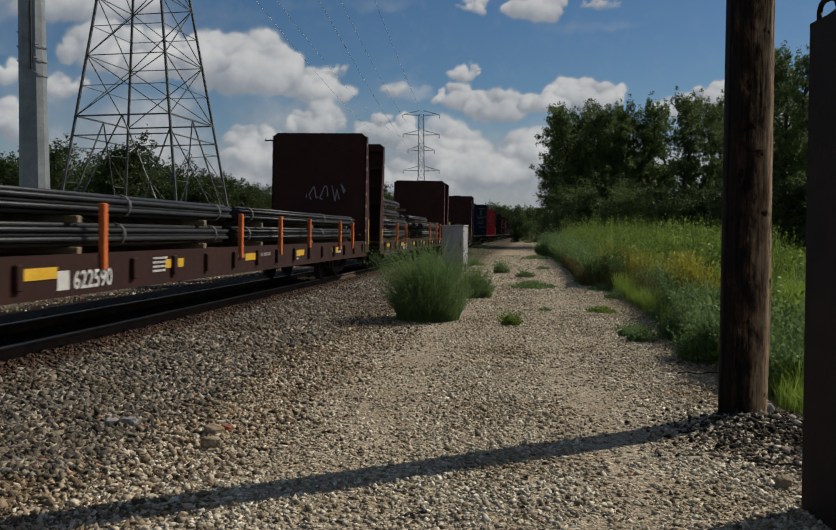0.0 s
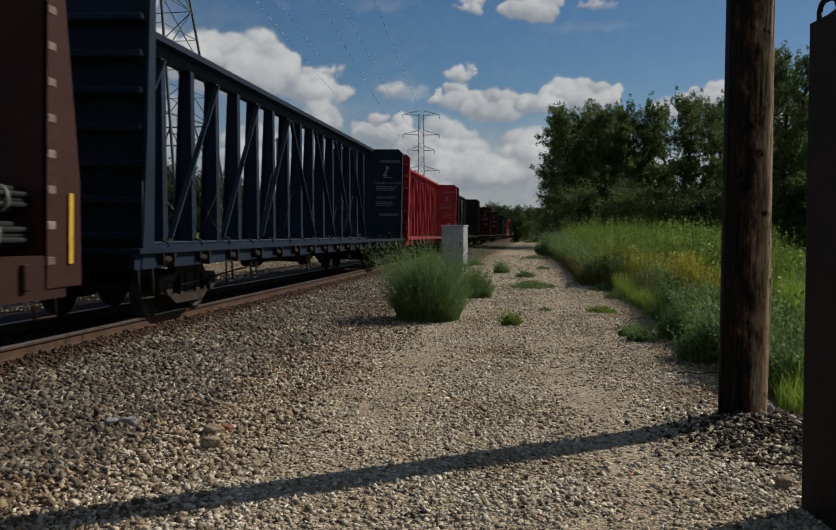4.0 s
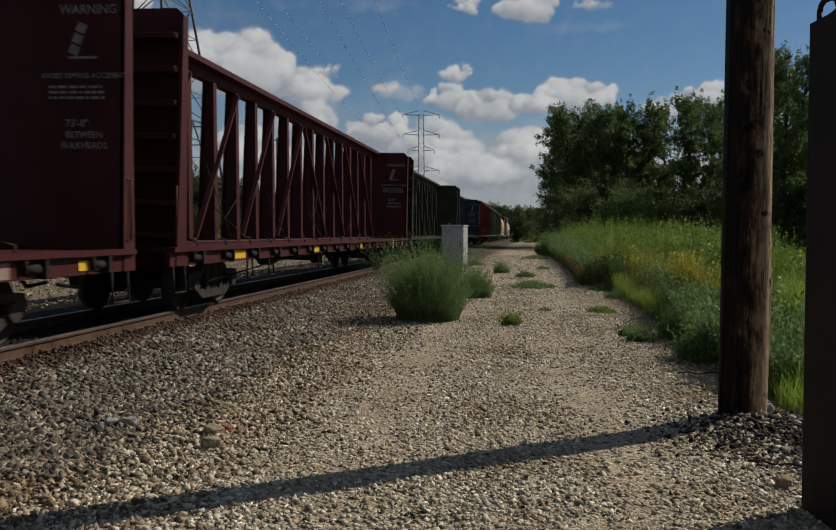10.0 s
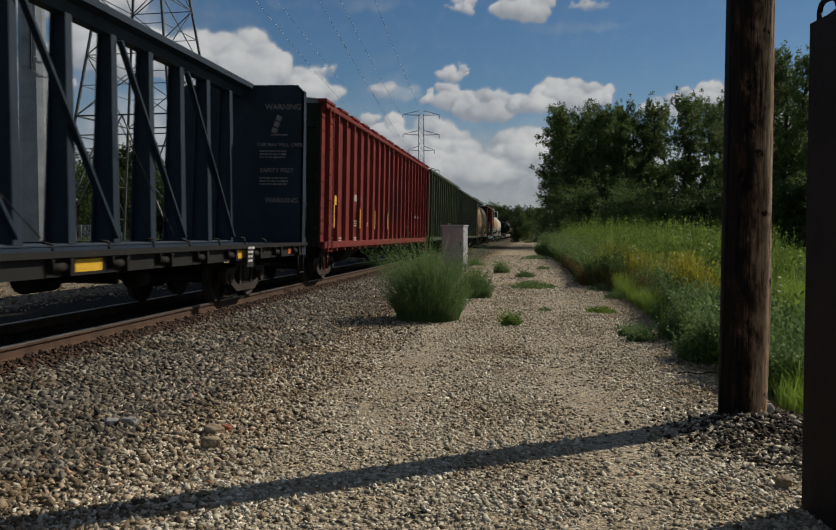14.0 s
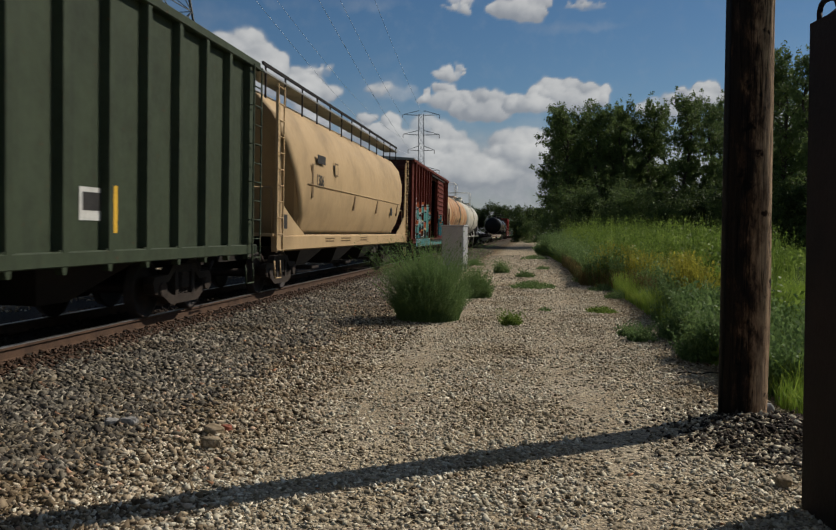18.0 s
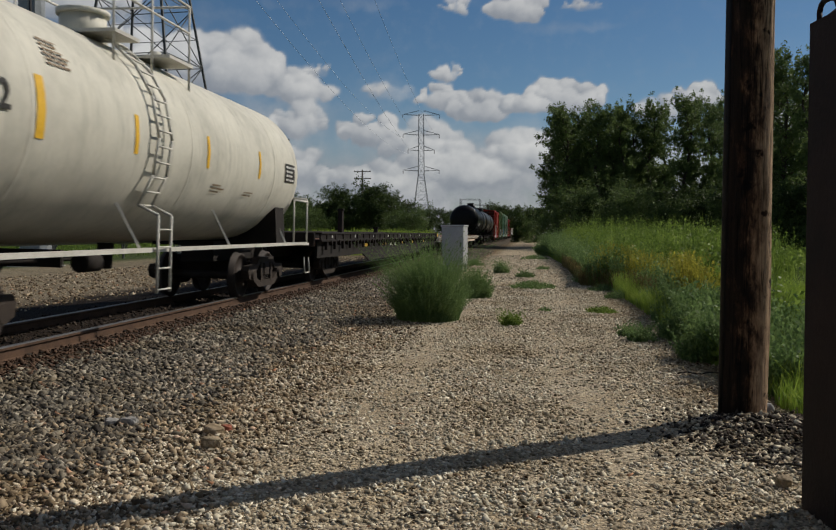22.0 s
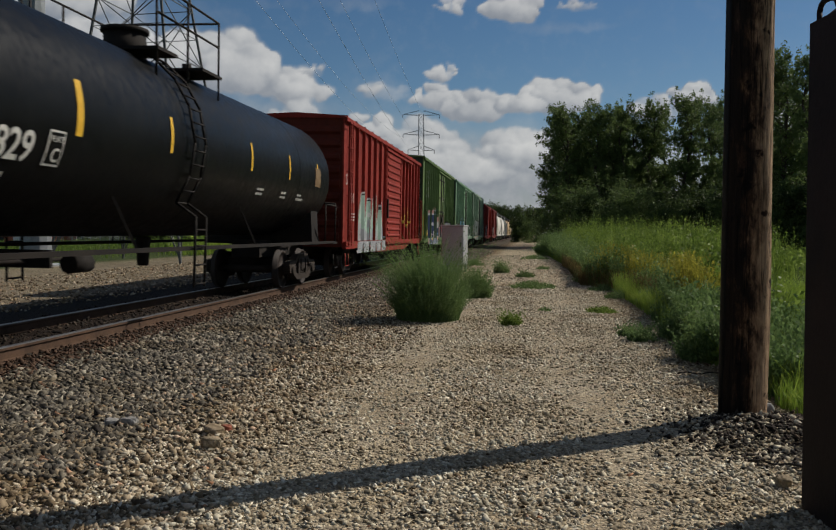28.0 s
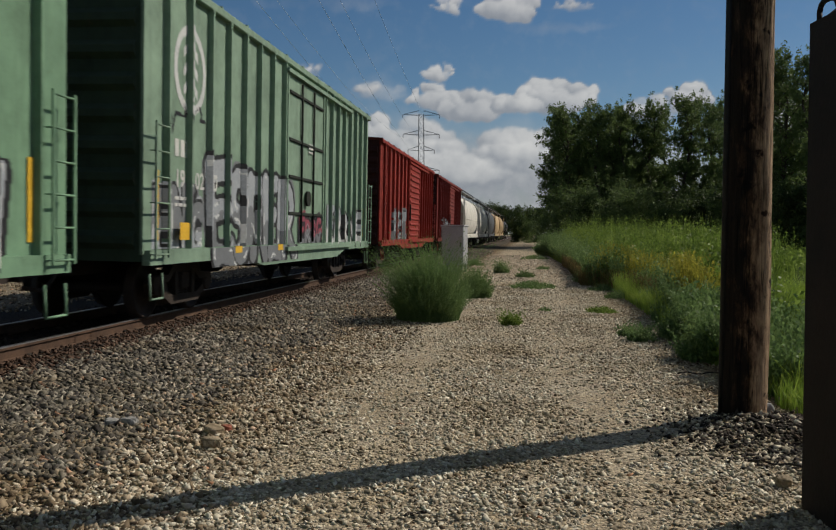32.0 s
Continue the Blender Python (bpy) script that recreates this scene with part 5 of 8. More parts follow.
def reflector(car, x, y, z, h=0.45, w=0.1, material=None, name="reflector"):
    return part(name, Build().box(x, x + 0.006, y, y + w, z, z + h), material or P_YELLOW, car, "yellow reflective stripe")


def lettering(car, text, size, at, face="side", material=None, name="lettering", label="stencilled lettering", stretch=1.0):
    """Raised letters on a side (facing +X) or a face (facing -Y)."""
    c = bpy.data.curves.new("letters", "FONT")
    c.body, c.size, c.extrude, c.resolution_u, c.offset = text, size * 1.36, 0.0, 3, size * 0.022
    o = bpy.data.objects.new("letters", c)
    scene.collection.objects.link(o)
    dg = bpy.context.evaluated_depsgraph_get()
    me = bpy.data.meshes.new_from_object(o.evaluated_get(dg))
    bpy.data.objects.remove(o)
    bpy.data.curves.remove(c)
    m = Matrix(((0, 0, 1, 0), (1, 0, 0, 0), (0, 1, 0, 0), (0, 0, 0, 1))) if face == "side" else Matrix(((1, 0, 0, 0), (0, 0, -1, 0), (0, 1, 0, 0), (0, 0, 0, 1)))
    me.transform(m @ Matrix.Diagonal((stretch, 1, 1, 1)))
    me.materials.clear()
    me.materials.append(material or P_LETTER)
    return part(name, me, None, car, label, at)


def small_print(car, at, rows, row_h, width, face="side", material=None, seed=1, label="small unreadable stencilling"):
    """Lines of writing too small to read, as short bars."""
    rng = random.Random(seed)
    b = Build()
    for k in range(rows):
        z, u = -k * row_h, 0.0
        end = width * rng.uniform(0.7, 1.0)
        while u < end:
            w = row_h * rng.uniform(0.5, 1.9)
            if face == "side":
                b.box(0, 0.004, u, u + w, z, z + row_h * 0.5)
            else:
                b.box(u, u + w, -0.004, 0, z, z + row_h * 0.5)
            u += w + row_h * 0.35
    return part("small_print", b, material or P_LETTER, car, label, at)


def raster(car, name, x_of, y0, y1, z0, z1, paint, colours, cell=0.03, label="spray-painted graffiti"):
    """Paint laid on a side that may be ribbed: x_of(y) is its surface. paint(Y, Z) gives a colour's number per cell, -1 for bare."""
    ys, zs = np.arange(y0, y1 + cell, cell), np.arange(z0, z1 + cell, cell)
    cy, cz = np.meshgrid((ys[:-1] + ys[1:]) / 2, (zs[:-1] + zs[1:]) / 2)
    kind = paint(cy, cz)
    gy, gz = np.meshgrid(ys, zs)
    gx = x_of(gy) + 0.006
    i = np.arange(gy.size).reshape(gy.shape)
    faces = np.stack([i[:-1, :-1], i[:-1, 1:], i[1:, 1:], i[1:, :-1]], -1)[kind >= 0]
    if not len(faces):
        return None
    me = bulk(name, np.stack([gx, gy, gz], -1).reshape(-1, 3), faces, S[colours[0]])
    for c in colours[1:]:
        me.materials.append(S[c])
    me.polygons.foreach_set("material_index", kind[kind >= 0].astype(np.int32))
    me.update()
    return part(name, me, None, car, label)


def seg_dist(y, z, a, b):
    d = (b[0] - a[0], b[1] - a[1])
    n = d[0] ** 2 + d[1] ** 2 + 1e-9
    t = np.clip(((y - a[0]) * d[0] + (z - a[1]) * d[1]) / n, 0, 1)
    return np.hypot(y - a[0] - t * d[0], z - a[1] - t * d[1])


def wildstyle(seed, y0, y1, z0, z1, letters, thick, spread=0.3, forms=(0, 1, 2, 3, 5)):
    """Overlapping rounded letters that spell nothing, each with a drop shadow. Colours: fill, second fill, outline, shine, halo, two backgrounds."""
    rng = random.Random(seed)
    w, h = (y1 - y0) / letters, z1 - z0
    glyphs = []
    for k in range(letters):
        a, lean, grow = y0 + w * k, rng.uniform(-0.1, 0.14), rng.uniform(0.85, 1.12)
        spot = lambda u, v: (a + w * u + lean * (v - 0.5) * h, z0 + h * v * grow)
        arc = lambda cu, cv, ru, rv, t0, t1: [spot(cu + ru * math.cos(t), cv + rv * math.sin(t)) for t in np.linspace(t0, t1, 9)]
        chain = lambda pts: list(zip(pts[:-1], pts[1:]))
        stem = [(spot(0.2, 0.02), spot(0.2 + rng.uniform(-0.08, 0.08), 1.0))]
        form = forms[rng.randrange(len(forms))]
        if form == 0:
            segs = stem + chain(arc(0.45, 0.7, 0.34, 0.26, 2.4, -2.2)) + [(spot(0.4, 0.46), spot(0.95, 0.0))]
        elif form == 1:
            segs = chain(arc(0.52, 0.5, 0.36, 0.46, 0.8, 5.5)) + [(spot(0.6, 0.42), spot(0.95, 0.42))]
        elif form == 2:
            segs = stem + [(spot(0.22, 0.95), spot(0.85, 0.08)), (spot(0.85, 0.0), spot(0.88, 1.05))]
        elif form == 3:
            segs = stem + [(spot(0.2, 0.94), spot(0.92, 1.0)), (spot(0.2, 0.5), spot(0.75, 0.55)), (spot(0.2, 0.06), spot(0.98, 0.0))]
        elif form == 4:
            tip = rng.uniform(0.42, 0.6)
            segs = [(spot(u, 0.0), spot(tip, 1.0)) for u in (-0.1, 0.2, 0.82, 1.12)] + [(spot(0.15, 0.3), spot(0.9, 0.32)), (spot(tip, 0.7), spot(0.5, 0.25))]
        else:
            segs = chain(arc(0.52, 0.75, 0.32, 0.24, 0.3, 4.4)) + chain(arc(0.48, 0.27, 0.34, 0.26, 1.6, -2.6))
        if rng.random() < 0.5 and form != 4:
            p = segs[-1][1]
            segs.append((p, (p[0] + w * rng.uniform(0.15, 0.4), p[1] + h * rng.uniform(-0.1, 0.25))))
        glyphs.append((segs, rng.uniform(0.85, 1.12) * thick))

    def paint(y, z):
        wob, fine = (np.fromiter((noise.noise((p * f, q * f, seed)) for p, q in zip(y.ravel(), z.ravel())), float, y.size).reshape(y.shape) for f in (1.5, 5.0))
        out = np.full(y.shape, -1)

        def reach(segs, t, dy, dz):
            d = np.full(y.shape, 9.0)
            for a, b in segs:
                d = np.minimum(d, seg_dist(y - dy, z - dz, a, b) - t * (0.9 + 0.25 * np.clip((b[1] - z) / h, -0.3, 0.6)))
            return d + 0.018 * wob
        ds = [reach(segs, t, 0, 0) for segs, t in glyphs]
        every = np.minimum.reduce(ds)
        back = every < spread + 0.3 * wob
        out[back] = np.where(wob + 0.4 * fine > 0.0, 5, 6)[back]
        shade = np.minimum.reduce([reach(segs, t, 0.07, -0.06) for segs, t in glyphs]) < 0.02
        out[every < 0.085] = 4
        out[shade | (every < 0.05)] = 2
        low = (z - z0) / h
        for k, d in enumerate(ds):
            out[d < 0.028] = 2
            fill = d < 0
            out[fill] = np.where(low + 0.5 * wob + 0.22 * fine > 0.42, 0, 1)[fill]
            lit = (d > -0.55 * thick) & (d < -0.3 * thick) & (fine + 0.5 * np.sin(y * 7 + z * 4 + k) > 0.3)
            out[lit] = 3
        return out
    return paint


def scribble(seed, y0, y1, z0, z1, n, pen=0.025):
    """Thin handwriting-like loops that spell nothing. One colour."""
    rng = random.Random(seed)
    pts = [(y0 + (y1 - y0) * k / n + rng.uniform(-0.15, 0.15), rng.uniform(z0, z1)) for k in range(n + 1)]

    def paint(y, z):
        d = np.full(y.shape, 9.0)
        for a, b in zip(pts[:-1], pts[1:]):
            d = np.minimum(d, seg_dist(y, z, a, b))
        out = np.full(y.shape, -1)
        out[d < pen] = 0
        return out
    return paint


# ---- flat cars with bulkheads and their loads ----
LOADS = []      # load, start of its car, place on the car


def end_bulkhead(car, y, flip, paint, half=1.52, foot=0.74, top=4.52, deep=0.7, panel_paint=None):
    """An upright end wall on sloped gussets; flip: the wall at the far end."""
    s = -1 if flip else 1
    b = part("bulkhead", Build().prism([(-half, foot), (half, foot), (half, top - 0.12), (half - 0.14, top), (-half + 0.14, top), (-half, top - 0.12)], "y", y + s * (deep - 0.06), y + s * deep), panel_paint or paint, car, "tall steel end bulkhead")
    for side in (-1, 1):
        x0, x1 = sorted((side * half, side * (half - 0.05)))
        part("gusset", Build().prism([(y, foot), (y + s * deep, foot), (y + s * deep, top - 0.1), (y + s * deep * 0.62, top - 0.1), (y + s * 0.04, foot + 1.2)], "x", x0 + side * 0.02, x1 + side * 0.02), paint, b)
        notch = Build()
        for k in range(9):
            z = foot + 0.25 + 0.39 * k
            notch.slab(side * half - 0.03, side * half + 0.03, min(y + s * (deep - 0.16), y + s * deep), max(y + s * (deep - 0.16), y + s * deep), z, z + 0.1, 0.012)
        # paler than the brown bulkhead: sunlight on the notches as colour
        part("stake_edge", notch, P_SILLPALE, b, "notches along the edge, painted pale as if sunlit")
    ribs = Build()
    for k in range(6):
        z = foot + 0.4 + 0.62 * k
        d = deep - 0.06 - (0.35 if k < 3 else 0.2)
        y0, y1 = sorted((y + s * (deep - 0.06), y + s * d))
        ribs.box(-half + 0.06, half - 0.06, y0, y1, z, z + 0.09)
    for x in (-0.8, 0.0, 0.8):
        y0, y1 = sorted((y + s * (deep - 0.06), y + s * (deep - 0.2)))
        ribs.box(x - 0.05, x + 0.05, y0, y1, foot, top - 0.1)
    part("rib_frame", ribs, paint, b)
    return b


POCKET = Build().slab(-0.035, 0.035, -0.06, 0.06, -0.26, 0.02, 0.012)


def bulkhead_flat(start, length, label, number, marks):
    car = rolling("bulkhead_flatcar", label, start, length, 2.4)
    part("deck", Build().box(-1.48, 1.48, 0.06, length - 0.06, 1.0, 1.08), P_DECK, car, "worn timber deck")
    pocket = POCKET.mesh("stake_pocket", P_FLAT)
    for s in (-1, 1):
        part("side_sill", Build().prism([(s * 1.52, 1.1), (s * 1.52, 0.62), (s * 1.4, 0.62), (s * 1.4, 0.66), (s * 1.48, 0.7), (s * 1.48, 1.06), (s * 1.38, 1.06), (s * 1.38, 1.1)], "y", 0.3, length - 0.3), P_FLAT, car, "oxide-brown steel side sill")
        for k in range(18):
            y = 1.1 + (length - 2.2) * k / 17
            if not (number and s > 0 and 5.6 < y < 7.3):
                part("stake_pocket", pocket, None, car, at=(s * 1.545, y, 1.0))
        stirrup(car, s * 1.5, 0.5, P_FLAT), stirrup(car, s * 1.5, length - 0.9, P_FLAT)
    end_bulkhead(car, 0.0, False, P_BULK), end_bulkhead(car, length, True, P_BULK)
    for k in range(int(length / 3.4)):
        reflector(car, 1.523, 1.6 + 3.4 * k, 0.84, 0.13, 0.62)
    if number:
        lettering(car, number, 0.22, (1.53, 5.95 if marks else 5.7, 0.7))
        part("owner_mark", Build().box(1.524, 1.53, 5.62, 5.86, 0.7, 0.92), P_LETTER, car, "owner's initials as a white bar")
    small_print(car, (1.524, 11.2, 0.9), 1, 0.13, 2.6, material=P_LETTERDIM, seed=3, label="company name lettered in white, as bars")
    small_print(car, (1.524, 8.0, 0.98), 4, 0.06, 0.5, seed=4)
    small_print(car, (1.524, 14.9, 0.9), 3, 0.07, 0.6, seed=5)
    small_print(car, (1.524, 19.0, 0.92), 2, 0.1, 0.7, seed=6)
    brake_gear(car, length * 0.4)
    reflector(car, 1.56, length - 0.3, 1.0, 0.8, 0.08), reflector(car, 1.56, 0.3, 1.0, 0.5, 0.08)
    return car


def bundle_spots(n, r):
    """Where the bars lie in a round bundle."""
    spots = [(0, 0)] + [(2.02 * r * math.cos(k * math.pi / 3), 2.02 * r * math.sin(k * math.pi / 3)) for k in range(6)]
    return (spots + [(3.55 * r * math.cos(k * math.pi / 3 + 0.52), 3.55 * r * math.sin(k * math.pi / 3 + 0.52)) for k in range(6)])[:n]


def bar_mesh(length, r):
    return Build().tube((0, 0, 0), (0, length, 0), r, n=7).mesh("bar", P_RODS)


def band_mesh(r, thick=0.012):
    n = 12
    ring = lambda q, y: [(q * math.cos(2 * math.pi * i / n), y, q * math.sin(2 * math.pi * i / n)) for i in range(n)]
    return Build().rings([ring(r, 0), ring(r, 0.05), ring(r + thick, 0.05), ring(r + thick, 0), ring(r, 0)], close=False).mesh("band", P_BAND)


BUNDLES = {"long": (bar_mesh(10.2, 0.032), bundle_spots(13, 0.032), 10.2, 0.145, band_mesh(0.148)), "short": (bar_mesh(6.4, 0.035), bundle_spots(13, 0.035), 6.4, 0.158, band_mesh(0.162)),
           "pipe": (bar_mesh(7.6, 0.05), bundle_spots(7, 0.05), 7.6, 0.15, band_mesh(0.152))}


def bundle(car_start, kind, x, y, z):
    me, spots, length, r, band = BUNDLES[kind]
    t = thing("steel_bar_bundle", "strapped bundle of dark steel bars loaded on the flatcar", "steel bars", group="bundles of steel bars")
    for k, (bx, bz) in enumerate(spots):
        part("bar", me, None, t, at=(bx, 0.05 * math.sin(k * 5.3 + y), bz))
    for f in (0.06, 0.62, 0.94):
        part("band", band, None, t, "pale steel strap", (0, length * f, 0))
    LOADS.append((t, car_start, (x, y, z)))


def stack(car_start, kind, y, layers, across=8, skip=0):
    r = BUNDLES[kind][3]
    for j in range(layers):
        z = 1.08 + 0.1 + r + j * (2 * r + 0.09)
        for k in range(across if j < 2 else across - skip):
            bundle(car_start, kind, -1.24 + 2.48 * k / (across - 1), y + 0.12 * math.sin(k * 5.1 + j * 2.3), z)
    length = BUNDLES[kind][2]
    for j in range(layers):
        for f in (0.12, 0.5, 0.88):
            t = thing("dunnage", "timber spacer between bundles of steel bars", "timber", build=Build().slab(-1.4, 1.4, -0.05, 0.05, 0, 0.095, 0.01), material=P_LUMBER)
            LOADS.append((t, car_start, (0, y + length * f, 1.082 + j * (2 * r + 0.09))))


def stakes(car, places, orange=True):
    for y, h in places:
        part("stake", Build().slab(1.5, 1.58, y - 0.05, y + 0.05, 0.9, h, 0.01), P_ORANGE if orange else P_BULK, car, "orange upright stake" if orange else "dark upright stake")


c1 = bulkhead_flat(3.0, 23.6, "oxide-brown bulkhead flatcar loaded with bundles of steel bars", "622590", True)
stack(3.0, "long", 1.2, 2), stack(3.0, "long", 11.9, 2)
stakes(c1, [(4.2, 1.72), (6.6, 1.72), (11.5, 1.7), (13.9, 1.7), (16.2, 1.7), (19.4, 1.68), (21.0, 1.66)])
c2 = bulkhead_flat(28.5, 22.1, "oxide-brown bulkhead flatcar with two stacks of steel bars", "22532", False)
stack(28.5, "short", 1.1, 4, 8, 1), stack(28.5, "pipe", 12.9, 3, 8, 2)
stakes(c2, [(3.8, 1.75), (6.2, 1.75), (14.5, 1.9), (17.5, 1.9), (19.4, 1.9)])
c3 = bulkhead_flat(51.9, 22.2, "oxide-brown bulkhead flatcar loaded with steel bars", "", True)
lettering(c3, "19", 0.2, (1.524, 3.6, 0.74))
stack(51.9, "long", 1.1, 2), stack(51.9, "long", 11.4, 2)
stakes(c3, [(5.6, 1.7), (9.2, 1.65), (12.2, 1.7), (16.0, 1.7), (19.5, 1.65)], False)


def face_tag(car, y, x0, x1, z0, z1, seed, n, colour, pen=0.03):
    """Thin scrawl on a wall that faces the near end of the car."""
    rng = random.Random(seed)
    b = Build()
    p = (x0, rng.uniform(z0, z1))
    for k in range(n):
        q = (x0 + (x1 - x0) * (k + rng.random()) / n, rng.uniform(z0, z1))
        b.beam((p[0], y, p[1]), (q[0], y, q[1]), 0.006, pen)
        p = q if k % 4 else (q[0] + 0.15, rng.uniform(z0, z1))
    return part("graffiti_tag", b, S[colour], car, "thin white scrawled graffiti")


face_tag(c1, 23.6 - 0.71, -0.4, 0.9, 2.3, 2.95, 4, 15, "silver")
for x0, x1, z0, z1, m in ((-1.3, -0.8, 2.1, 2.6, P_LETTERD), (-0.9, -0.3, 2.1, 2.35, P_YELLOW), (0.1, 0.7, 1.9, 2.2, P_LETTERD), (0.25, 0.75, 1.55, 1.85, P_LETTERD)):
    part("patch", Build().box(x0, x1, 22.2 - 0.712, 22.2 - 0.704, z0, z1), m, c3, "pale painted patch")


# ---- centerbeam cars ----
def centerbeam(start, length, label, paint, chord=None, warn=True, number="", sill=None, seed=1, plate=False, pale=None):
    car = rolling("centerbeam_car", label, start, length, 2.9)
    chord = chord or paint
    part("deck", Build().box(-1.4, 1.4, 0.1, length - 0.1, 1.06, 1.12), paint, car, "narrow steel deck")
    for s in (-1, 1):
        part("side_sill", Build().prism([(s * 1.58, 1.14), (s * 1.58, 1.07), (s * 1.5, 1.05), (s * 1.5, 0.85), (s * 1.42, 0.85), (s * 1.42, 1.14)], "y", 0.1, length - 0.1), sill or paint, car, "steel side sill")
        n = int(length / 1.32)
        for k in range(n):
            y = 1.0 + (length - 2.0) * k / (n - 1)
            if s > 0:
                w = part("strap_winch", Build().tube((1.51, y - 0.12, 0.96), (1.51, y + 0.14, 0.96), 0.045, 0.062, n=9).prism([(y + 0.14, 1.06), (y + 0.2, 1.06), (y + 0.2, 0.9), (y + 0.14, 0.85)], "x", 1.46, 1.6).prism([(y - 0.2, 1.06), (y - 0.16, 1.06), (y - 0.16, 0.9)], "x", 1.46, 1.58), P_UNDER, car, "dark strap winch")
            if pale and s > 0 and k < n - 1 and (k % 4 == 1 if pale == P_YELLOW else pale == P_PINK or k % 5 > 1):
                part("sill_patch", Build().box(1.501, 1.506, y + 0.3 + 0.1 * math.sin(k * 3), y + 1.0, 0.87 + 0.02 * (k % 2), 1.04), pale if k % 3 != 1 or pale == P_YELLOW else P_RUSTSILL, car, "patch of another colour on the sill")
    # centre partition
    part("top_chord", Build().prism([(-0.3, 4.67), (-0.3, 4.77), (-0.27, 4.8), (0.27, 4.8), (0.3, 4.77), (0.3, 4.67), (0.14, 4.62), (0.1, 4.46), (-0.1, 4.46), (-0.14, 4.62)], "y", 0.6, length - 0.3), chord, car, "top chord of the centre partition")
    part("bottom_chord", Build().slab(-0.2, 0.2, 0.6, length - 0.3, 1.11, 1.17, 0.02), paint, car)
    n = 17
    pitch = (length - 2.6) / (n - 1)
    # tapered columns of I section
    section = lambda a, b, z: [(x, y, z) for x, y in ((-a, -b), (0.025 - a, -b), (0.025 - a, -0.018), (a - 0.025, -0.018), (a - 0.025, -b), (a, -b), (a, b), (a - 0.025, b), (a - 0.025, 0.018), (0.025 - a, 0.018), (0.025 - a, b), (-a, b))]
    column = Build().rings([section(0.2, 0.1, 1.16), section(0.12, 0.085, 4.47)], smooth=False)
    column = column.mesh("column", paint)
    for k in range(n):
        part("column", column, None, car, at=(0, 1.3 + pitch * k, 0))
    for k in range(0, n - 1, 2):
        y0, y1 = 1.3 + pitch * k + 0.1, 1.3 + pitch * (k + 2) - 0.1
        a, b = ((0.24, y0, 1.25), (0.17, y1, 4.4)) if k < n // 2 else ((0.17, y0, 4.4), (0.24, y1, 1.25))
        part("diagonal", Build().beam(a, b, 0.05, 0.1, (1, 0, 0)), chord, car)
    rng = random.Random(seed)
    for k in range(12):
        y = 1.6 + rng.random() * (length - 5)
        part("tie_down_cable", Build().tube((0.5, y, 1.16 + rng.random() * 0.2), (0.3, y + rng.uniform(0.9, 2.0) * rng.choice((-1, 1)), 1.3 + rng.uniform(0.4, 1.8)), 0.009, n=4), P_UNDER, car, "slack tie-down cable")
    for k in range(n - 1):
        # strap hooks left standing on the deck edge
        part("strap_hook", Build().pipe([(1.3, 1.6 + pitch * k, 1.13), (1.25, 1.68 + pitch * k, 1.2 + 0.03 * (k % 3)), (1.15, 1.6 + pitch * k, 1.24)], 0.018, 5), P_UNDER, car)
    # end walls
    for end, y in ((0, 0.0), (1, length)):
        s = -1 if end else 1
        wall = part("bulkhead", Build().prism([(-1.5, 0.85), (1.5, 0.85), (1.5, 4.62), (1.36, 4.76), (-1.36, 4.76), (-1.5, 4.62)], "y", y + s * (0.58 - 0.3 * end), y + s * (0.64 - 0.3 * end)), paint, car, "full-width steel end wall")
        for side in (-1, 1):
            x0, x1 = sorted((side * 1.52, side * 1.46))
            part("end_post", Build().prism([(y + s * (0.28 - 0.26 * end), 0.85), (y + s * (0.64 - 0.3 * end), 0.85), (y + s * (0.64 - 0.3 * end), 4.62), (y + s * (0.46 - 0.3 * end), 4.62), (y + s * (0.4 - 0.3 * end), 2.6)], "x", x0, x1), chord, wall)
            gy = y + s * 0.2
            part("grab_iron", Build().pipe([(side * 1.5, gy + s * 0.1, 2.05), (side * 1.55, gy, 2.05), (side * 1.55, gy, 1.25), (side * 1.5, gy + s * 0.1, 1.25)], 0.013, 5), P_ORANGE if seed == 3 else chord, wall)
            part("end_step", Build().pipe([(side * 1.5, y + s * 0.2, 0.85), (side * 1.52, y + s * 0.2, 0.45), (side * 1.52, y + s * 0.62, 0.45), (side * 1.5, y + s * 0.62, 0.85)], 0.018, 5), P_UNDER, wall)
        ribs = Build()
        for k in range(7):
            y0, y1 = sorted((y + s * (0.58 - 0.3 * end), y + s * (0.34 - 0.3 * end)))
            ribs.slab(-1.45, 1.45, y0, y1, 1.25 + 0.5 * k, 1.35 + 0.5 * k, 0.02)
        part("rib_frame", ribs, paint, wall)
        part("sill_reflector", Build().box(1.503, 1.509, y + s * 1.15 - 0.25, y + s * 1.15 + 0.25, 0.9, 1.02), P_YELLOW if seed % 2 else P_ORANGE, car, "yellow end reflector")
    if warn:
        y = length - 0.345
        x = 0.42
        rows = (("WARNING", 0.12, 4.18), ("AVOID TIPPING ACCIDENT", 0.07, 3.35), ("73'-0\"", 0.1, 2.72), ("BETWEEN", 0.085, 2.58), ("BULKHEADS", 0.085, 2.44)) if warn == 1 else \
               (("WARNING", 0.13, 4.2), ("CAR MAY FALL OVER", 0.085, 3.35), ("SAFETY FIRST", 0.1, 2.75), ("WARNING", 0.12, 2.05))
        for text, size, z in rows:
            lettering(car, text, size, (x + 0.5 - len(text) * size * 0.36, y - 0.003, z), "face", P_LETTERDIM, name="warning_text", label="white warning lettering on the end wall")
        small_print(car, (x + 0.05, y, 3.22), 3, 0.07, 0.85, "face", P_LETTERDIM, seed=seed)
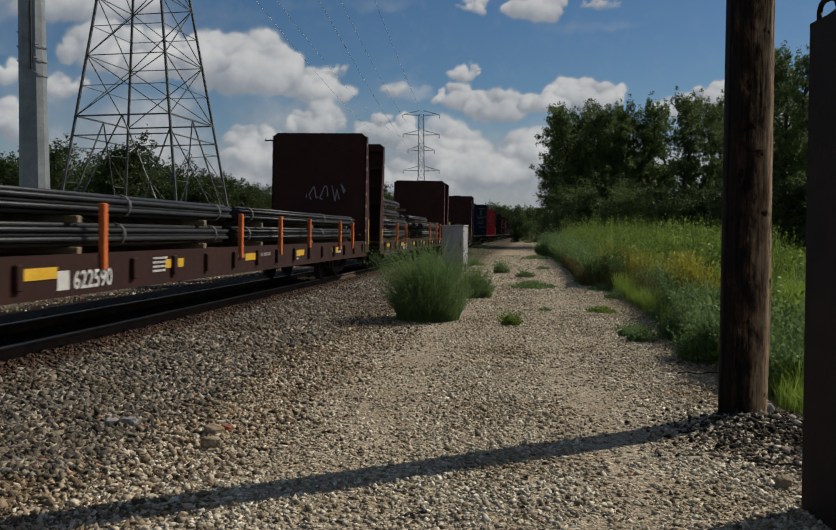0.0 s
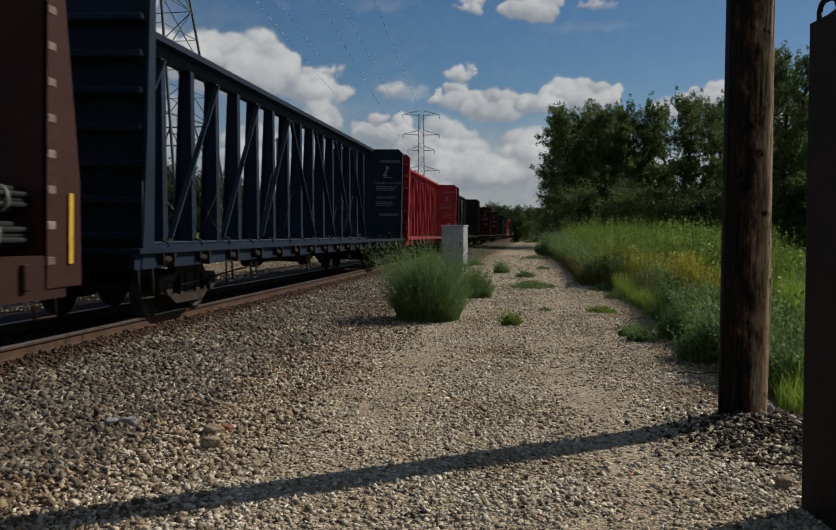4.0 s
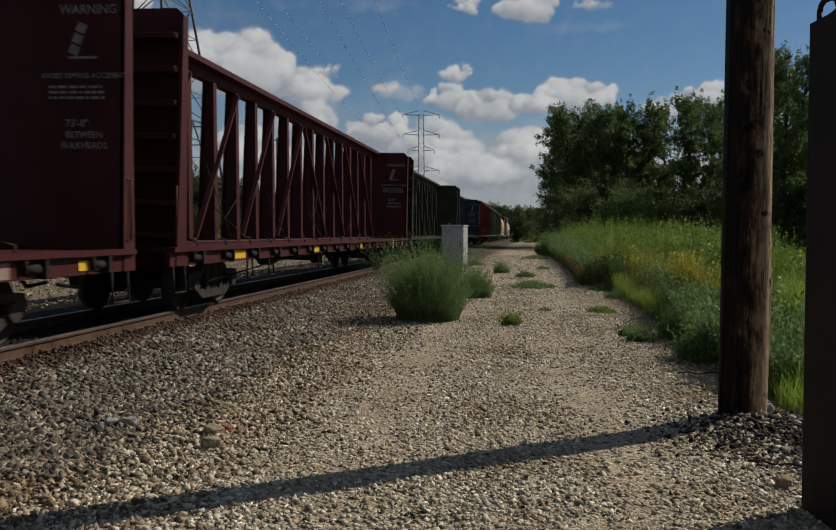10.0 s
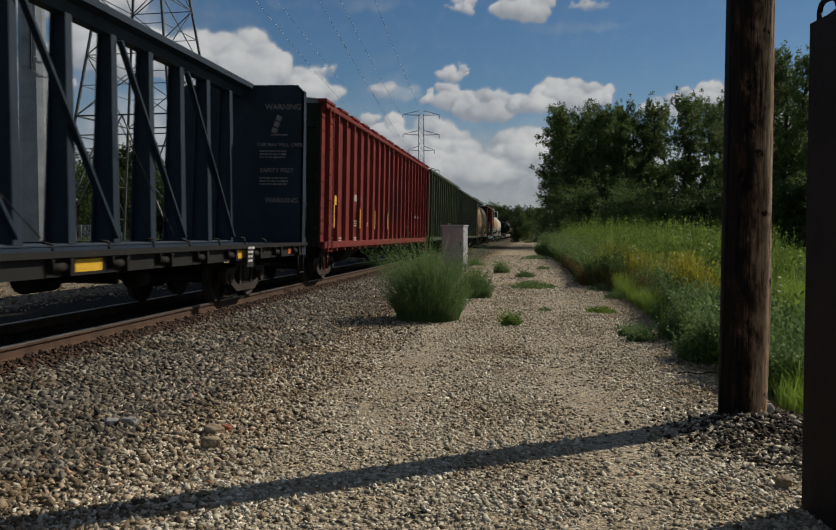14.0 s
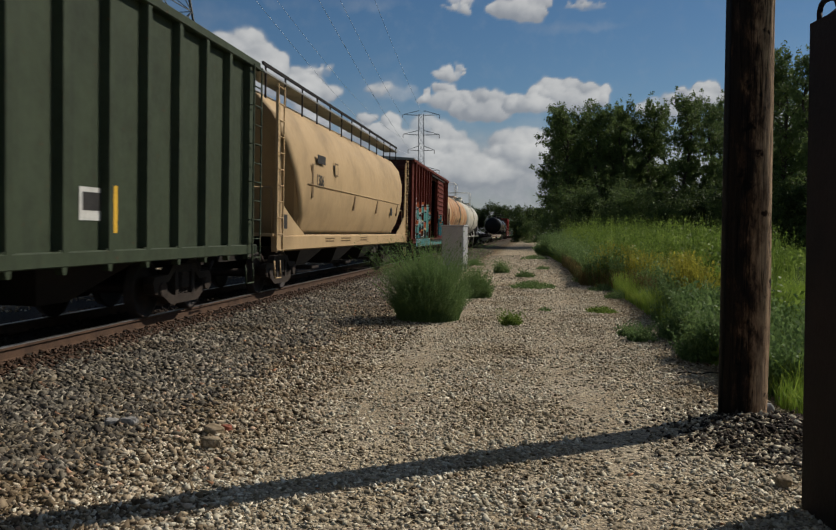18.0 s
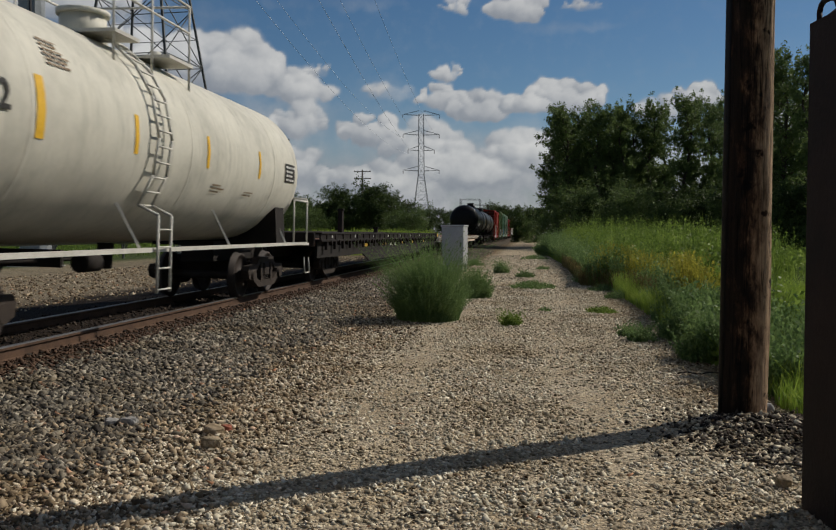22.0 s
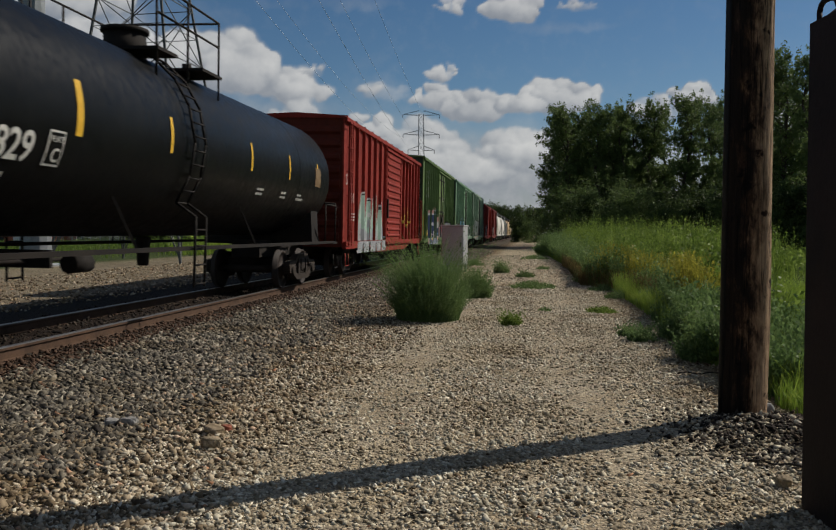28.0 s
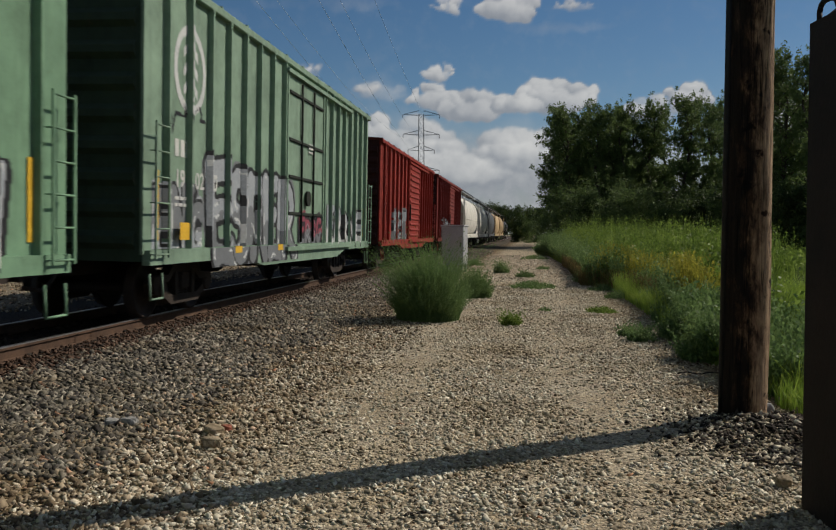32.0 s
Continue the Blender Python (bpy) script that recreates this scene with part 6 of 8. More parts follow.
        if warn == 2:
            small_print(car, (x + 0.05, y, 2.6), 3, 0.07, 0.8, "face", P_LETTERDIM, seed=seed + 1)
        # tilted car pictogram
        pic = Build()
        for k, (dx, dz) in enumerate(((0, 0), (0.05, 0.14), (0.1, 0.28))):
            pic.beam((x + 0.38 + dx, y - 0.006, 3.66 + dz), (x + 0.43 + dx, y - 0.006, 3.77 + dz), 0.006, 0.13)
        pic.box(x + 0.32, x + 0.72, y - 0.008, y - 0.002, 3.6, 3.63)
        part("pictogram", pic, P_LETTERDIM, car, "tilting car pictogram")
    if number:
        for text, y in number:
            lettering(car, text, 0.15, (1.509, y, 0.88))
    if plate:
        part("placard", Build().box(1.585, 1.595, length - 4.3, length - 3.95, 0.72, 1.1), P_LETTERB, car, "black and white stencil panel")
        small_print(car, (1.597, length - 4.25, 1.06), 4, 0.08, 0.25, seed=9)
    small_print(car, (1.509, 7.6, 1.01), 2, 0.07, 0.5, seed=seed + 5)
    brake_gear(car, length * 0.44), brake_gear(car, length * 0.66)
    for y in (3.6, 4.9, 8.9):
        part("hanging_step", Build().pipe([(1.45, y, 0.85), (1.47, y, 0.5), (1.47, y + 0.3, 0.5), (1.45, y + 0.3, 0.85)], 0.018, 5), P_UNDER, car, "dark hanging step under the sill")
    part("brake_rod", Build().pipe([(1.2, 2.2, 0.5), (1.2, 6.6, 0.75), (1.2, 10, 0.82)], 0.016, 5), P_UNDER, car)
    return car


centerbeam(75.4, 23.3, "navy blue centerbeam lumber car, empty", P_NAVY, warn=2, seed=2)
centerbeam(100.0, 23.5, "bright red centerbeam lumber car, empty", P_RED, warn=1, sill=P_RED, seed=3, pale=P_PINK)
blk = centerbeam(124.8, 23.7, "black centerbeam lumber car with oval cut-outs, empty", P_BLACK, warn=0, seed=4, pale=P_SILLPALE)
centerbeam(149.4, 23.6, "maroon centerbeam lumber car, empty", P_MAROON, warn=1, number=[("627", 2.55), ("79", 4.75)], seed=5, pale=P_SILLPALE)
centerbeam(174.0, 23.7, "maroon centerbeam lumber car with orange reflectors, empty", P_MAROON, warn=1, seed=6, plate=True, pale=P_YELLOW)
centerbeam(198.6, 23.2, "dark olive centerbeam lumber car, empty", P_OLIVE, warn=0, number=[("50", 4.0), ("538", 5.4)], seed=7)
centerbeam(223.1, 23.4, "dark blue centerbeam lumber car, empty", P_BLUE, warn=2, sill=P_BLACK, seed=8, plate=True, pale=P_YELLOW)
# solid end panels with oval openings on the black car
for y0, half in ((3.3, 0.78), (18.15, 0.68)):
    panel = Build()
    n = 24
    oval = [(y0 + half + 0.55 * half * math.cos(2 * math.pi * i / n), 3.1 + 1.12 * math.sin(2 * math.pi * i / n)) for i in range(n)]
    outer = []
    for u, w in oval:
        du, dw = u - y0 - half, w - 3.1
        k = min(half / max(1e-6, abs(du)), (1.36 if dw > 0 else 1.62) / max(1e-6, abs(dw)))
        outer.append((y0 + half + du * k, 3.1 + dw * k))
    v = [(0.24, u, w) for u, w in outer] + [(0.24, u, w) for u, w in oval] + [(0.2, u, w) for u, w in outer] + [(0.2, u, w) for u, w in oval]
    f = [(i, (i + 1) % n, n + (i + 1) % n, n + i) for i in range(n)] + [(2 * n + i, 3 * n + i, 3 * n + (i + 1) % n, 2 * n + (i + 1) % n) for i in range(n)] + [(n + i, n + (i + 1) % n, 3 * n + (i + 1) % n, 3 * n + i) for i in range(n)]
    part("oval_panel", panel.add(v, f), P_WEB, blk, "grey web plate with an oval opening")
part("web_plate", Build().box(0.18, 0.23, 19.6, 23.1, 1.18, 4.44), P_WEB, blk, "grey web plate")
for y in (19.7, 20.5, 21.15, 21.95, 22.7):
    part("web_rib", Build().slab(0.23, 0.36, y - 0.05, y + 0.05, 1.2, 4.42, 0.015), P_BLACK, blk)
for z in (2.2, 3.55):
    part("web_rail", Build().slab(0.23, 0.3, 19.7, 22.7, z - 0.04, z + 0.04, 0.01), P_BLACK, blk)
for y, z, h in ((21.3, 3.0, 0.75), (21.3, 2.3, 0.45), (22.1, 3.0, 0.5), (20.65, 2.9, 0.4)):
    small_print(blk, (0.235, y, z + h), int(h / 0.1), 0.1, 0.5, material=P_LETTERDIM, seed=int(y * 9))


# ---- hopper cars with ribbed sides ----
def hopper_body(length, z0, z1, slope, half):
    """Side profile of the body along the car: slope sheets at both ends."""
    return [(0.25, z0 + 0.35), (1.2, z0), (length - 1.2, z0), (length - 0.25, z0 + 0.35), (length - 0.25, z1), (0.25, z1)]


def ribbed_hopper(start, length, label, paint, height, ribs, roofed, seed, low=1.0, rib_w=0.16):
    car = rolling("hopper_car", label, start, length, 2.2)
    for s in (-1, 1):
        x0, x1 = sorted((s * 1.46, s * 1.5))
        part("side_wall", Build().box(x0, x1, 0.1, length - 0.1, low, height), paint, car, "flat side sheet")
    for y in (0.1, length - 0.16):
        # end sheets darker than the sides: shade between the cars as colour
        wall = part("end_wall", Build().box(-1.46, 1.46, y, y + 0.06, low, height), P_SHADED, car, "steel end sheet, shade painted into its colour")
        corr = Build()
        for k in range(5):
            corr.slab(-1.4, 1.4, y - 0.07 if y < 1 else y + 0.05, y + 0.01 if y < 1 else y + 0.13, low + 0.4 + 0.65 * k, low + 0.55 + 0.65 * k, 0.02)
        part("end_ribs", corr, P_SHADED, wall)
    rib = Build().prism([(-rib_w / 2, 0), (rib_w / 2, 0), (rib_w / 2 - 0.03, 0.11), (-rib_w / 2 + 0.03, 0.11)], "z", low + 0.12, height - 0.1)
    rib_r = [(v[1], v[0], v[2]) for v in rib.v]
    rb = Build()
    rb.add(rib_r, rib.f)
    rb.prism([(-rib_w * 0.7, low + 0.16), (rib_w * 0.7, low + 0.16), (0.03, low - 0.12), (-0.03, low - 0.12)], "x", 0.0, 0.1)
    me = rb.mesh("rib", paint)
    for k in range(ribs):
        y = 0.55 + (length - 1.1) * k / (ribs - 1)
        part("rib", me, None, car, at=(1.5, y, 0))
        o = part("rib", me, None, car, at=(-1.5, y, 0))
        o.rotation_euler = (0, 0, math.pi)
    for s in (-1, 1):
        x0, x1 = sorted((s * 1.47, s * 1.63))
        part("top_rail", Build().slab(x0, x1, 0.06, length - 0.06, height - 0.13, height + 0.02, 0.02), paint, car)
        part("side_sill", Build().slab(x0, x1 - 0.02 if s > 0 else x1, 0.1, length - 0.1, low - 0.04, low + 0.14, 0.015), paint, car)
        ladder(car, s * 1.6, 0.16, low - 0.15, height - 0.1, 0.42, paint), ladder(car, s * 1.6, length - 0.6, low - 0.15, height - 0.1, 0.42, paint)
        stirrup(car, s * 1.56, 0.2, paint), stirrup(car, s * 1.56, length - 0.6, paint)
    if roofed:
        part("roof", Build().prism([(-1.56, height), (1.56, height), (1.5, height + 0.1), (0.5, height + 0.2), (-0.5, height + 0.2), (-1.5, height + 0.1)], "y", 0.08, length - 0.08), P_ROOF, car, "ribbed metal roof")
        for k in range(14):
            y = 0.4 + (length - 0.8) * k / 13
            part("eave_plate", Build().slab(1.42, 1.66, y - 0.5, y + 0.5, height + 0.0, height + 0.09, 0.02), paint, car, "bent eave plate at the roof edge")
        part("roof_walk", Build().box(-0.4, 0.4, 0.1, length - 0.1, height + 0.26, height + 0.3), P_ROOF, car)
        for k in range(6):
            part("hatch", Build().slab(-1.2, -0.6, 1.6 + k * (length - 4) / 5, 2.8 + k * (length - 4) / 5, height + 0.12, height + 0.3, 0.04), P_ROOF, car)
    else:
        part("load_floor", Build().box(-1.45, 1.45, 0.2, length - 0.2, height - 0.7, height - 0.6), P_UNDER, car, "dark inside of the open hopper")
    for k in range(3):
        y = length * (0.28 + 0.22 * k)
        part("discharge_chute", Build().add([(-1.3, y - 1.3, low), (1.3, y - 1.3, low), (1.3, y + 1.3, low), (-1.3, y + 1.3, low), (-0.7, y - 0.35, 0.42), (0.7, y - 0.35, 0.42), (0.7, y + 0.35, 0.42), (-0.7, y + 0.35, 0.42)],
                                            [(0, 1, 2, 3), (7, 6, 5, 4), (0, 4, 5, 1), (1, 5, 6, 2), (2, 6, 7, 3), (3, 7, 4, 0)]), P_UNDER, car, "dark bottom discharge chute")
    return car


h1 = ribbed_hopper(247.8, 20.9, "red ribbed covered hopper car with graffiti", P_HOPRED, 4.62, 21, True, 1)
lettering(h1, "881624", 0.2, (1.504, 4.1, 2.32), stretch=1.25)
lettering(h1, "881624", 0.12, (0.4, 0.095, 4.18), "face")
for y in (0.95, 4.3, 6.7, 9.2):
    reflector(h1, 1.63, y, 1.5, 0.6, 0.1)
reflector(h1, 1.63, 1.0, 2.1, 0.25, 0.24)
for y, z in ((4.0, 1.7), (5.6, 1.65), (4.1, 1.2), (2.1, 1.2)):
    small_print(h1, (1.505, y, z), 3, 0.07, 0.5, seed=int(y * 10))
raster(h1, "graffiti", lambda y: 1.505 + 0 * y, 9.4, 13.8, 1.5, 2.9, scribble(8, 9.5, 13.7, 1.6, 2.8, 26, 0.09), ["black"])
raster(h1, "company_logo", lambda y: 1.512 + 0 * y, 16.4, 18.2, 1.9, 2.7, lambda y, z: np.where((np.abs(z - 2.1) < 0.07) | (np.abs(y - 16.8) < 0.09) | (np.abs(y - 17.6) < 0.09), 0, -1), ["white"], 0.05, "white company emblem as plain bars")
h2 = ribbed_hopper(270.0, 17.1, "dull green ribbed hopper car", P_GREEN, 4.66, 15, False, 2, rib_w=0.2)
for y in (6.4, 11.2, 16.3):
    reflector(h2, 1.505, y, 1.35, 0.62, 0.1)
part("placard", Build().box(1.503, 1.51, 14.1, 14.5, 1.5, 1.85), P_LETTER, h2, "white stencil panel")
small_print(h2, (1.512, 14.1, 1.4), 2, 0.07, 0.4, seed=3), small_print(h2, (1.505, 4.2, 1.22), 2, 0.1, 0.6, seed=4)
small_print(h2, (1.505, 15.3, 1.7), 6, 0.1, 0.4, seed=5), reflector(h2, 1.62, 16.5, 1.1, 0.12, 0.4)
h3 = ribbed_hopper(288.4, 19.4, "dark green ribbed hopper car with rust streaks", P_GREENB, 4.55, 19, False, 3, rib_w=0.17)
lettering(h3, "58 52", 0.3, (1.507, 5.3, 2.7), material=S["pink"])
for y in (3.4, 6.9, 10.5, 14.0, 17.9):
    reflector(h3, 1.507, y, 1.35, 0.6, 0.1)
part("placard", Build().box(1.503, 1.51, 13.2, 13.8, 1.5, 1.9), P_LETTER, h3, "white stencil panel"), part("placard_box", Build().box(1.51, 1.514, 13.27, 13.73, 1.62, 1.84), P_LETTERB, h3)


# ---- smooth-sided covered hopper ----
def center_flow(start, length, label, paint, number=""):
    car = rolling("covered_hopper", label, start, length, 2.1)
    prof = [(0.0, 4.5), (0.6, 4.46), (0.98, 4.3), (1.32, 3.9), (1.53, 3.3), (1.6, 2.7), (1.58, 2.2), (1.5, 1.75), (1.36, 1.45), (1.3, 1.3)]
    ring = [(x, z) for x, z in prof] + [(-x, z) for x, z in prof[::-1][:-1]]
    lean = lambda z: 0.42 + 2.0 * max(0.0, min(1.0, (4.35 - z) / 2.9)) ** 1.25
    rows = []
    for f in (0.0, 0.02, 0.5, 0.98, 1.0):
        shrink = 0.97 if f in (0.0, 1.0) else 1.0
        rows.append([(x * shrink, lean(z) + (length - 2 * lean(z)) * f, z) for x, z in ring])
    part("body", Build().rings(rows), paint, car, "smooth curved hopper body")
    for f in (0.28, 0.5, 0.72):
        seam = []
        for e in (-0.02, 0.02):
            seam.append([(x * 1.003, length * f + e, 2.9 + (z - 2.9) * 1.003) for x, z in ring])
        part("weld_seam", Build().rings(seam, close=False), paint, car)
    for s in (-1, 1):
        part("side_sill", Build().prism([(s * 1.5, 1.32), (s * 1.58, 1.28), (s * 1.58, 1.0), (s * 1.46, 0.96), (s * 1.44, 1.3)], "y", 0.15, length - 0.15), paint, car, "cream side sill")
        part("gutter_line", Build().tube((s * 1.6, 2.4, 2.5), (s * 1.6, length - 2.4, 2.5), 0.02, n=6), paint, car)
        for y, t in ((0.0, 1), (length, -1)):
            x0, x1 = sorted((s * 1.5, s * 1.54))
            part("end_web", Build().prism([(y + t * 0.2, 1.28), (y + t * 2.5, 1.28), (y + t * 1.5, 1.62), (y + t * 0.55, 2.0), (y + t * 0.36, 4.1), (y + t * 0.2, 4.3)], "x", x0, x1), paint, car, "cream end web plate")
            ladder(car, s * 1.52, min(y + t * 0.05, y + t * 0.5), 0.95, 4.4, 0.42, paint, 0.08)
            stirrup(car, s * 1.54, min(y + t * 0.1, y + t * 0.5), paint)
    for y in (0.1, length - 0.5):
        part("end_platform", Build().box(-1.5, 1.5, y, y + 0.4, 1.28, 1.34).pipe([(-1.4, y + 0.2, 1.34), (-1.4, y + 0.2, 2.3), (1.4, y + 0.2, 2.3), (1.4, y + 0.2, 1.34)], 0.025, 6), paint, car)
    walk_way = Build().box(0.62, 1.16, 0.3, length - 0.3, 4.72, 4.76).box(-1.16, -0.62, 0.3, length - 0.3, 4.72, 4.76)
    part("roof_walk", walk_way, P_ROOF, car, "metal running boards on the roof")
    fence = Build()
    for k in range(13):
        y = 0.6 + (length - 1.2) * k / 12
        fence.beam((1.14, y, 4.2), (1.14, y, 4.9), 0.05, 0.03, (1, 0, 0))
    fence.box(1.12, 1.16, 0.4, length - 0.4, 4.86, 4.93)
    part("running_board_rail", fence, P_FLATDARK, car)
    part("trough_hatch", Build().slab(-0.5, 0.5, 1.2, length - 1.2, 4.44, 4.6, 0.05), paint, car)
    for k in range(3):
        y = length * (0.28 + 0.22 * k)
        part("discharge_chute", Build().add([(-1.3, y - 1.8, 1.32), (1.3, y - 1.8, 1.32), (1.3, y + 1.8, 1.32), (-1.3, y + 1.8, 1.32), (-0.6, y - 0.3, 0.4), (0.6, y - 0.3, 0.4), (0.6, y + 0.3, 0.4), (-0.6, y + 0.3, 0.4)],
                                            [(0, 1, 2, 3), (7, 6, 5, 4), (0, 4, 5, 1), (1, 5, 6, 2), (2, 6, 7, 3), (3, 7, 4, 0)]), P_UNDER, car, "dark bottom outlet chute")
        part("outlet_gate", Build().slab(0.5, 1.1, y - 0.35, y + 0.35, 0.4, 0.5, 0.02), P_TRUCK, car)
    if number:
        lettering(car, number, 0.28, (1.604, 3.15, 2.52), material=P_LETTERB)
        small_print(car, (1.61, 3.2, 3.05), 1, 0.42, 0.95, material=P_LETTERB, seed=8, label="owner's mark as dark bars")
        part("stripe", Build().box(1.6, 1.606, 2.75, 2.9, 2.2, 3.0), P_LETTERD, car, "worn brown stripe")
        for y in (7.4, 11.0, 15.2):
            part("stripe", Build().prism([(y, 2.02), (y + 0.14, 2.02), (y + 0.34, 2.44), (y + 0.22, 2.44)], "x", 1.565, 1.606), P_LETTERD, car, "worn brown stripe")
        part("number_box", Build().box(1.604, 1.608, 5.0, 5.4, 2.85, 3.2), P_LETTERD, car), part("number_box_inside", Build().box(1.607, 1.611, 5.05, 5.35, 2.9, 3.15), paint, car)
        part("end_plate", Build().box(1.545, 1.552, 0.55, 0.95, 1.45, 1.75), P_LETTERB, car, "dark data plate")
        for y in (4.2, 6.0, 8.6):
            small_print(car, (1.585, y, 1.2), 2, 0.07, 1.2, material=P_LETTERD, seed=int(y))
        part("placard", Build().box(1.6, 1.606, 13.9, 14.2, 2.0, 2.3), P_LETTERB, car)
    return car


center_flow(308.9, 18.2, "cream-tan covered hopper car with smooth rounded sides", P_TAN, "1306")


# ---- boxcars ----
def boxcar(start, length, height, label, paint, ribs, door_at, door_w, kind, open_door=False, roof=None, end_paint=None):
    """kind 'slide': a sliding door with pressed ridges; 'plug': a plug door with lock bars."""
    car = rolling("boxcar", label, start, length, 2.4)
    low, d0, d1 = 1.05, door_at, door_at + door_w
    for s in (-1, 1):
        x0, x1 = sorted((s * 1.44, s * 1.49))
        b = Build()
        if s > 0:
            b.box(x0, x1, 0.05, d0, low, height - 0.1).box(x0, x1, d1, length - 0.05, low, height - 0.1).box(x0, x1, d0, d1, height - 0.45, height - 0.1)
        else:
            b.box(x0, x1, 0.05, length - 0.05, low, height - 0.1)
        part("side_wall", b, paint, car, "steel side sheet")
        x0, x1 = sorted((s * 1.46, s * 1.58))
        part("top_rail", Build().slab(x0, x1, 0.05, length - 0.05, height - 0.16, height - 0.02, 0.015), paint, car)
        part("side_sill", Build().prism([(0.1, low + 0.06), (length - 0.1, low + 0.06), (length - 0.1, 0.9), (d1 + 2.6, 0.9), (d1 + 1.6, 0.72), (d0 - 1.6, 0.72), (d0 - 2.6, 0.9), (0.1, 0.9)], "x", x0, x1), paint, car, "deep side sill under the door")
        ladder(car, s * 1.56, 0.12, 1.0, height - 0.15 if kind == "slide" else 2.9, 0.42, paint), ladder(car, s * 1.56, length - 0.56, 1.0, 2.9, 0.42, paint)
        stirrup(car, s * 1.54, 0.15, paint), stirrup(car, s * 1.54, length - 0.55, paint)
    rib = Build().prism([(0, -0.045), (0.095, -0.028), (0.095, 0.028), (0, 0.045)], "z", low, height - 0.12).mesh("rib", paint)
    spots = [0.7 + (d0 - 0.9) * k / (ribs - 1) for k in range(ribs)] + [d1 + 0.25 + (length - d1 - 0.9) * k / (ribs - 1) for k in range(ribs)]
    for y in spots:
        part("rib", rib, None, car, at=(1.488, y, 0))
        o = part("rib", rib, None, car, at=(-1.488, y, 0))
        o.rotation_euler = (0, 0, math.pi)
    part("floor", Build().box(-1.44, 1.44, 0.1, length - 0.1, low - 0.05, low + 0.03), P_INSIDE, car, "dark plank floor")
    part("roof", Build().prism([(-1.58, height - 0.06), (1.58, height - 0.06), (1.5, height + 0.01), (0, height + 0.09), (-1.5, height + 0.01)], "y", 0.0, length), roof or P_ROOF, car, "low-pitched metal roof")
    seams = Build()
    for k in range(13):
        y = 0.3 + (length - 0.6) * k / 12
        for s in (-1, 1):
            seams.beam((s * 1.53, y, height + 0.02), (0, y, height + 0.11), 0.07, 0.04)
    part("roof_seams", seams, roof or P_ROOF, car)
    for y, t in ((0.05, -1), (length - 0.05, 1)):
        y0, y1 = sorted((y, y - t * 0.05))
        # end_paint is darker than the sides: the ends' shade is painted in
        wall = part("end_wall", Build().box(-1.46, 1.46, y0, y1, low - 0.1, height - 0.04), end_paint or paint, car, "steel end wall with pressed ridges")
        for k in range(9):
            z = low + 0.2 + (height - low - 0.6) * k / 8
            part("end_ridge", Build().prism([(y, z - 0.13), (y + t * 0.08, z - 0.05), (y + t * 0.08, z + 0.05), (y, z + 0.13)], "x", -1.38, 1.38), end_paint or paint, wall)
        part("end_ladder", Build().pipe([(-1.25, y + t * 0.12, 1.0), (-1.25, y + t * 0.12, height - 0.2)], 0.018, 5).pipe([(-0.85, y + t * 0.12, 1.0), (-0.85, y + t * 0.12, height - 0.2)], 0.018, 5), P_UNDER, wall)
    # door and its track
    off = door_w * 0.98 if open_door else 0.0
    x = 1.53 if kind == "slide" else 1.5
    door = part("door", Build().slab(x, x + 0.05, d0 + off, d1 + off, low + 0.04, height - 0.36, 0.01), paint, car, "sliding steel door" if kind == "slide" else "plug door with lock bars")
    if kind == "slide":
        for k in range(13):
            z = low + 0.22 + (height - low - 0.75) * k / 12
            part("door_ridge", Build().prism([(x + 0.05, z - 0.06), (x + 0.09, z - 0.025), (x + 0.09, z + 0.025), (x + 0.05, z + 0.06)], "y", d0 + off + 0.12, d1 + off - 0.1), paint, door)
        part("door_latch", Build().slab(x + 0.05, x + 0.1, d0 + off + 0.02, d0 + off + 0.16, 1.9, 2.6, 0.01), P_UNDER, door)
    else:
        # hardware darker than the door: its shadow lines are put into the colour
        for y in (d0 + door_w * 0.33, d0 + door_w * 0.67):
            part("lock_bar", Build().tube((x + 0.09, y, low + 0.1), (x + 0.09, y, height - 0.42), 0.03, n=6), P_SHADED, door)
        for z in (low + 0.7, low + 1.5, low + 2.3, height - 0.75):
            part("door_rail", Build().slab(x + 0.04, x + 0.09, d0 + 0.05, d1 - 0.05, z, z + 0.07, 0.01), P_SHADED, door)
        part("lock_wheel", Build().tube((x + 0.08, d0 + door_w * 0.5, low + 1.1), (x + 0.13, d0 + door_w * 0.5, low + 1.1), 0.18, n=12), P_SHADED, door)
        part("door_frame", Build().box(1.5, 1.58, d0 - 0.08, d0, low, height - 0.3).box(1.5, 1.58, d1, d1 + 0.08, low, height - 0.3), paint, car)
    part("door_track", Build().box(1.49, 1.66, d0 - (0.2 if not open_door else 0.1), min(length - 0.4, d1 + door_w * 1.05), low - 0.08, low + 0.01), P_UNDER if open_door else paint, car, "steel door track")
    part("door_track", Build().box(1.49, 1.63, d0 - 0.2, min(length - 0.4, d1 + door_w * 1.05), height - 0.34, height - 0.26), P_UNDER if open_door else paint, car, "steel door track")
    if open_door:
        for y in (d0, d1):
            part("door_post", Build().box(1.42, 1.56, y - 0.06, y + 0.06, low, height - 0.3), paint, car)
    brake_gear(car, length * 0.45)
    car_x = lambda y: 1.49 + 0.094 * (np.min(np.abs(np.asarray(y)[..., None] - np.array(spots)), -1) < 0.034) + np.where((y > d0 + off - 0.01) & (y < d1 + off + 0.01), x + 0.06 - 1.49, 0.0)
    return car, car_x


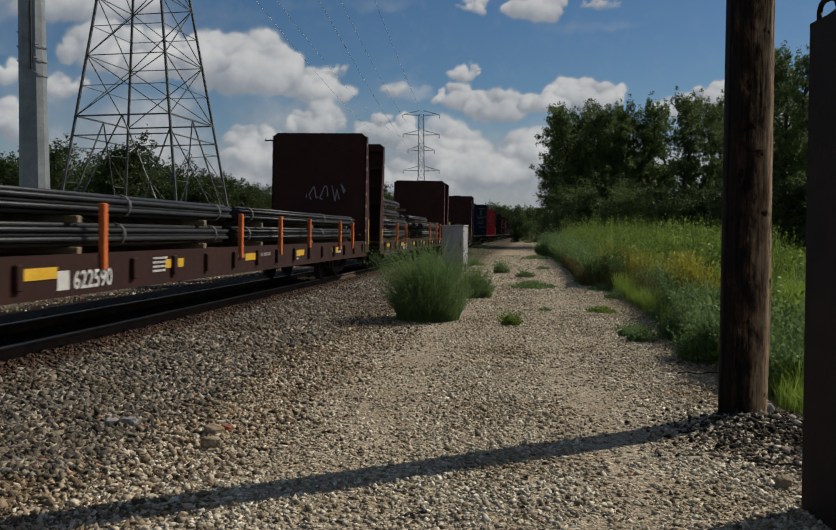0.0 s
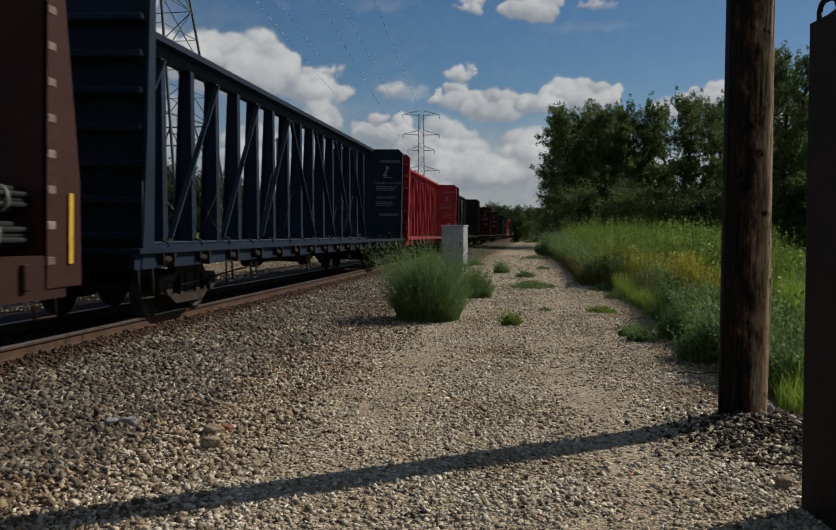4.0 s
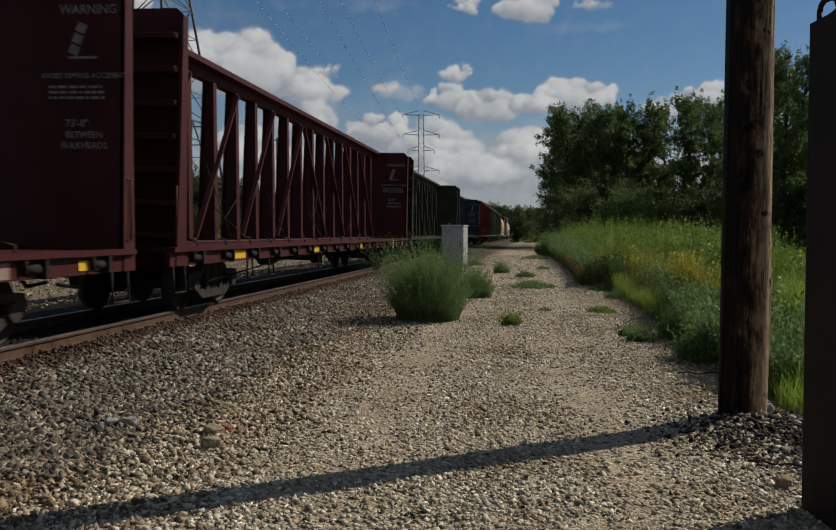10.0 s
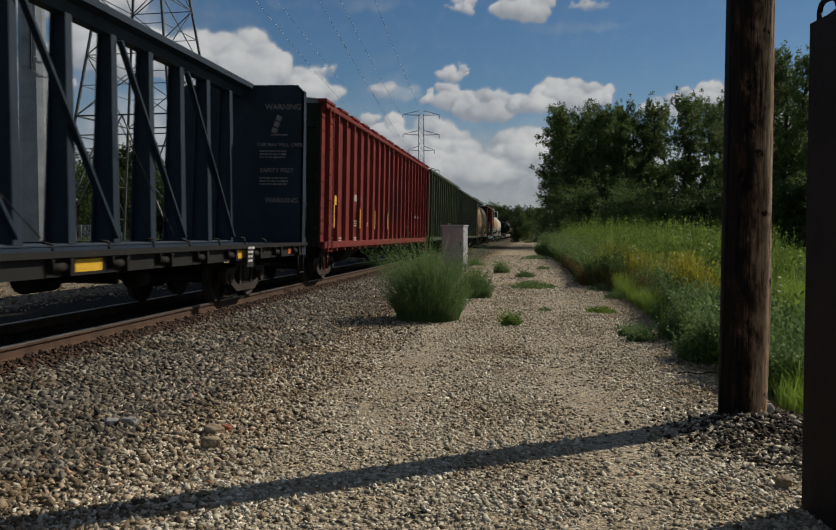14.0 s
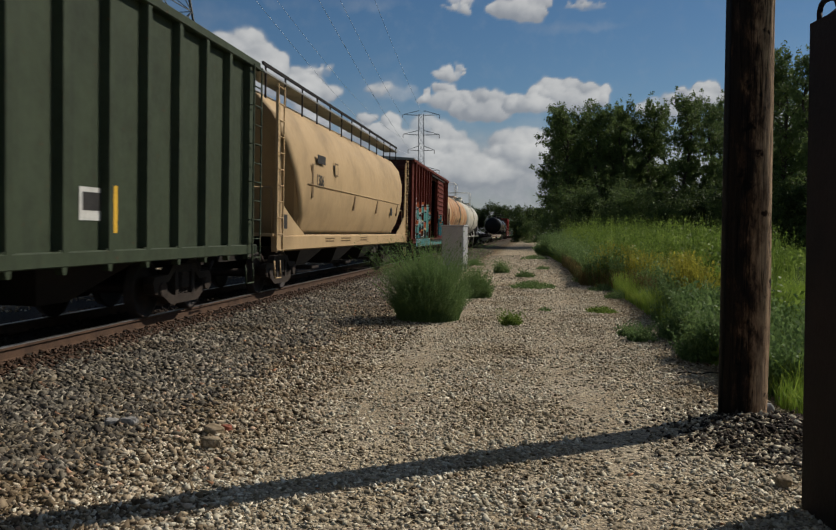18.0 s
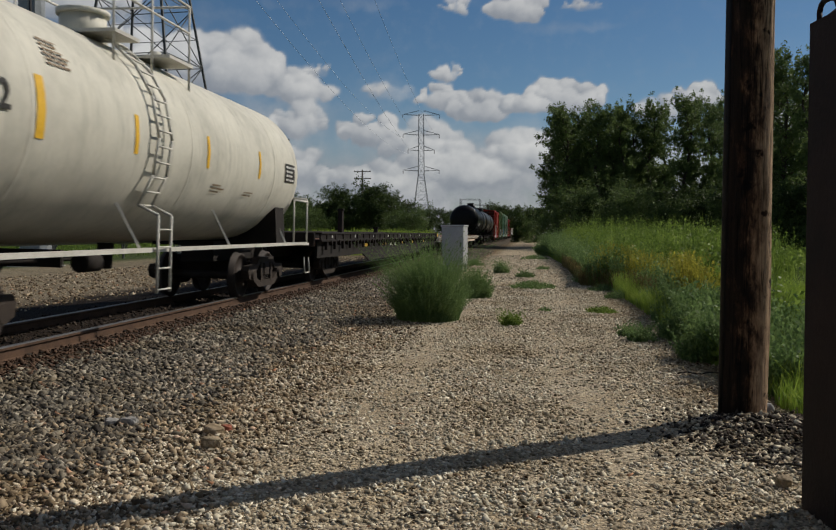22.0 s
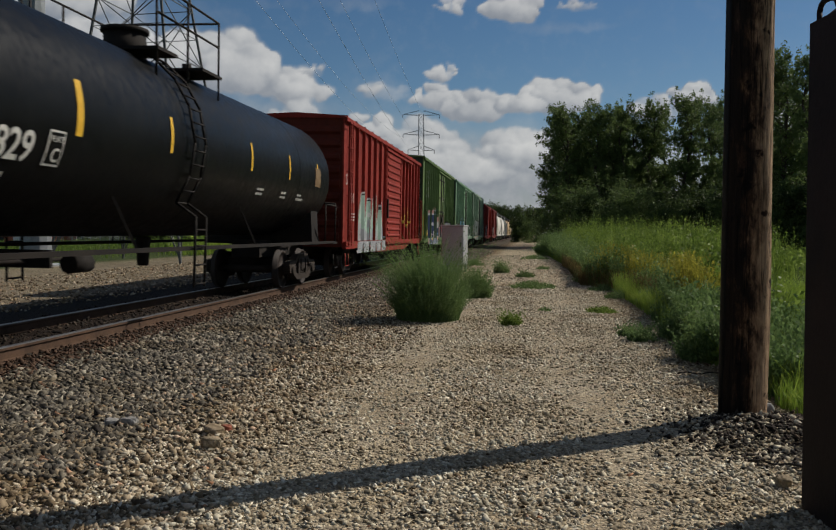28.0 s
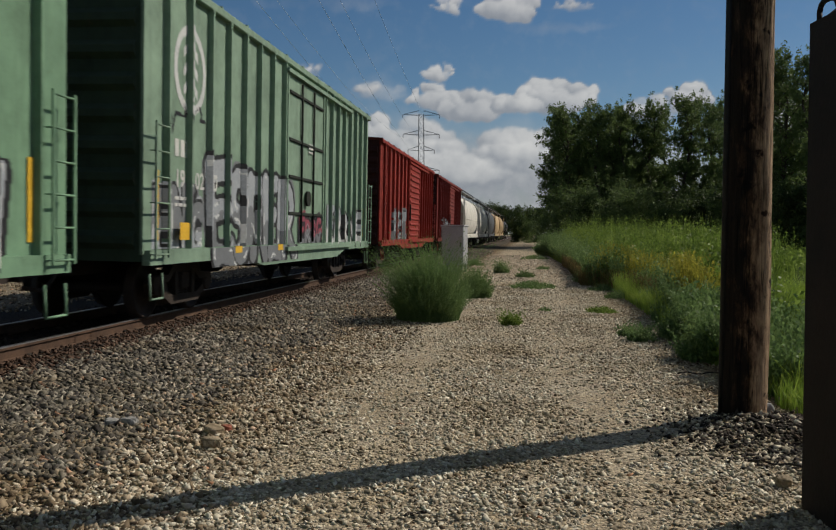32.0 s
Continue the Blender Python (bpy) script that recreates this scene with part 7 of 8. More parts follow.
b1, bx1 = boxcar(329.0, 15.8, 4.68, "maroon boxcar with an open door and bright graffiti", P_BOXMAR, 7, 6.6, 2.9, "slide", True, end_paint=P_BULK)
PIECE = ["aqua", "teal", "black", "white", "white", "orange", "lime"]
big = wildstyle(24, 0.9, 6.3, 0.85, 2.35, 6, 0.17, 0.16)
raster(b1, "graffiti", bx1, 0.9, 6.5, 1.12, 3.1, big, PIECE, 0.025)
raster(b1, "graffiti", lambda y: 1.581 + 0 * y, 0.3, 6.6, 0.73, 1.1, big, PIECE, 0.025)
small = wildstyle(27, 6.7, 13.2, 0.76, 1.9, 7, 0.11, 0.14)
raster(b1, "graffiti", bx1, 9.7, 12.8, 1.14, 2.4, small, ["teal", "rose", "black", "white", "aqua", "orange", "lime"], 0.025)
raster(b1, "graffiti", lambda y: 1.581 + 0 * y, 6.6, 12.8, 0.74, 0.96, small, ["teal", "aqua", "teal", "white", "aqua", "orange", "teal"], 0.025)
for y, z, n in ((0.95, 2.5, 1), (1.0, 2.9, 1)):
    small_print(b1, (1.5, y, z), 3, 0.2, 0.6, seed=n, label="owner's mark and number as white bars")
for y, z in ((14.6, 1.6), (14.7, 2.0), (14.5, 1.2)):
    part("placard", Build().box(1.495, 1.502, y, y + 0.35, z, z + 0.3), P_LETTER if z != 1.2 else P_YELLOW, b1, "small stencil panel")
reflector(b1, 1.6, 4.1, 1.5, 0.13, 0.3)
b2, bx2 = boxcar(477.9, 16.0, 4.66, "red boxcar with pale green graffiti letters", P_BOXRED, 7, 6.7, 3.0, "slide", roof=P_BOXRED, end_paint=P_BOXMAR)
raster(b2, "graffiti", bx2, 1.4, 6.7, 1.12, 3.1, wildstyle(34, 2.0, 6.3, 0.8, 2.4, 4, 0.15, -1, (4,)), ["mint", "silver", "black", "white", "white", "mint", "silver"], 0.025)
raster(b2, "graffiti", lambda y: 1.581 + 0 * y, 1.4, 6.6, 0.75, 1.1, wildstyle(34, 2.0, 6.3, 0.8, 2.4, 4, 0.15, -1, (4,)), ["mint", "silver", "black", "white", "white", "mint", "silver"], 0.025)
raster(b2, "graffiti_tag", bx2, 10.4, 13.2, 1.4, 2.6, scribble(33, 10.6, 13.0, 1.5, 2.5, 18, 0.025), ["yellow"])
lettering(b2, "93", 0.3, (1.505, 0.98, 2.25))
lettering(b2, "S", 0.32, (1.505, 0.3, 2.75))
small_print(b2, (1.505, 0.98, 1.9), 3, 0.09, 0.5, seed=2), small_print(b2, (0.3, 0.045, 4.3), 1, 0.16, 0.8, "face", seed=4)
part("placard", Build().box(1.495, 1.503, 13.6, 13.95, 1.5, 1.95), P_LETTER, b2, "white stencil panel")
for k, (start, length, paint, number, fill, lab) in enumerate((
        (495.2, 16.1, P_BOXGREEN, "19266", ["navy", "navy", "white", "sky", "white", "pink", "pink"], "leaf green boxcar with an oval emblem and dark blue graffiti"),
        (513.1, 15.8, P_BOXMINT, "19044", ["sky", "blue", "black", "white", "black", "rose", "blue"], "mint green boxcar with an oval emblem and blue graffiti"),
        (530.7, 15.7, P_BOXMINTB, "19020", ["silver", "grey", "black", "white", "black", "grey", "silver"], "pale green boxcar with an oval emblem and grey graffiti"))):
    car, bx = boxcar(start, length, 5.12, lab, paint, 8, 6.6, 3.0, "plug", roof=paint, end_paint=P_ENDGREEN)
    reach, tall = (6.6, 2.45) if k == 0 else (7.4, 2.6)
    piece = wildstyle(41 + k, 2.3, reach - 0.3, 0.95, tall - 0.2, 4 if k == 0 else 5, 0.2 if k else 0.24, 0.05 if k else 0.22)
    raster(car, "graffiti", bx, 1.9, min(reach, 6.55), 1.12, tall + 0.3, piece, fill, 0.025)
    raster(car, "graffiti", lambda y: 1.581 + 0 * y, 1.9, reach, 0.78, 1.1, piece, fill, 0.025)
    if k:
        raster(car, "graffiti", bx, 6.6, reach + 0.1, 1.12, tall + 0.2, piece, fill, 0.025)
        side = wildstyle(81 + k, 0.3, 2.2, 1.0, 1.85, 3, 0.14, 0.1)
        raster(car, "graffiti", bx, 0.3, 2.1, 1.12, 2.1, side, ["rose", "silver", "white", "mint", "white", "rose", "red"] if k == 1 else ["grey", "silver", "black", "white", "silver", "grey", "grey"], 0.025)
    raster(car, "graffiti", bx, 7.3 if k else 6.6, 9.7, 1.12, 1.9, wildstyle(71 + k, 7.5 if k else 6.9, 9.5, 1.15, 1.7, 4, 0.08, 0.05), ["rose", "grey", "black", "silver", "black", "rose", "grey"], 0.025)
    raster(car, "graffiti", bx, 10.0, 15.0, 0.95, 2.1, wildstyle(51 + k, 10.3, 14.6, 1.12, 1.95, 5, 0.12, 0.04), ["silver", "white", "black", "white", "black", "black", "grey"], 0.025)
    if k == 0:
        part("door_patch", Build().box(1.551, 1.556, 6.65, 9.55, 1.12, 2.45), P_RUSTDOOR, car, "rust-brown scraped lower half of the door")
    raster(car, "graffiti_tag", bx, 0.6, 2.3, 2.6, 3.5, scribble(61 + k, 0.7, 2.2, 2.7, 3.4, 12, 0.022), ["black"])

    def emblem(y, z):
        u, w = (y - 1.6) / 0.6, (z - 3.85) / 0.68
        r = np.hypot(u, w)
        out = np.where((r < 1.0) & (r > 0.8), 0, -1)
        leaf = np.abs(np.abs(u) - 0.25 + 0.0 * w) < 0.2
        zig = np.abs((w * 2.4 + np.abs(u) * 1.6) % 1.0 - 0.5) < 0.26
        out = np.where((r < 0.74) & leaf & zig, 0, out)
        return np.where((r < 0.74) & (np.abs(u) < 0.06), 0, out)
    raster(car, "emblem", bx, 0.9, 2.3, 3.1, 4.6, emblem, ["white"], 0.022, "white oval tree emblem, as plain shapes")
    for j in range(3):
        part("owner_mark", Build().box(1.492, 1.497, 1.05 + 0.2 * j, 1.19 + 0.2 * j, 2.5, 2.76), P_LETTER, car, "owner's initials as white bars")
    lettering(car, number[:2], 0.27, (1.5, 1.05, 2.05)), lettering(car, number[2:4], 0.27, (1.5, 1.8, 2.05)), lettering(car, number[4:], 0.27, (1.5, 2.55, 2.05))
    small_print(car, (1.5, 1.05, 1.85), 2, 0.1, 0.5, seed=14), small_print(car, (1.58, 8.2, 3.4), 3, 0.09, 0.5, seed=15)
    for y, h in ((0.4, 1.0), (15.0, 0.9)):
        reflector(car, 1.5, y, 1.25, h, 0.1)
    for y in (1.05, 3.4, 5.9):
        reflector(car, 1.585, y, 1.25 if y < 2 else 1.0, 0.26 if y < 2 else 0.12, 0.34)
for start, label in ((548.6, "red boxcar following the green boxcars"), (566.4, "plain red boxcar in the train")):
    o, bx = boxcar(start, 15.8, 4.68, label, P_BOXRED if start < 560 else P_HOPRED, 7, 6.7, 3.0, "slide", roof=P_BOXMAR, end_paint=P_BULK)
    raster(o, "graffiti", bx, 2.4, 6.4, 0.95, 2.4, wildstyle(int(start), 2.6, 6.2, 1.15, 2.1, 4, 0.14, 0.1), ["silver", "grey", "black", "white", "grey", "grey", "silver"], 0.05)


# ---- tank cars ----
def tank_car(start, length, label, paint, trim, radius=1.48, zc=2.75, head=0.75, rail=None, inset=0.45, ladder_at=None):
    car = rolling("tank_car", label, start, length, 2.0, sill=False)
    rail = rail or trim
    rows = []
    y0, y1, n = inset, length - inset, 36
    prof = [(0.02, 0.0), (0.45, 0.05), (0.75, 0.22), (0.92, 0.5), (0.985, 0.8), (1.0, 1.0)]
    ring = lambda r, y: [(r * math.sin(2 * math.pi * i / n), y, zc + r * math.cos(2 * math.pi * i / n)) for i in range(n)]
    for r, f in prof:
        rows.append(ring(radius * r, y0 + head * f))
    for r, f in prof[::-1]:
        rows.append(ring(radius * r, y1 - head * f))
    part("tank", Build().rings(rows), paint, car, "horizontal cylindrical tank")
    for f in (0.2, 0.5, 0.8):
        y = length * f
        part("weld_band", Build().rings([ring(radius * 1.002, y - 0.03), ring(radius * 1.006, y), ring(radius * 1.002, y + 0.03)], close=False), paint, car)
    for y, t in ((0.0, 1), (length, -1)):
        ya, yb = sorted((y + t * 0.05, y + t * 3.2))
        part("stub_sill", Build().box(-0.35, 0.35, ya, yb, 0.75, 1.15), P_UNDER, car)
        ya, yb = sorted((y + t * 1.7, y + t * 2.3))
        part("saddle", Build().prism([(-1.4, 1.05), (1.4, 1.05), (1.35, 1.9), (0.9, 1.5), (0, 1.28), (-0.9, 1.5), (-1.35, 1.9)], "y", ya, yb), P_UNDER, car)
        ya, yb = sorted((y + t * 0.06, y + t * 0.55))
        part("end_platform", Build().box(-1.5, 1.5, ya, yb, 1.06, 1.12), trim, car)
        ye = y + t * 0.1
        for s in (-1, 1):
            part("end_handrail", Build().pipe([(s * 0.9, ye, 2.2), (s * 1.45, ye, 2.15), (s * 1.45, ye, 1.1)], 0.024, 6).pipe([(s * 1.45, ye, 2.1), (s * 1.45, ye + t * 1.1, 2.1), (s * 1.45, ye + t * 1.1, 1.1)], 0.024, 6), rail, car)
        for s in (-1, 1):
            stirrup(car, s * 1.5, min(ye, ye + t * 0.4), trim)
    for s in (-1, 1):
        part("side_walk", Build().box(min(s * 1.42, s * 1.54), max(s * 1.42, s * 1.54), 0.4, length - 0.4, 1.08, 1.14), trim, car, "side running board")
        for k in range(4):
            y = 1.9 + (length - 3.8) * k / 3
            part("stay", Build().beam((s * 1.48, y, 1.12), (s * 1.24, y - 0.22, zc - radius * 0.62), 0.02, 0.035), trim, car)
        m, rr = (ladder_at or length / 2) - 0.2, radius + 0.1
        lad = Build()
        for k in (0, 0.42):
            lad.pipe([(s * 1.58, m + k, 0.5), (s * 1.6, m + k, 1.6)] + [(s * rr * math.sin(a), m + k, zc + rr * math.cos(a)) for a in (2.2, 1.9, 1.57, 1.2, 0.9, 0.6, 0.4)], 0.022, 5)
        lad = part("ladder", lad, rail, car, "curved ladder up the tank")
        rung = Build().tube((0, 0, 0), (0, 0.42, 0), 0.015, n=5).mesh("rung", rail)
        for a in np.linspace(2.2, 0.4, 14):
            part("rung", rung, None, lad, at=(s * rr * math.sin(a), m, zc + rr * math.cos(a)))
        for z in (0.55, 0.85, 1.15, 1.4):
            part("rung", rung, None, lad, at=(s * 1.59, m, z))
    m, top = (ladder_at + 0.7 if ladder_at else length / 2), zc + radius
    part("dome", Build().tube((0, m - 0.1, top - 0.1), (0, m - 0.1, top + 0.4), 0.36, 0.34, 16).tube((0, m - 0.1, top + 0.4), (0, m - 0.1, top + 0.47), 0.39, n=16), rail if paint is P_TANKBLACK else paint, car, "valve dome on top")
    part("platform", Build().box(-1.15, 1.15, m - 1.3, m - 0.6, top - 0.12, top - 0.07).box(-1.15, 1.15, m + 0.4, m + 1.3, top - 0.12, top - 0.07), trim, car, "grated platform round the dome")
    for sx in (-1.1, 1.1):
        for y in (m - 1.25, m - 0.1, m + 1.25):
            part("rail_post", Build().tube((sx, y, top - 0.5), (sx, y, top + 0.88), 0.02, n=6), rail, car)
        for z in (0.88, 0.45):
            part("guard_rail", Build().tube((sx, m - 1.25, top + z), (sx, m + 1.25, top + z), 0.02, n=6), rail, car)
    for y in (m - 1.25, m + 1.25):
        part("guard_rail", Build().tube((-1.1, y, top + 0.88), (1.1, y, top + 0.88), 0.02, n=6), rail, car)
    part("valve", Build().tube((0.3, m + 1.7, top - 0.1), (0.3, m + 1.7, top + 0.25), 0.09, n=10), trim, car)
    part("outlet", Build().tube((0, m + 0.6, zc - radius - 0.02), (0, m + 0.6, 0.75), 0.14, 0.1, 10), P_UNDER, car)
    brake_gear(car, length * 0.3, 0.92)

    def stripe(y, a0=1.75, a1=1.32, w=0.09, material=P_YELLOW):
        b = Build()
        rr = radius + 0.006
        pts = [(rr * math.sin(a), zc + rr * math.cos(a)) for a in np.linspace(a0, a1, 9)]
        for p, q in zip(pts[:-1], pts[1:]):
            b.add([(p[0], y, p[1]), (p[0], y + w, p[1]), (q[0], y + w, q[1]), (q[0], y, q[1])], [(0, 1, 2, 3)])
        return part("reflector", b, material, car, "yellow reflective stripe")
    return car, stripe, (radius, zc)


def on_tank(radius, zc, z):
    """How far out the round tank reaches at that height."""
    return math.sqrt(max(0.0, radius ** 2 - (z - zc) ** 2)) + 0.012


def tank_label(car, radius, zc, y0, y1, z0, z1, material, label="", name="placard"):
    """A panel bent to the tank's side."""
    b = Build()
    zs = np.linspace(z0, z1, 6)
    for p, q in zip(zs[:-1], zs[1:]):
        xp, xq = on_tank(radius, zc, p), on_tank(radius, zc, q)
        b.add([(xp, y0, p), (xp, y1, p), (xq, y1, q), (xq, y0, q)], [(0, 1, 2, 3)])
    return part(name, b, material, car, label)


def bend_to_tank(ob, radius, zc, lift=0.0):
    """Lays letters or bars on the round tank."""
    at = ob.location.copy()
    for v in ob.data.vertices:
        z = v.co.z + at.z
        v.co.x = on_tank(radius, zc, z) + 0.004 + lift
        v.co.y += at.y
        v.co.z = z
    ob.location = (0, 0, 0)
    return ob


P_RAILWHITE = grained("white_rail_paint", (0.5, 0.48, 0.42), (0.64, 0.62, 0.56), 4.0, 0.6, 30, 0.0)
k1, st, _ = tank_car(345.9, 16.4, "rust-stained cream tank car with white rails", P_TANKRUST, P_RAILWHITE, 1.5, 2.68, ladder_at=8.1)
for y in (4.4, 8.4):
    st(y, 1.45, 1.2, 0.12, P_LETTERD)
bend_to_tank(lettering(k1, "2556", 0.3, (0, 2.95, 2.55), material=P_LETTERB), 1.5, 2.68)
bend_to_tank(raster(k1, "graffiti_tag", lambda y: 0 * y, 4.6, 9.6, 2.0, 2.6, scribble(71, 4.7, 9.5, 2.05, 2.55, 34, 0.022), ["black"]), 1.5, 2.68)
tank_label(k1, 1.5, 2.68, 10.0, 10.5, 2.35, 2.7, P_YELLOW, "yellow placard")
bend_to_tank(small_print(k1, (0, 4.9, 2.35), 4, 0.1, 0.8, material=P_LETTERD, seed=5), 1.5, 2.68), bend_to_tank(small_print(k1, (0, 7.2, 3.1), 3, 0.1, 0.6, material=P_LETTERD, seed=6), 1.5, 2.68)
part("placard_diamond", Build().prism([(15.05, 1.75), (15.25, 1.5), (15.45, 1.75), (15.25, 2.0)], "x", 1.5, 1.53), P_LETTER, k1, "white diamond placard")
k2, st, _ = tank_car(362.9, 14.0, "cream-white tank car with white rails", P_TANKWHITE, P_RAILWHITE, 1.5, 2.68, ladder_at=5.8)
st(2.87, 1.78, 1.32, 0.16)
for y in (5.1, 7.6, 10.2):
    st(y, 1.75, 1.4, 0.11)
for y, z, r in ((3.2, 3.5, 6), (8.0, 2.15, 3), (9.6, 2.1, 2)):
    bend_to_tank(small_print(k2, (0, y, z), r, 0.055, 0.5, material=P_LETTERD, seed=int(y)), 1.5, 2.68)
tank_label(k2, 1.5, 2.68, 11.9, 12.6, 2.45, 2.85, P_LETTERB, "dark data panel"), bend_to_tank(small_print(k2, (0, 11.95, 2.75), 4, 0.09, 0.55, seed=6), 1.5, 2.68, 0.006)
bend_to_tank(lettering(k2, "2", 0.32, (0, 2.2, 2.6), material=P_LETTERB), 1.5, 2.68)


def fleet_tank(start, length, number):
    car, st, _ = tank_car(start, length, "glossy black tank car with yellow stripes", P_TANKBLACK, P_UNDER, 1.48, 2.75, inset=0.3, ladder_at=8.7)
    st(1.75, 2.0, 1.15, 0.1), st(5.3, 1.75, 1.3, 0.14)
    for y in (7.85, 11.4, 13.9, 16.3):
        if y < length - 1:
            st(y, 1.72, 1.36)
    R, Z = 1.48, 2.75
    bend_to_tank(lettering(car, number, 0.34, (0, 3.62, 2.12)), R, Z)
    tank_label(car, R, Z, 2.65, 3.5, 2.14, 2.42, P_LETTER, "owner's initials as a white bar", "owner_mark")
    bend_to_tank(small_print(car, (0, 2.7, 1.9), 2, 0.17, 1.9, seed=7), R, Z)
    tank_label(car, R, Z, 4.78, 5.1, 2.1, 2.5, P_LETTER, "", "number_box"), tank_label(car, R + 0.004, Z, 4.805, 5.075, 2.125, 2.475, P_TANKBLACK, "", "number_box_inside")
    bend_to_tank(lettering(car, "PLATE", 0.07, (0, 4.82, 2.37)), R, Z, 0.008)
    bend_to_tank(lettering(car, "C", 0.16, (0, 4.88, 2.15)), R, Z, 0.008)
    for y in (12.0, 13.6, 14.8):
        bend_to_tank(small_print(car, (0, y, 2.2), 2, 0.09, 0.4, seed=int(y)), R, Z)
    return car


k3 = fleet_tank(441.0, 16.6, "829")
tank_label(k3, 1.48, 2.75, 14.2, 15.35, 2.3, 3.05, P_YELLOW, "large yellow warning panel")
bend_to_tank(small_print(k3, (0, 14.27, 2.92), 5, 0.13, 1.0, material=P_LETTERB, seed=4, label="black warning text too small to read"), 1.48, 2.75, 0.006)
k4 = fleet_tank(458.8, 18.5, "2829")
tank_label(k4, 1.48, 2.75, 16.1, 16.6, 2.5, 2.95, P_LETTERD)


# ---- empty flat cars ----
def long_flat():
    length = 26.4
    car = rolling("long_flatcar", "empty dark brown flatcar with low stake sides", 377.6, length, 3.0)
    part("deck", Build().box(-1.4, 1.4, 0.1, length - 0.1, 1.02, 1.1), P_DECK, car, "bare dark deck")
    pocket = Build().slab(-0.03, 0.045, -0.07, 0.07, 0.92, 1.36, 0.012).mesh("stake_pocket", P_FLATDARK)
    wedge_me = Build().prism([(-0.1, 1.16), (0.1, 1.16), (0, 1.03)], "x", -0.02, 0.07).mesh("bracket", P_FLATDARK)
    for s in (-1, 1):
        x0, x1 = sorted((s * 1.5, s * 1.54))
        part("side_rail", Build().box(x0, x1, 0.2, length - 0.2, 1.18, 1.34), P_FLATDARK, car, "low side rail")
        x0, x1 = sorted((s * 1.38, s * 1.57))
        part("rail_cap", Build().slab(x0, x1, 0.2, length - 0.2, 1.32, 1.37, 0.01), P_FLATDARK, car), part("ledge", Build().slab(x0, x1, 0.2, length - 0.2, 1.13, 1.19, 0.01), P_FLATDARK, car)
        part("side_sill", Build().prism([(0.2, 1.14), (length - 0.2, 1.14), (length - 0.2, 0.72), (length - 6.0, 0.7), (length - 7.0, 0.46), (7.0, 0.46), (6.0, 0.7), (0.2, 0.72)], "x", s * 1.4, s * 1.45), P_UNDER, car, "dark steel side sill")
        for k in range(27):
            y = 0.8 + (length - 1.6) * k / 26
            part("stake_pocket", pocket, None, car, at=(s * 1.53, y, 0))
            if s > 0:
                part("bracket", wedge_me, None, car, at=(1.53, y + 0.4, 0))
    for k in range(9):
        part("reflector_disc", Build().tube((1.545, 1.4 + 2.9 * k, 1.26), (1.552, 1.4 + 2.9 * k, 1.26), 0.045, n=10), P_LETTER, car, "round pale reflector")
    for y in (6.2, 9.5, 13.6, 17.0, 20.6):
        reflector(car, 1.46, y, 0.92, 0.13, 0.6)
    reflector(car, 1.58, length - 0.4, 1.16, 0.18, 0.3)
    small_print(car, (1.455, 11.0, 0.9), 1, 0.18, 1.9, seed=3), small_print(car, (1.455, 21.5, 1.0), 2, 0.07, 0.9, seed=4)
    for y, top in ((9.0, 2.2), (15.8, 1.6)):
        part("trailer_hitch", Build().prism([(y - 0.16, 1.1), (y + 0.16, 1.1), (y + 0.1, top), (y - 0.1, top)], "x", -0.08, 0.08).slab(-0.11, 0.11, y - 0.1, y + 0.1, top - 0.08, top, 0.02), P_FLATDARK, car, "rusty trailer hitch stand")
    for y in (0.06, length - 0.2):
        part("end_stanchion", Build().slab(-1.4, 1.4, y, y + 0.14, 1.0, 1.36, 0.01), P_FLATDARK, car)
    brake_gear(car, 12)
    return car


long_flat()


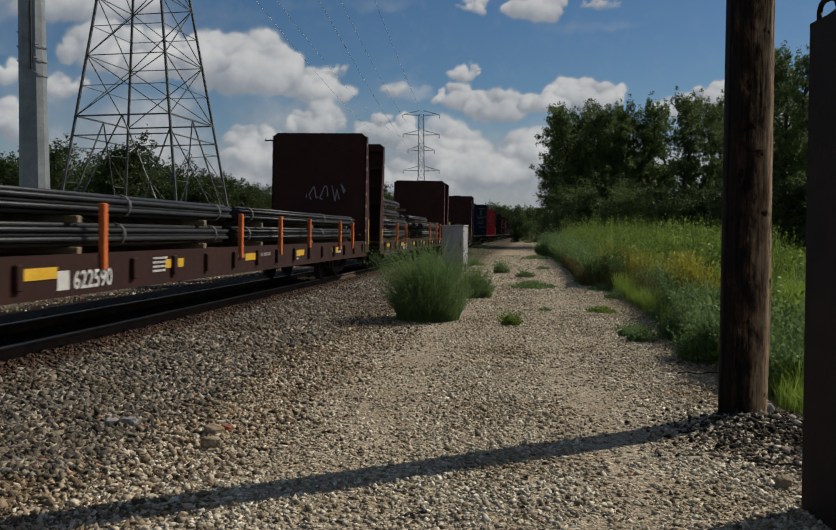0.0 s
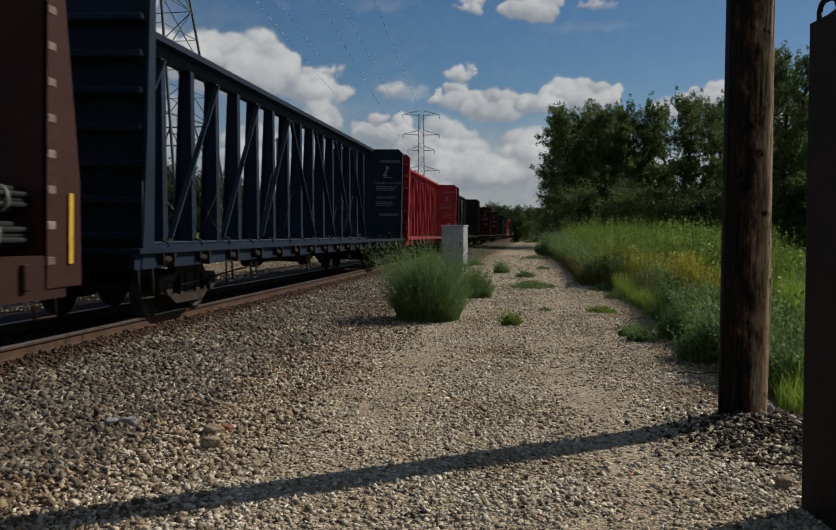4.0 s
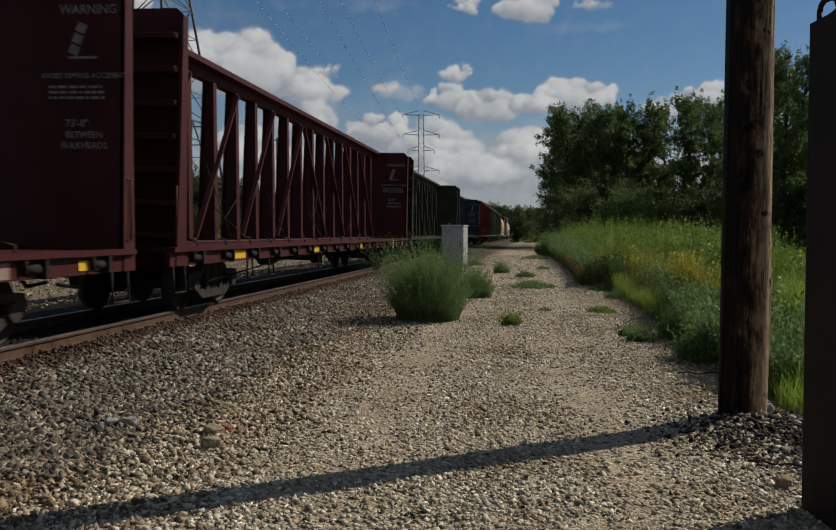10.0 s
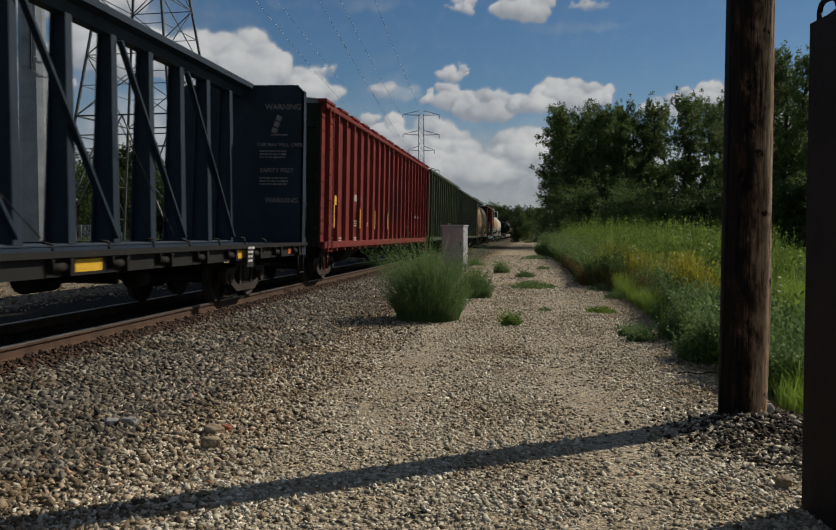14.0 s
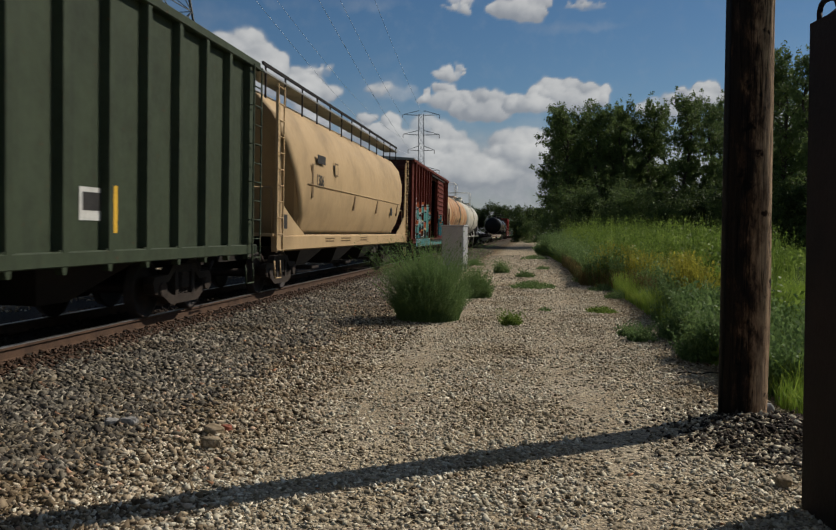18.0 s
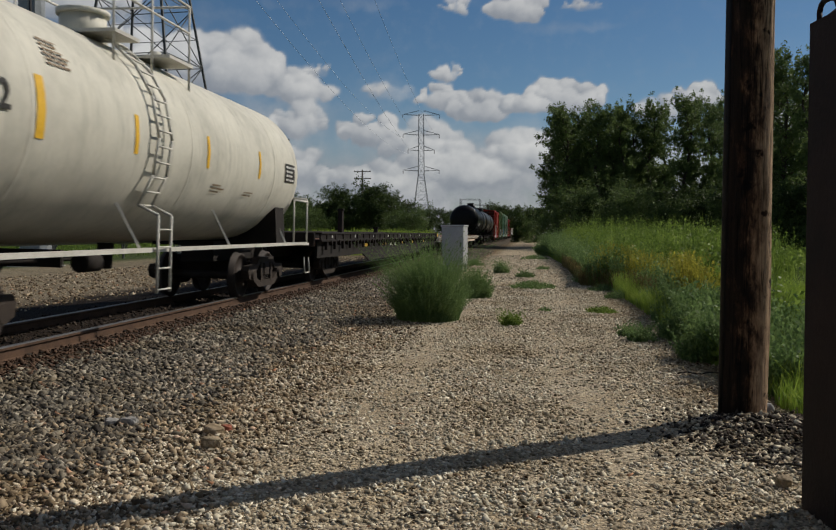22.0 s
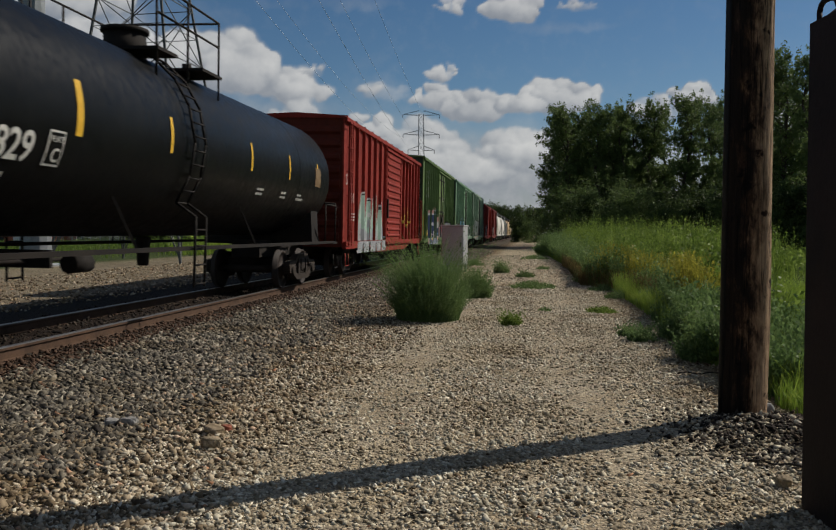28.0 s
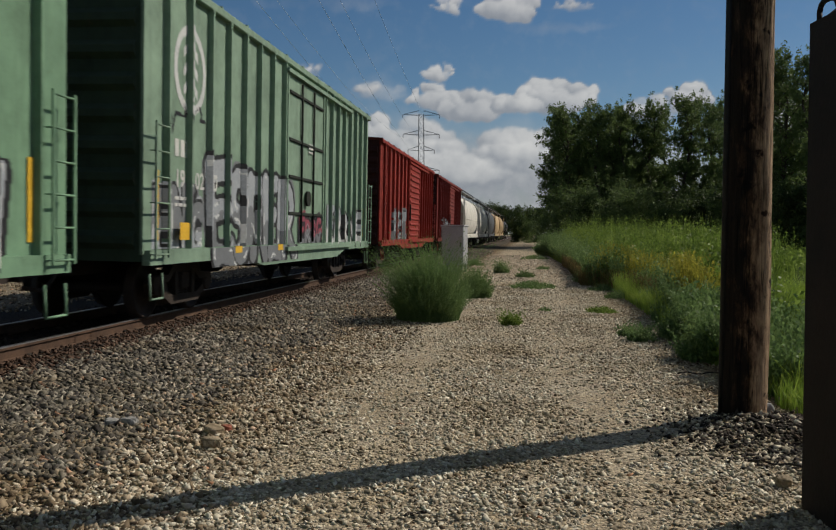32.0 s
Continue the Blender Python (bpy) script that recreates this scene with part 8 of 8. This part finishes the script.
def short_flat(start, length, label, seed):
    car = rolling("white_flatcar", label, start, length, 2.2)
    for k in range(34):
        y = 0.15 + (length - 0.3) * k / 34
        part("deck_plank", Build().box(-1.45, 1.45, y, y + (length - 0.3) / 34 - 0.015, 1.1, 1.16 + 0.012 * math.sin(k * 3.7 + seed)), P_DECK, car)
    for s in (-1, 1):
        x0, x1 = sorted((s * 1.42, s * 1.52))
        part("side_sill", Build().prism([(0.1, 1.12), (length - 0.1, 1.12), (length - 0.1, 0.84), (length - 3.4, 0.84), (length - 4.0, 0.68), (4.0, 0.68), (3.4, 0.84), (0.1, 0.84)], "x", x0, x1), P_FLATWHITE, car, "chipped white side sill")
        n = 15
        pocket = Build().slab(min(s * 1.52, s * 1.6), max(s * 1.52, s * 1.6), -0.06, 0.06, 0.86, 1.16, 0.012).mesh("stake_pocket", P_FLATWHITE)
        for k in range(n):
            part("stake_pocket", pocket, None, car, at=(0, 0.5 + (length - 1.0) * k / (n - 1), 0))
        part("rub_rail", Build().box(min(s * 1.585, s * 1.615), max(s * 1.585, s * 1.615), 0.3, length - 0.3, 0.98, 1.04), P_FLATWHITE, car, "white rub rail")
        stirrup(car, s * 1.52, 0.2, P_UNDER), stirrup(car, s * 1.52, length - 0.6, P_UNDER)
    for k in range(5):
        y0, y1 = 0.5 + (length - 1.0) * k / 5 + 0.25, 0.5 + (length - 1.0) * (k + 1) / 5 - 0.2
        part("tie_rail", Build().pipe([(1.56, y0, 1.02), (1.66, y0 + 0.08, 1.13), (1.66, y1 - 0.08, 1.12 + 0.02 * math.sin(k * 4 + seed)), (1.56, y1, 1.02)], 0.028, 6), P_FLATWHITE, car, "white tie-down pipe rail")
    for k in range(9):
        y = 0.7 + (length - 1.6) * k / 8
        part("deck_rust", Build().slab(0.7, 1.5, y, y + 0.5 + 0.3 * math.sin(k * 2.3 + seed), 1.165, 1.2, 0.012), P_RUSTSILL, car, "rusty deck plate")
    for k in range(8):
        y = 1.2 + (length - 2.4) * k / 7
        part("sill_mark", Build().box(1.525, 1.53, y, y + 0.42, 0.72 if 4.1 < y < length - 4.5 else 0.86, 0.86 if 4.1 < y < length - 4.5 else 0.99), P_ORANGE if k % 2 else P_YELLOW, car, "orange reflective mark")
    for y in (0.05, length - 0.16):
        part("end_sill", Build().slab(-1.5, 1.5, y, y + 0.11, 0.84, 1.2, 0.01), P_FLATWHITE, car)
    for x, f in ((-1.0, 0.55), (0.4, 0.72)):
        part("ratchet", Build().slab(x, x + 0.26, length * f, length * f + 0.16, 1.16, 1.36, 0.02), P_UNDER, car, "dark tie-down ratchet")
    brake_gear(car, length * 0.4)
    return car


short_flat(405.4, 16.3, "empty flatcar with chipped white sides and timber deck", 1)
short_flat(423.5, 16.6, "second empty flatcar with rusty white sides", 2)
center_flow(584.6, 17.8, "white covered hopper car far down the train", P_HOPWHITE), center_flow(603.8, 17.8, "white covered hopper car far down the train", P_HOPWHITE)
center_flow(623.0, 17.8, "dark grey covered hopper car far down the train", P_HOPGREY), center_flow(642.2, 17.8, "cream covered hopper car far down the train", P_TAN)
center_flow(661.4, 17.8, "cream covered hopper car far down the train", P_TAN)
tank_car(680.6, 16.6, "black tank car far down the train", P_TANKBLACK, P_UNDER), tank_car(698.6, 16.6, "black tank car far down the train", P_TANKBLACK, P_UNDER)
# ---- what moves ----
def motions():
    """The train rolls towards -Y at an even speed with its loads; wheels turn while they pass near; the clouds drift."""
    end = 32.0
    lean = Matrix.Rotation(radians(CANT), 4, "Y")
    base = lambda y: Matrix.Translation((TRACK_X, y, RAIL_Z)) @ lean
    for car, start in CARS:
        walk(car, [(0.0, base(start)), (end, base(start - end * SPEED))])
    for load, start, place in LOADS:
        walk(load, [(0.0, base(start) @ Matrix.Translation(place)), (end, base(start - end * SPEED) @ Matrix.Translation(place))])
    turn = SPEED / WHEEL_R / FPS
    starts = dict((car.name, start) for car, start in CARS)
    for wheel, car, y in SPINNING:
        at = starts[car.name] + y
        first, last = math.ceil(max(0.1, (at - 27) / SPEED) * FPS), math.floor(min(31.9, (at - 4) / SPEED) * FPS)
        place = Matrix.Translation(wheel.location)
        if last - first < 2:
            continue
        rows = [(0.0, place)]
        rows += [(k / FPS, place @ Matrix.Rotation(turn * (k - first), 4, "X")) for k in range(first, last + 1)]
        rows.append((end, rows[-1][1]))
        walk(wheel, rows)
    walk(backdrop, [(0.0, pose(0, 0, 0, 0, 0, -0.9)), (end, pose(0, 0, 0, 0, 0, 0.9))])


motions()
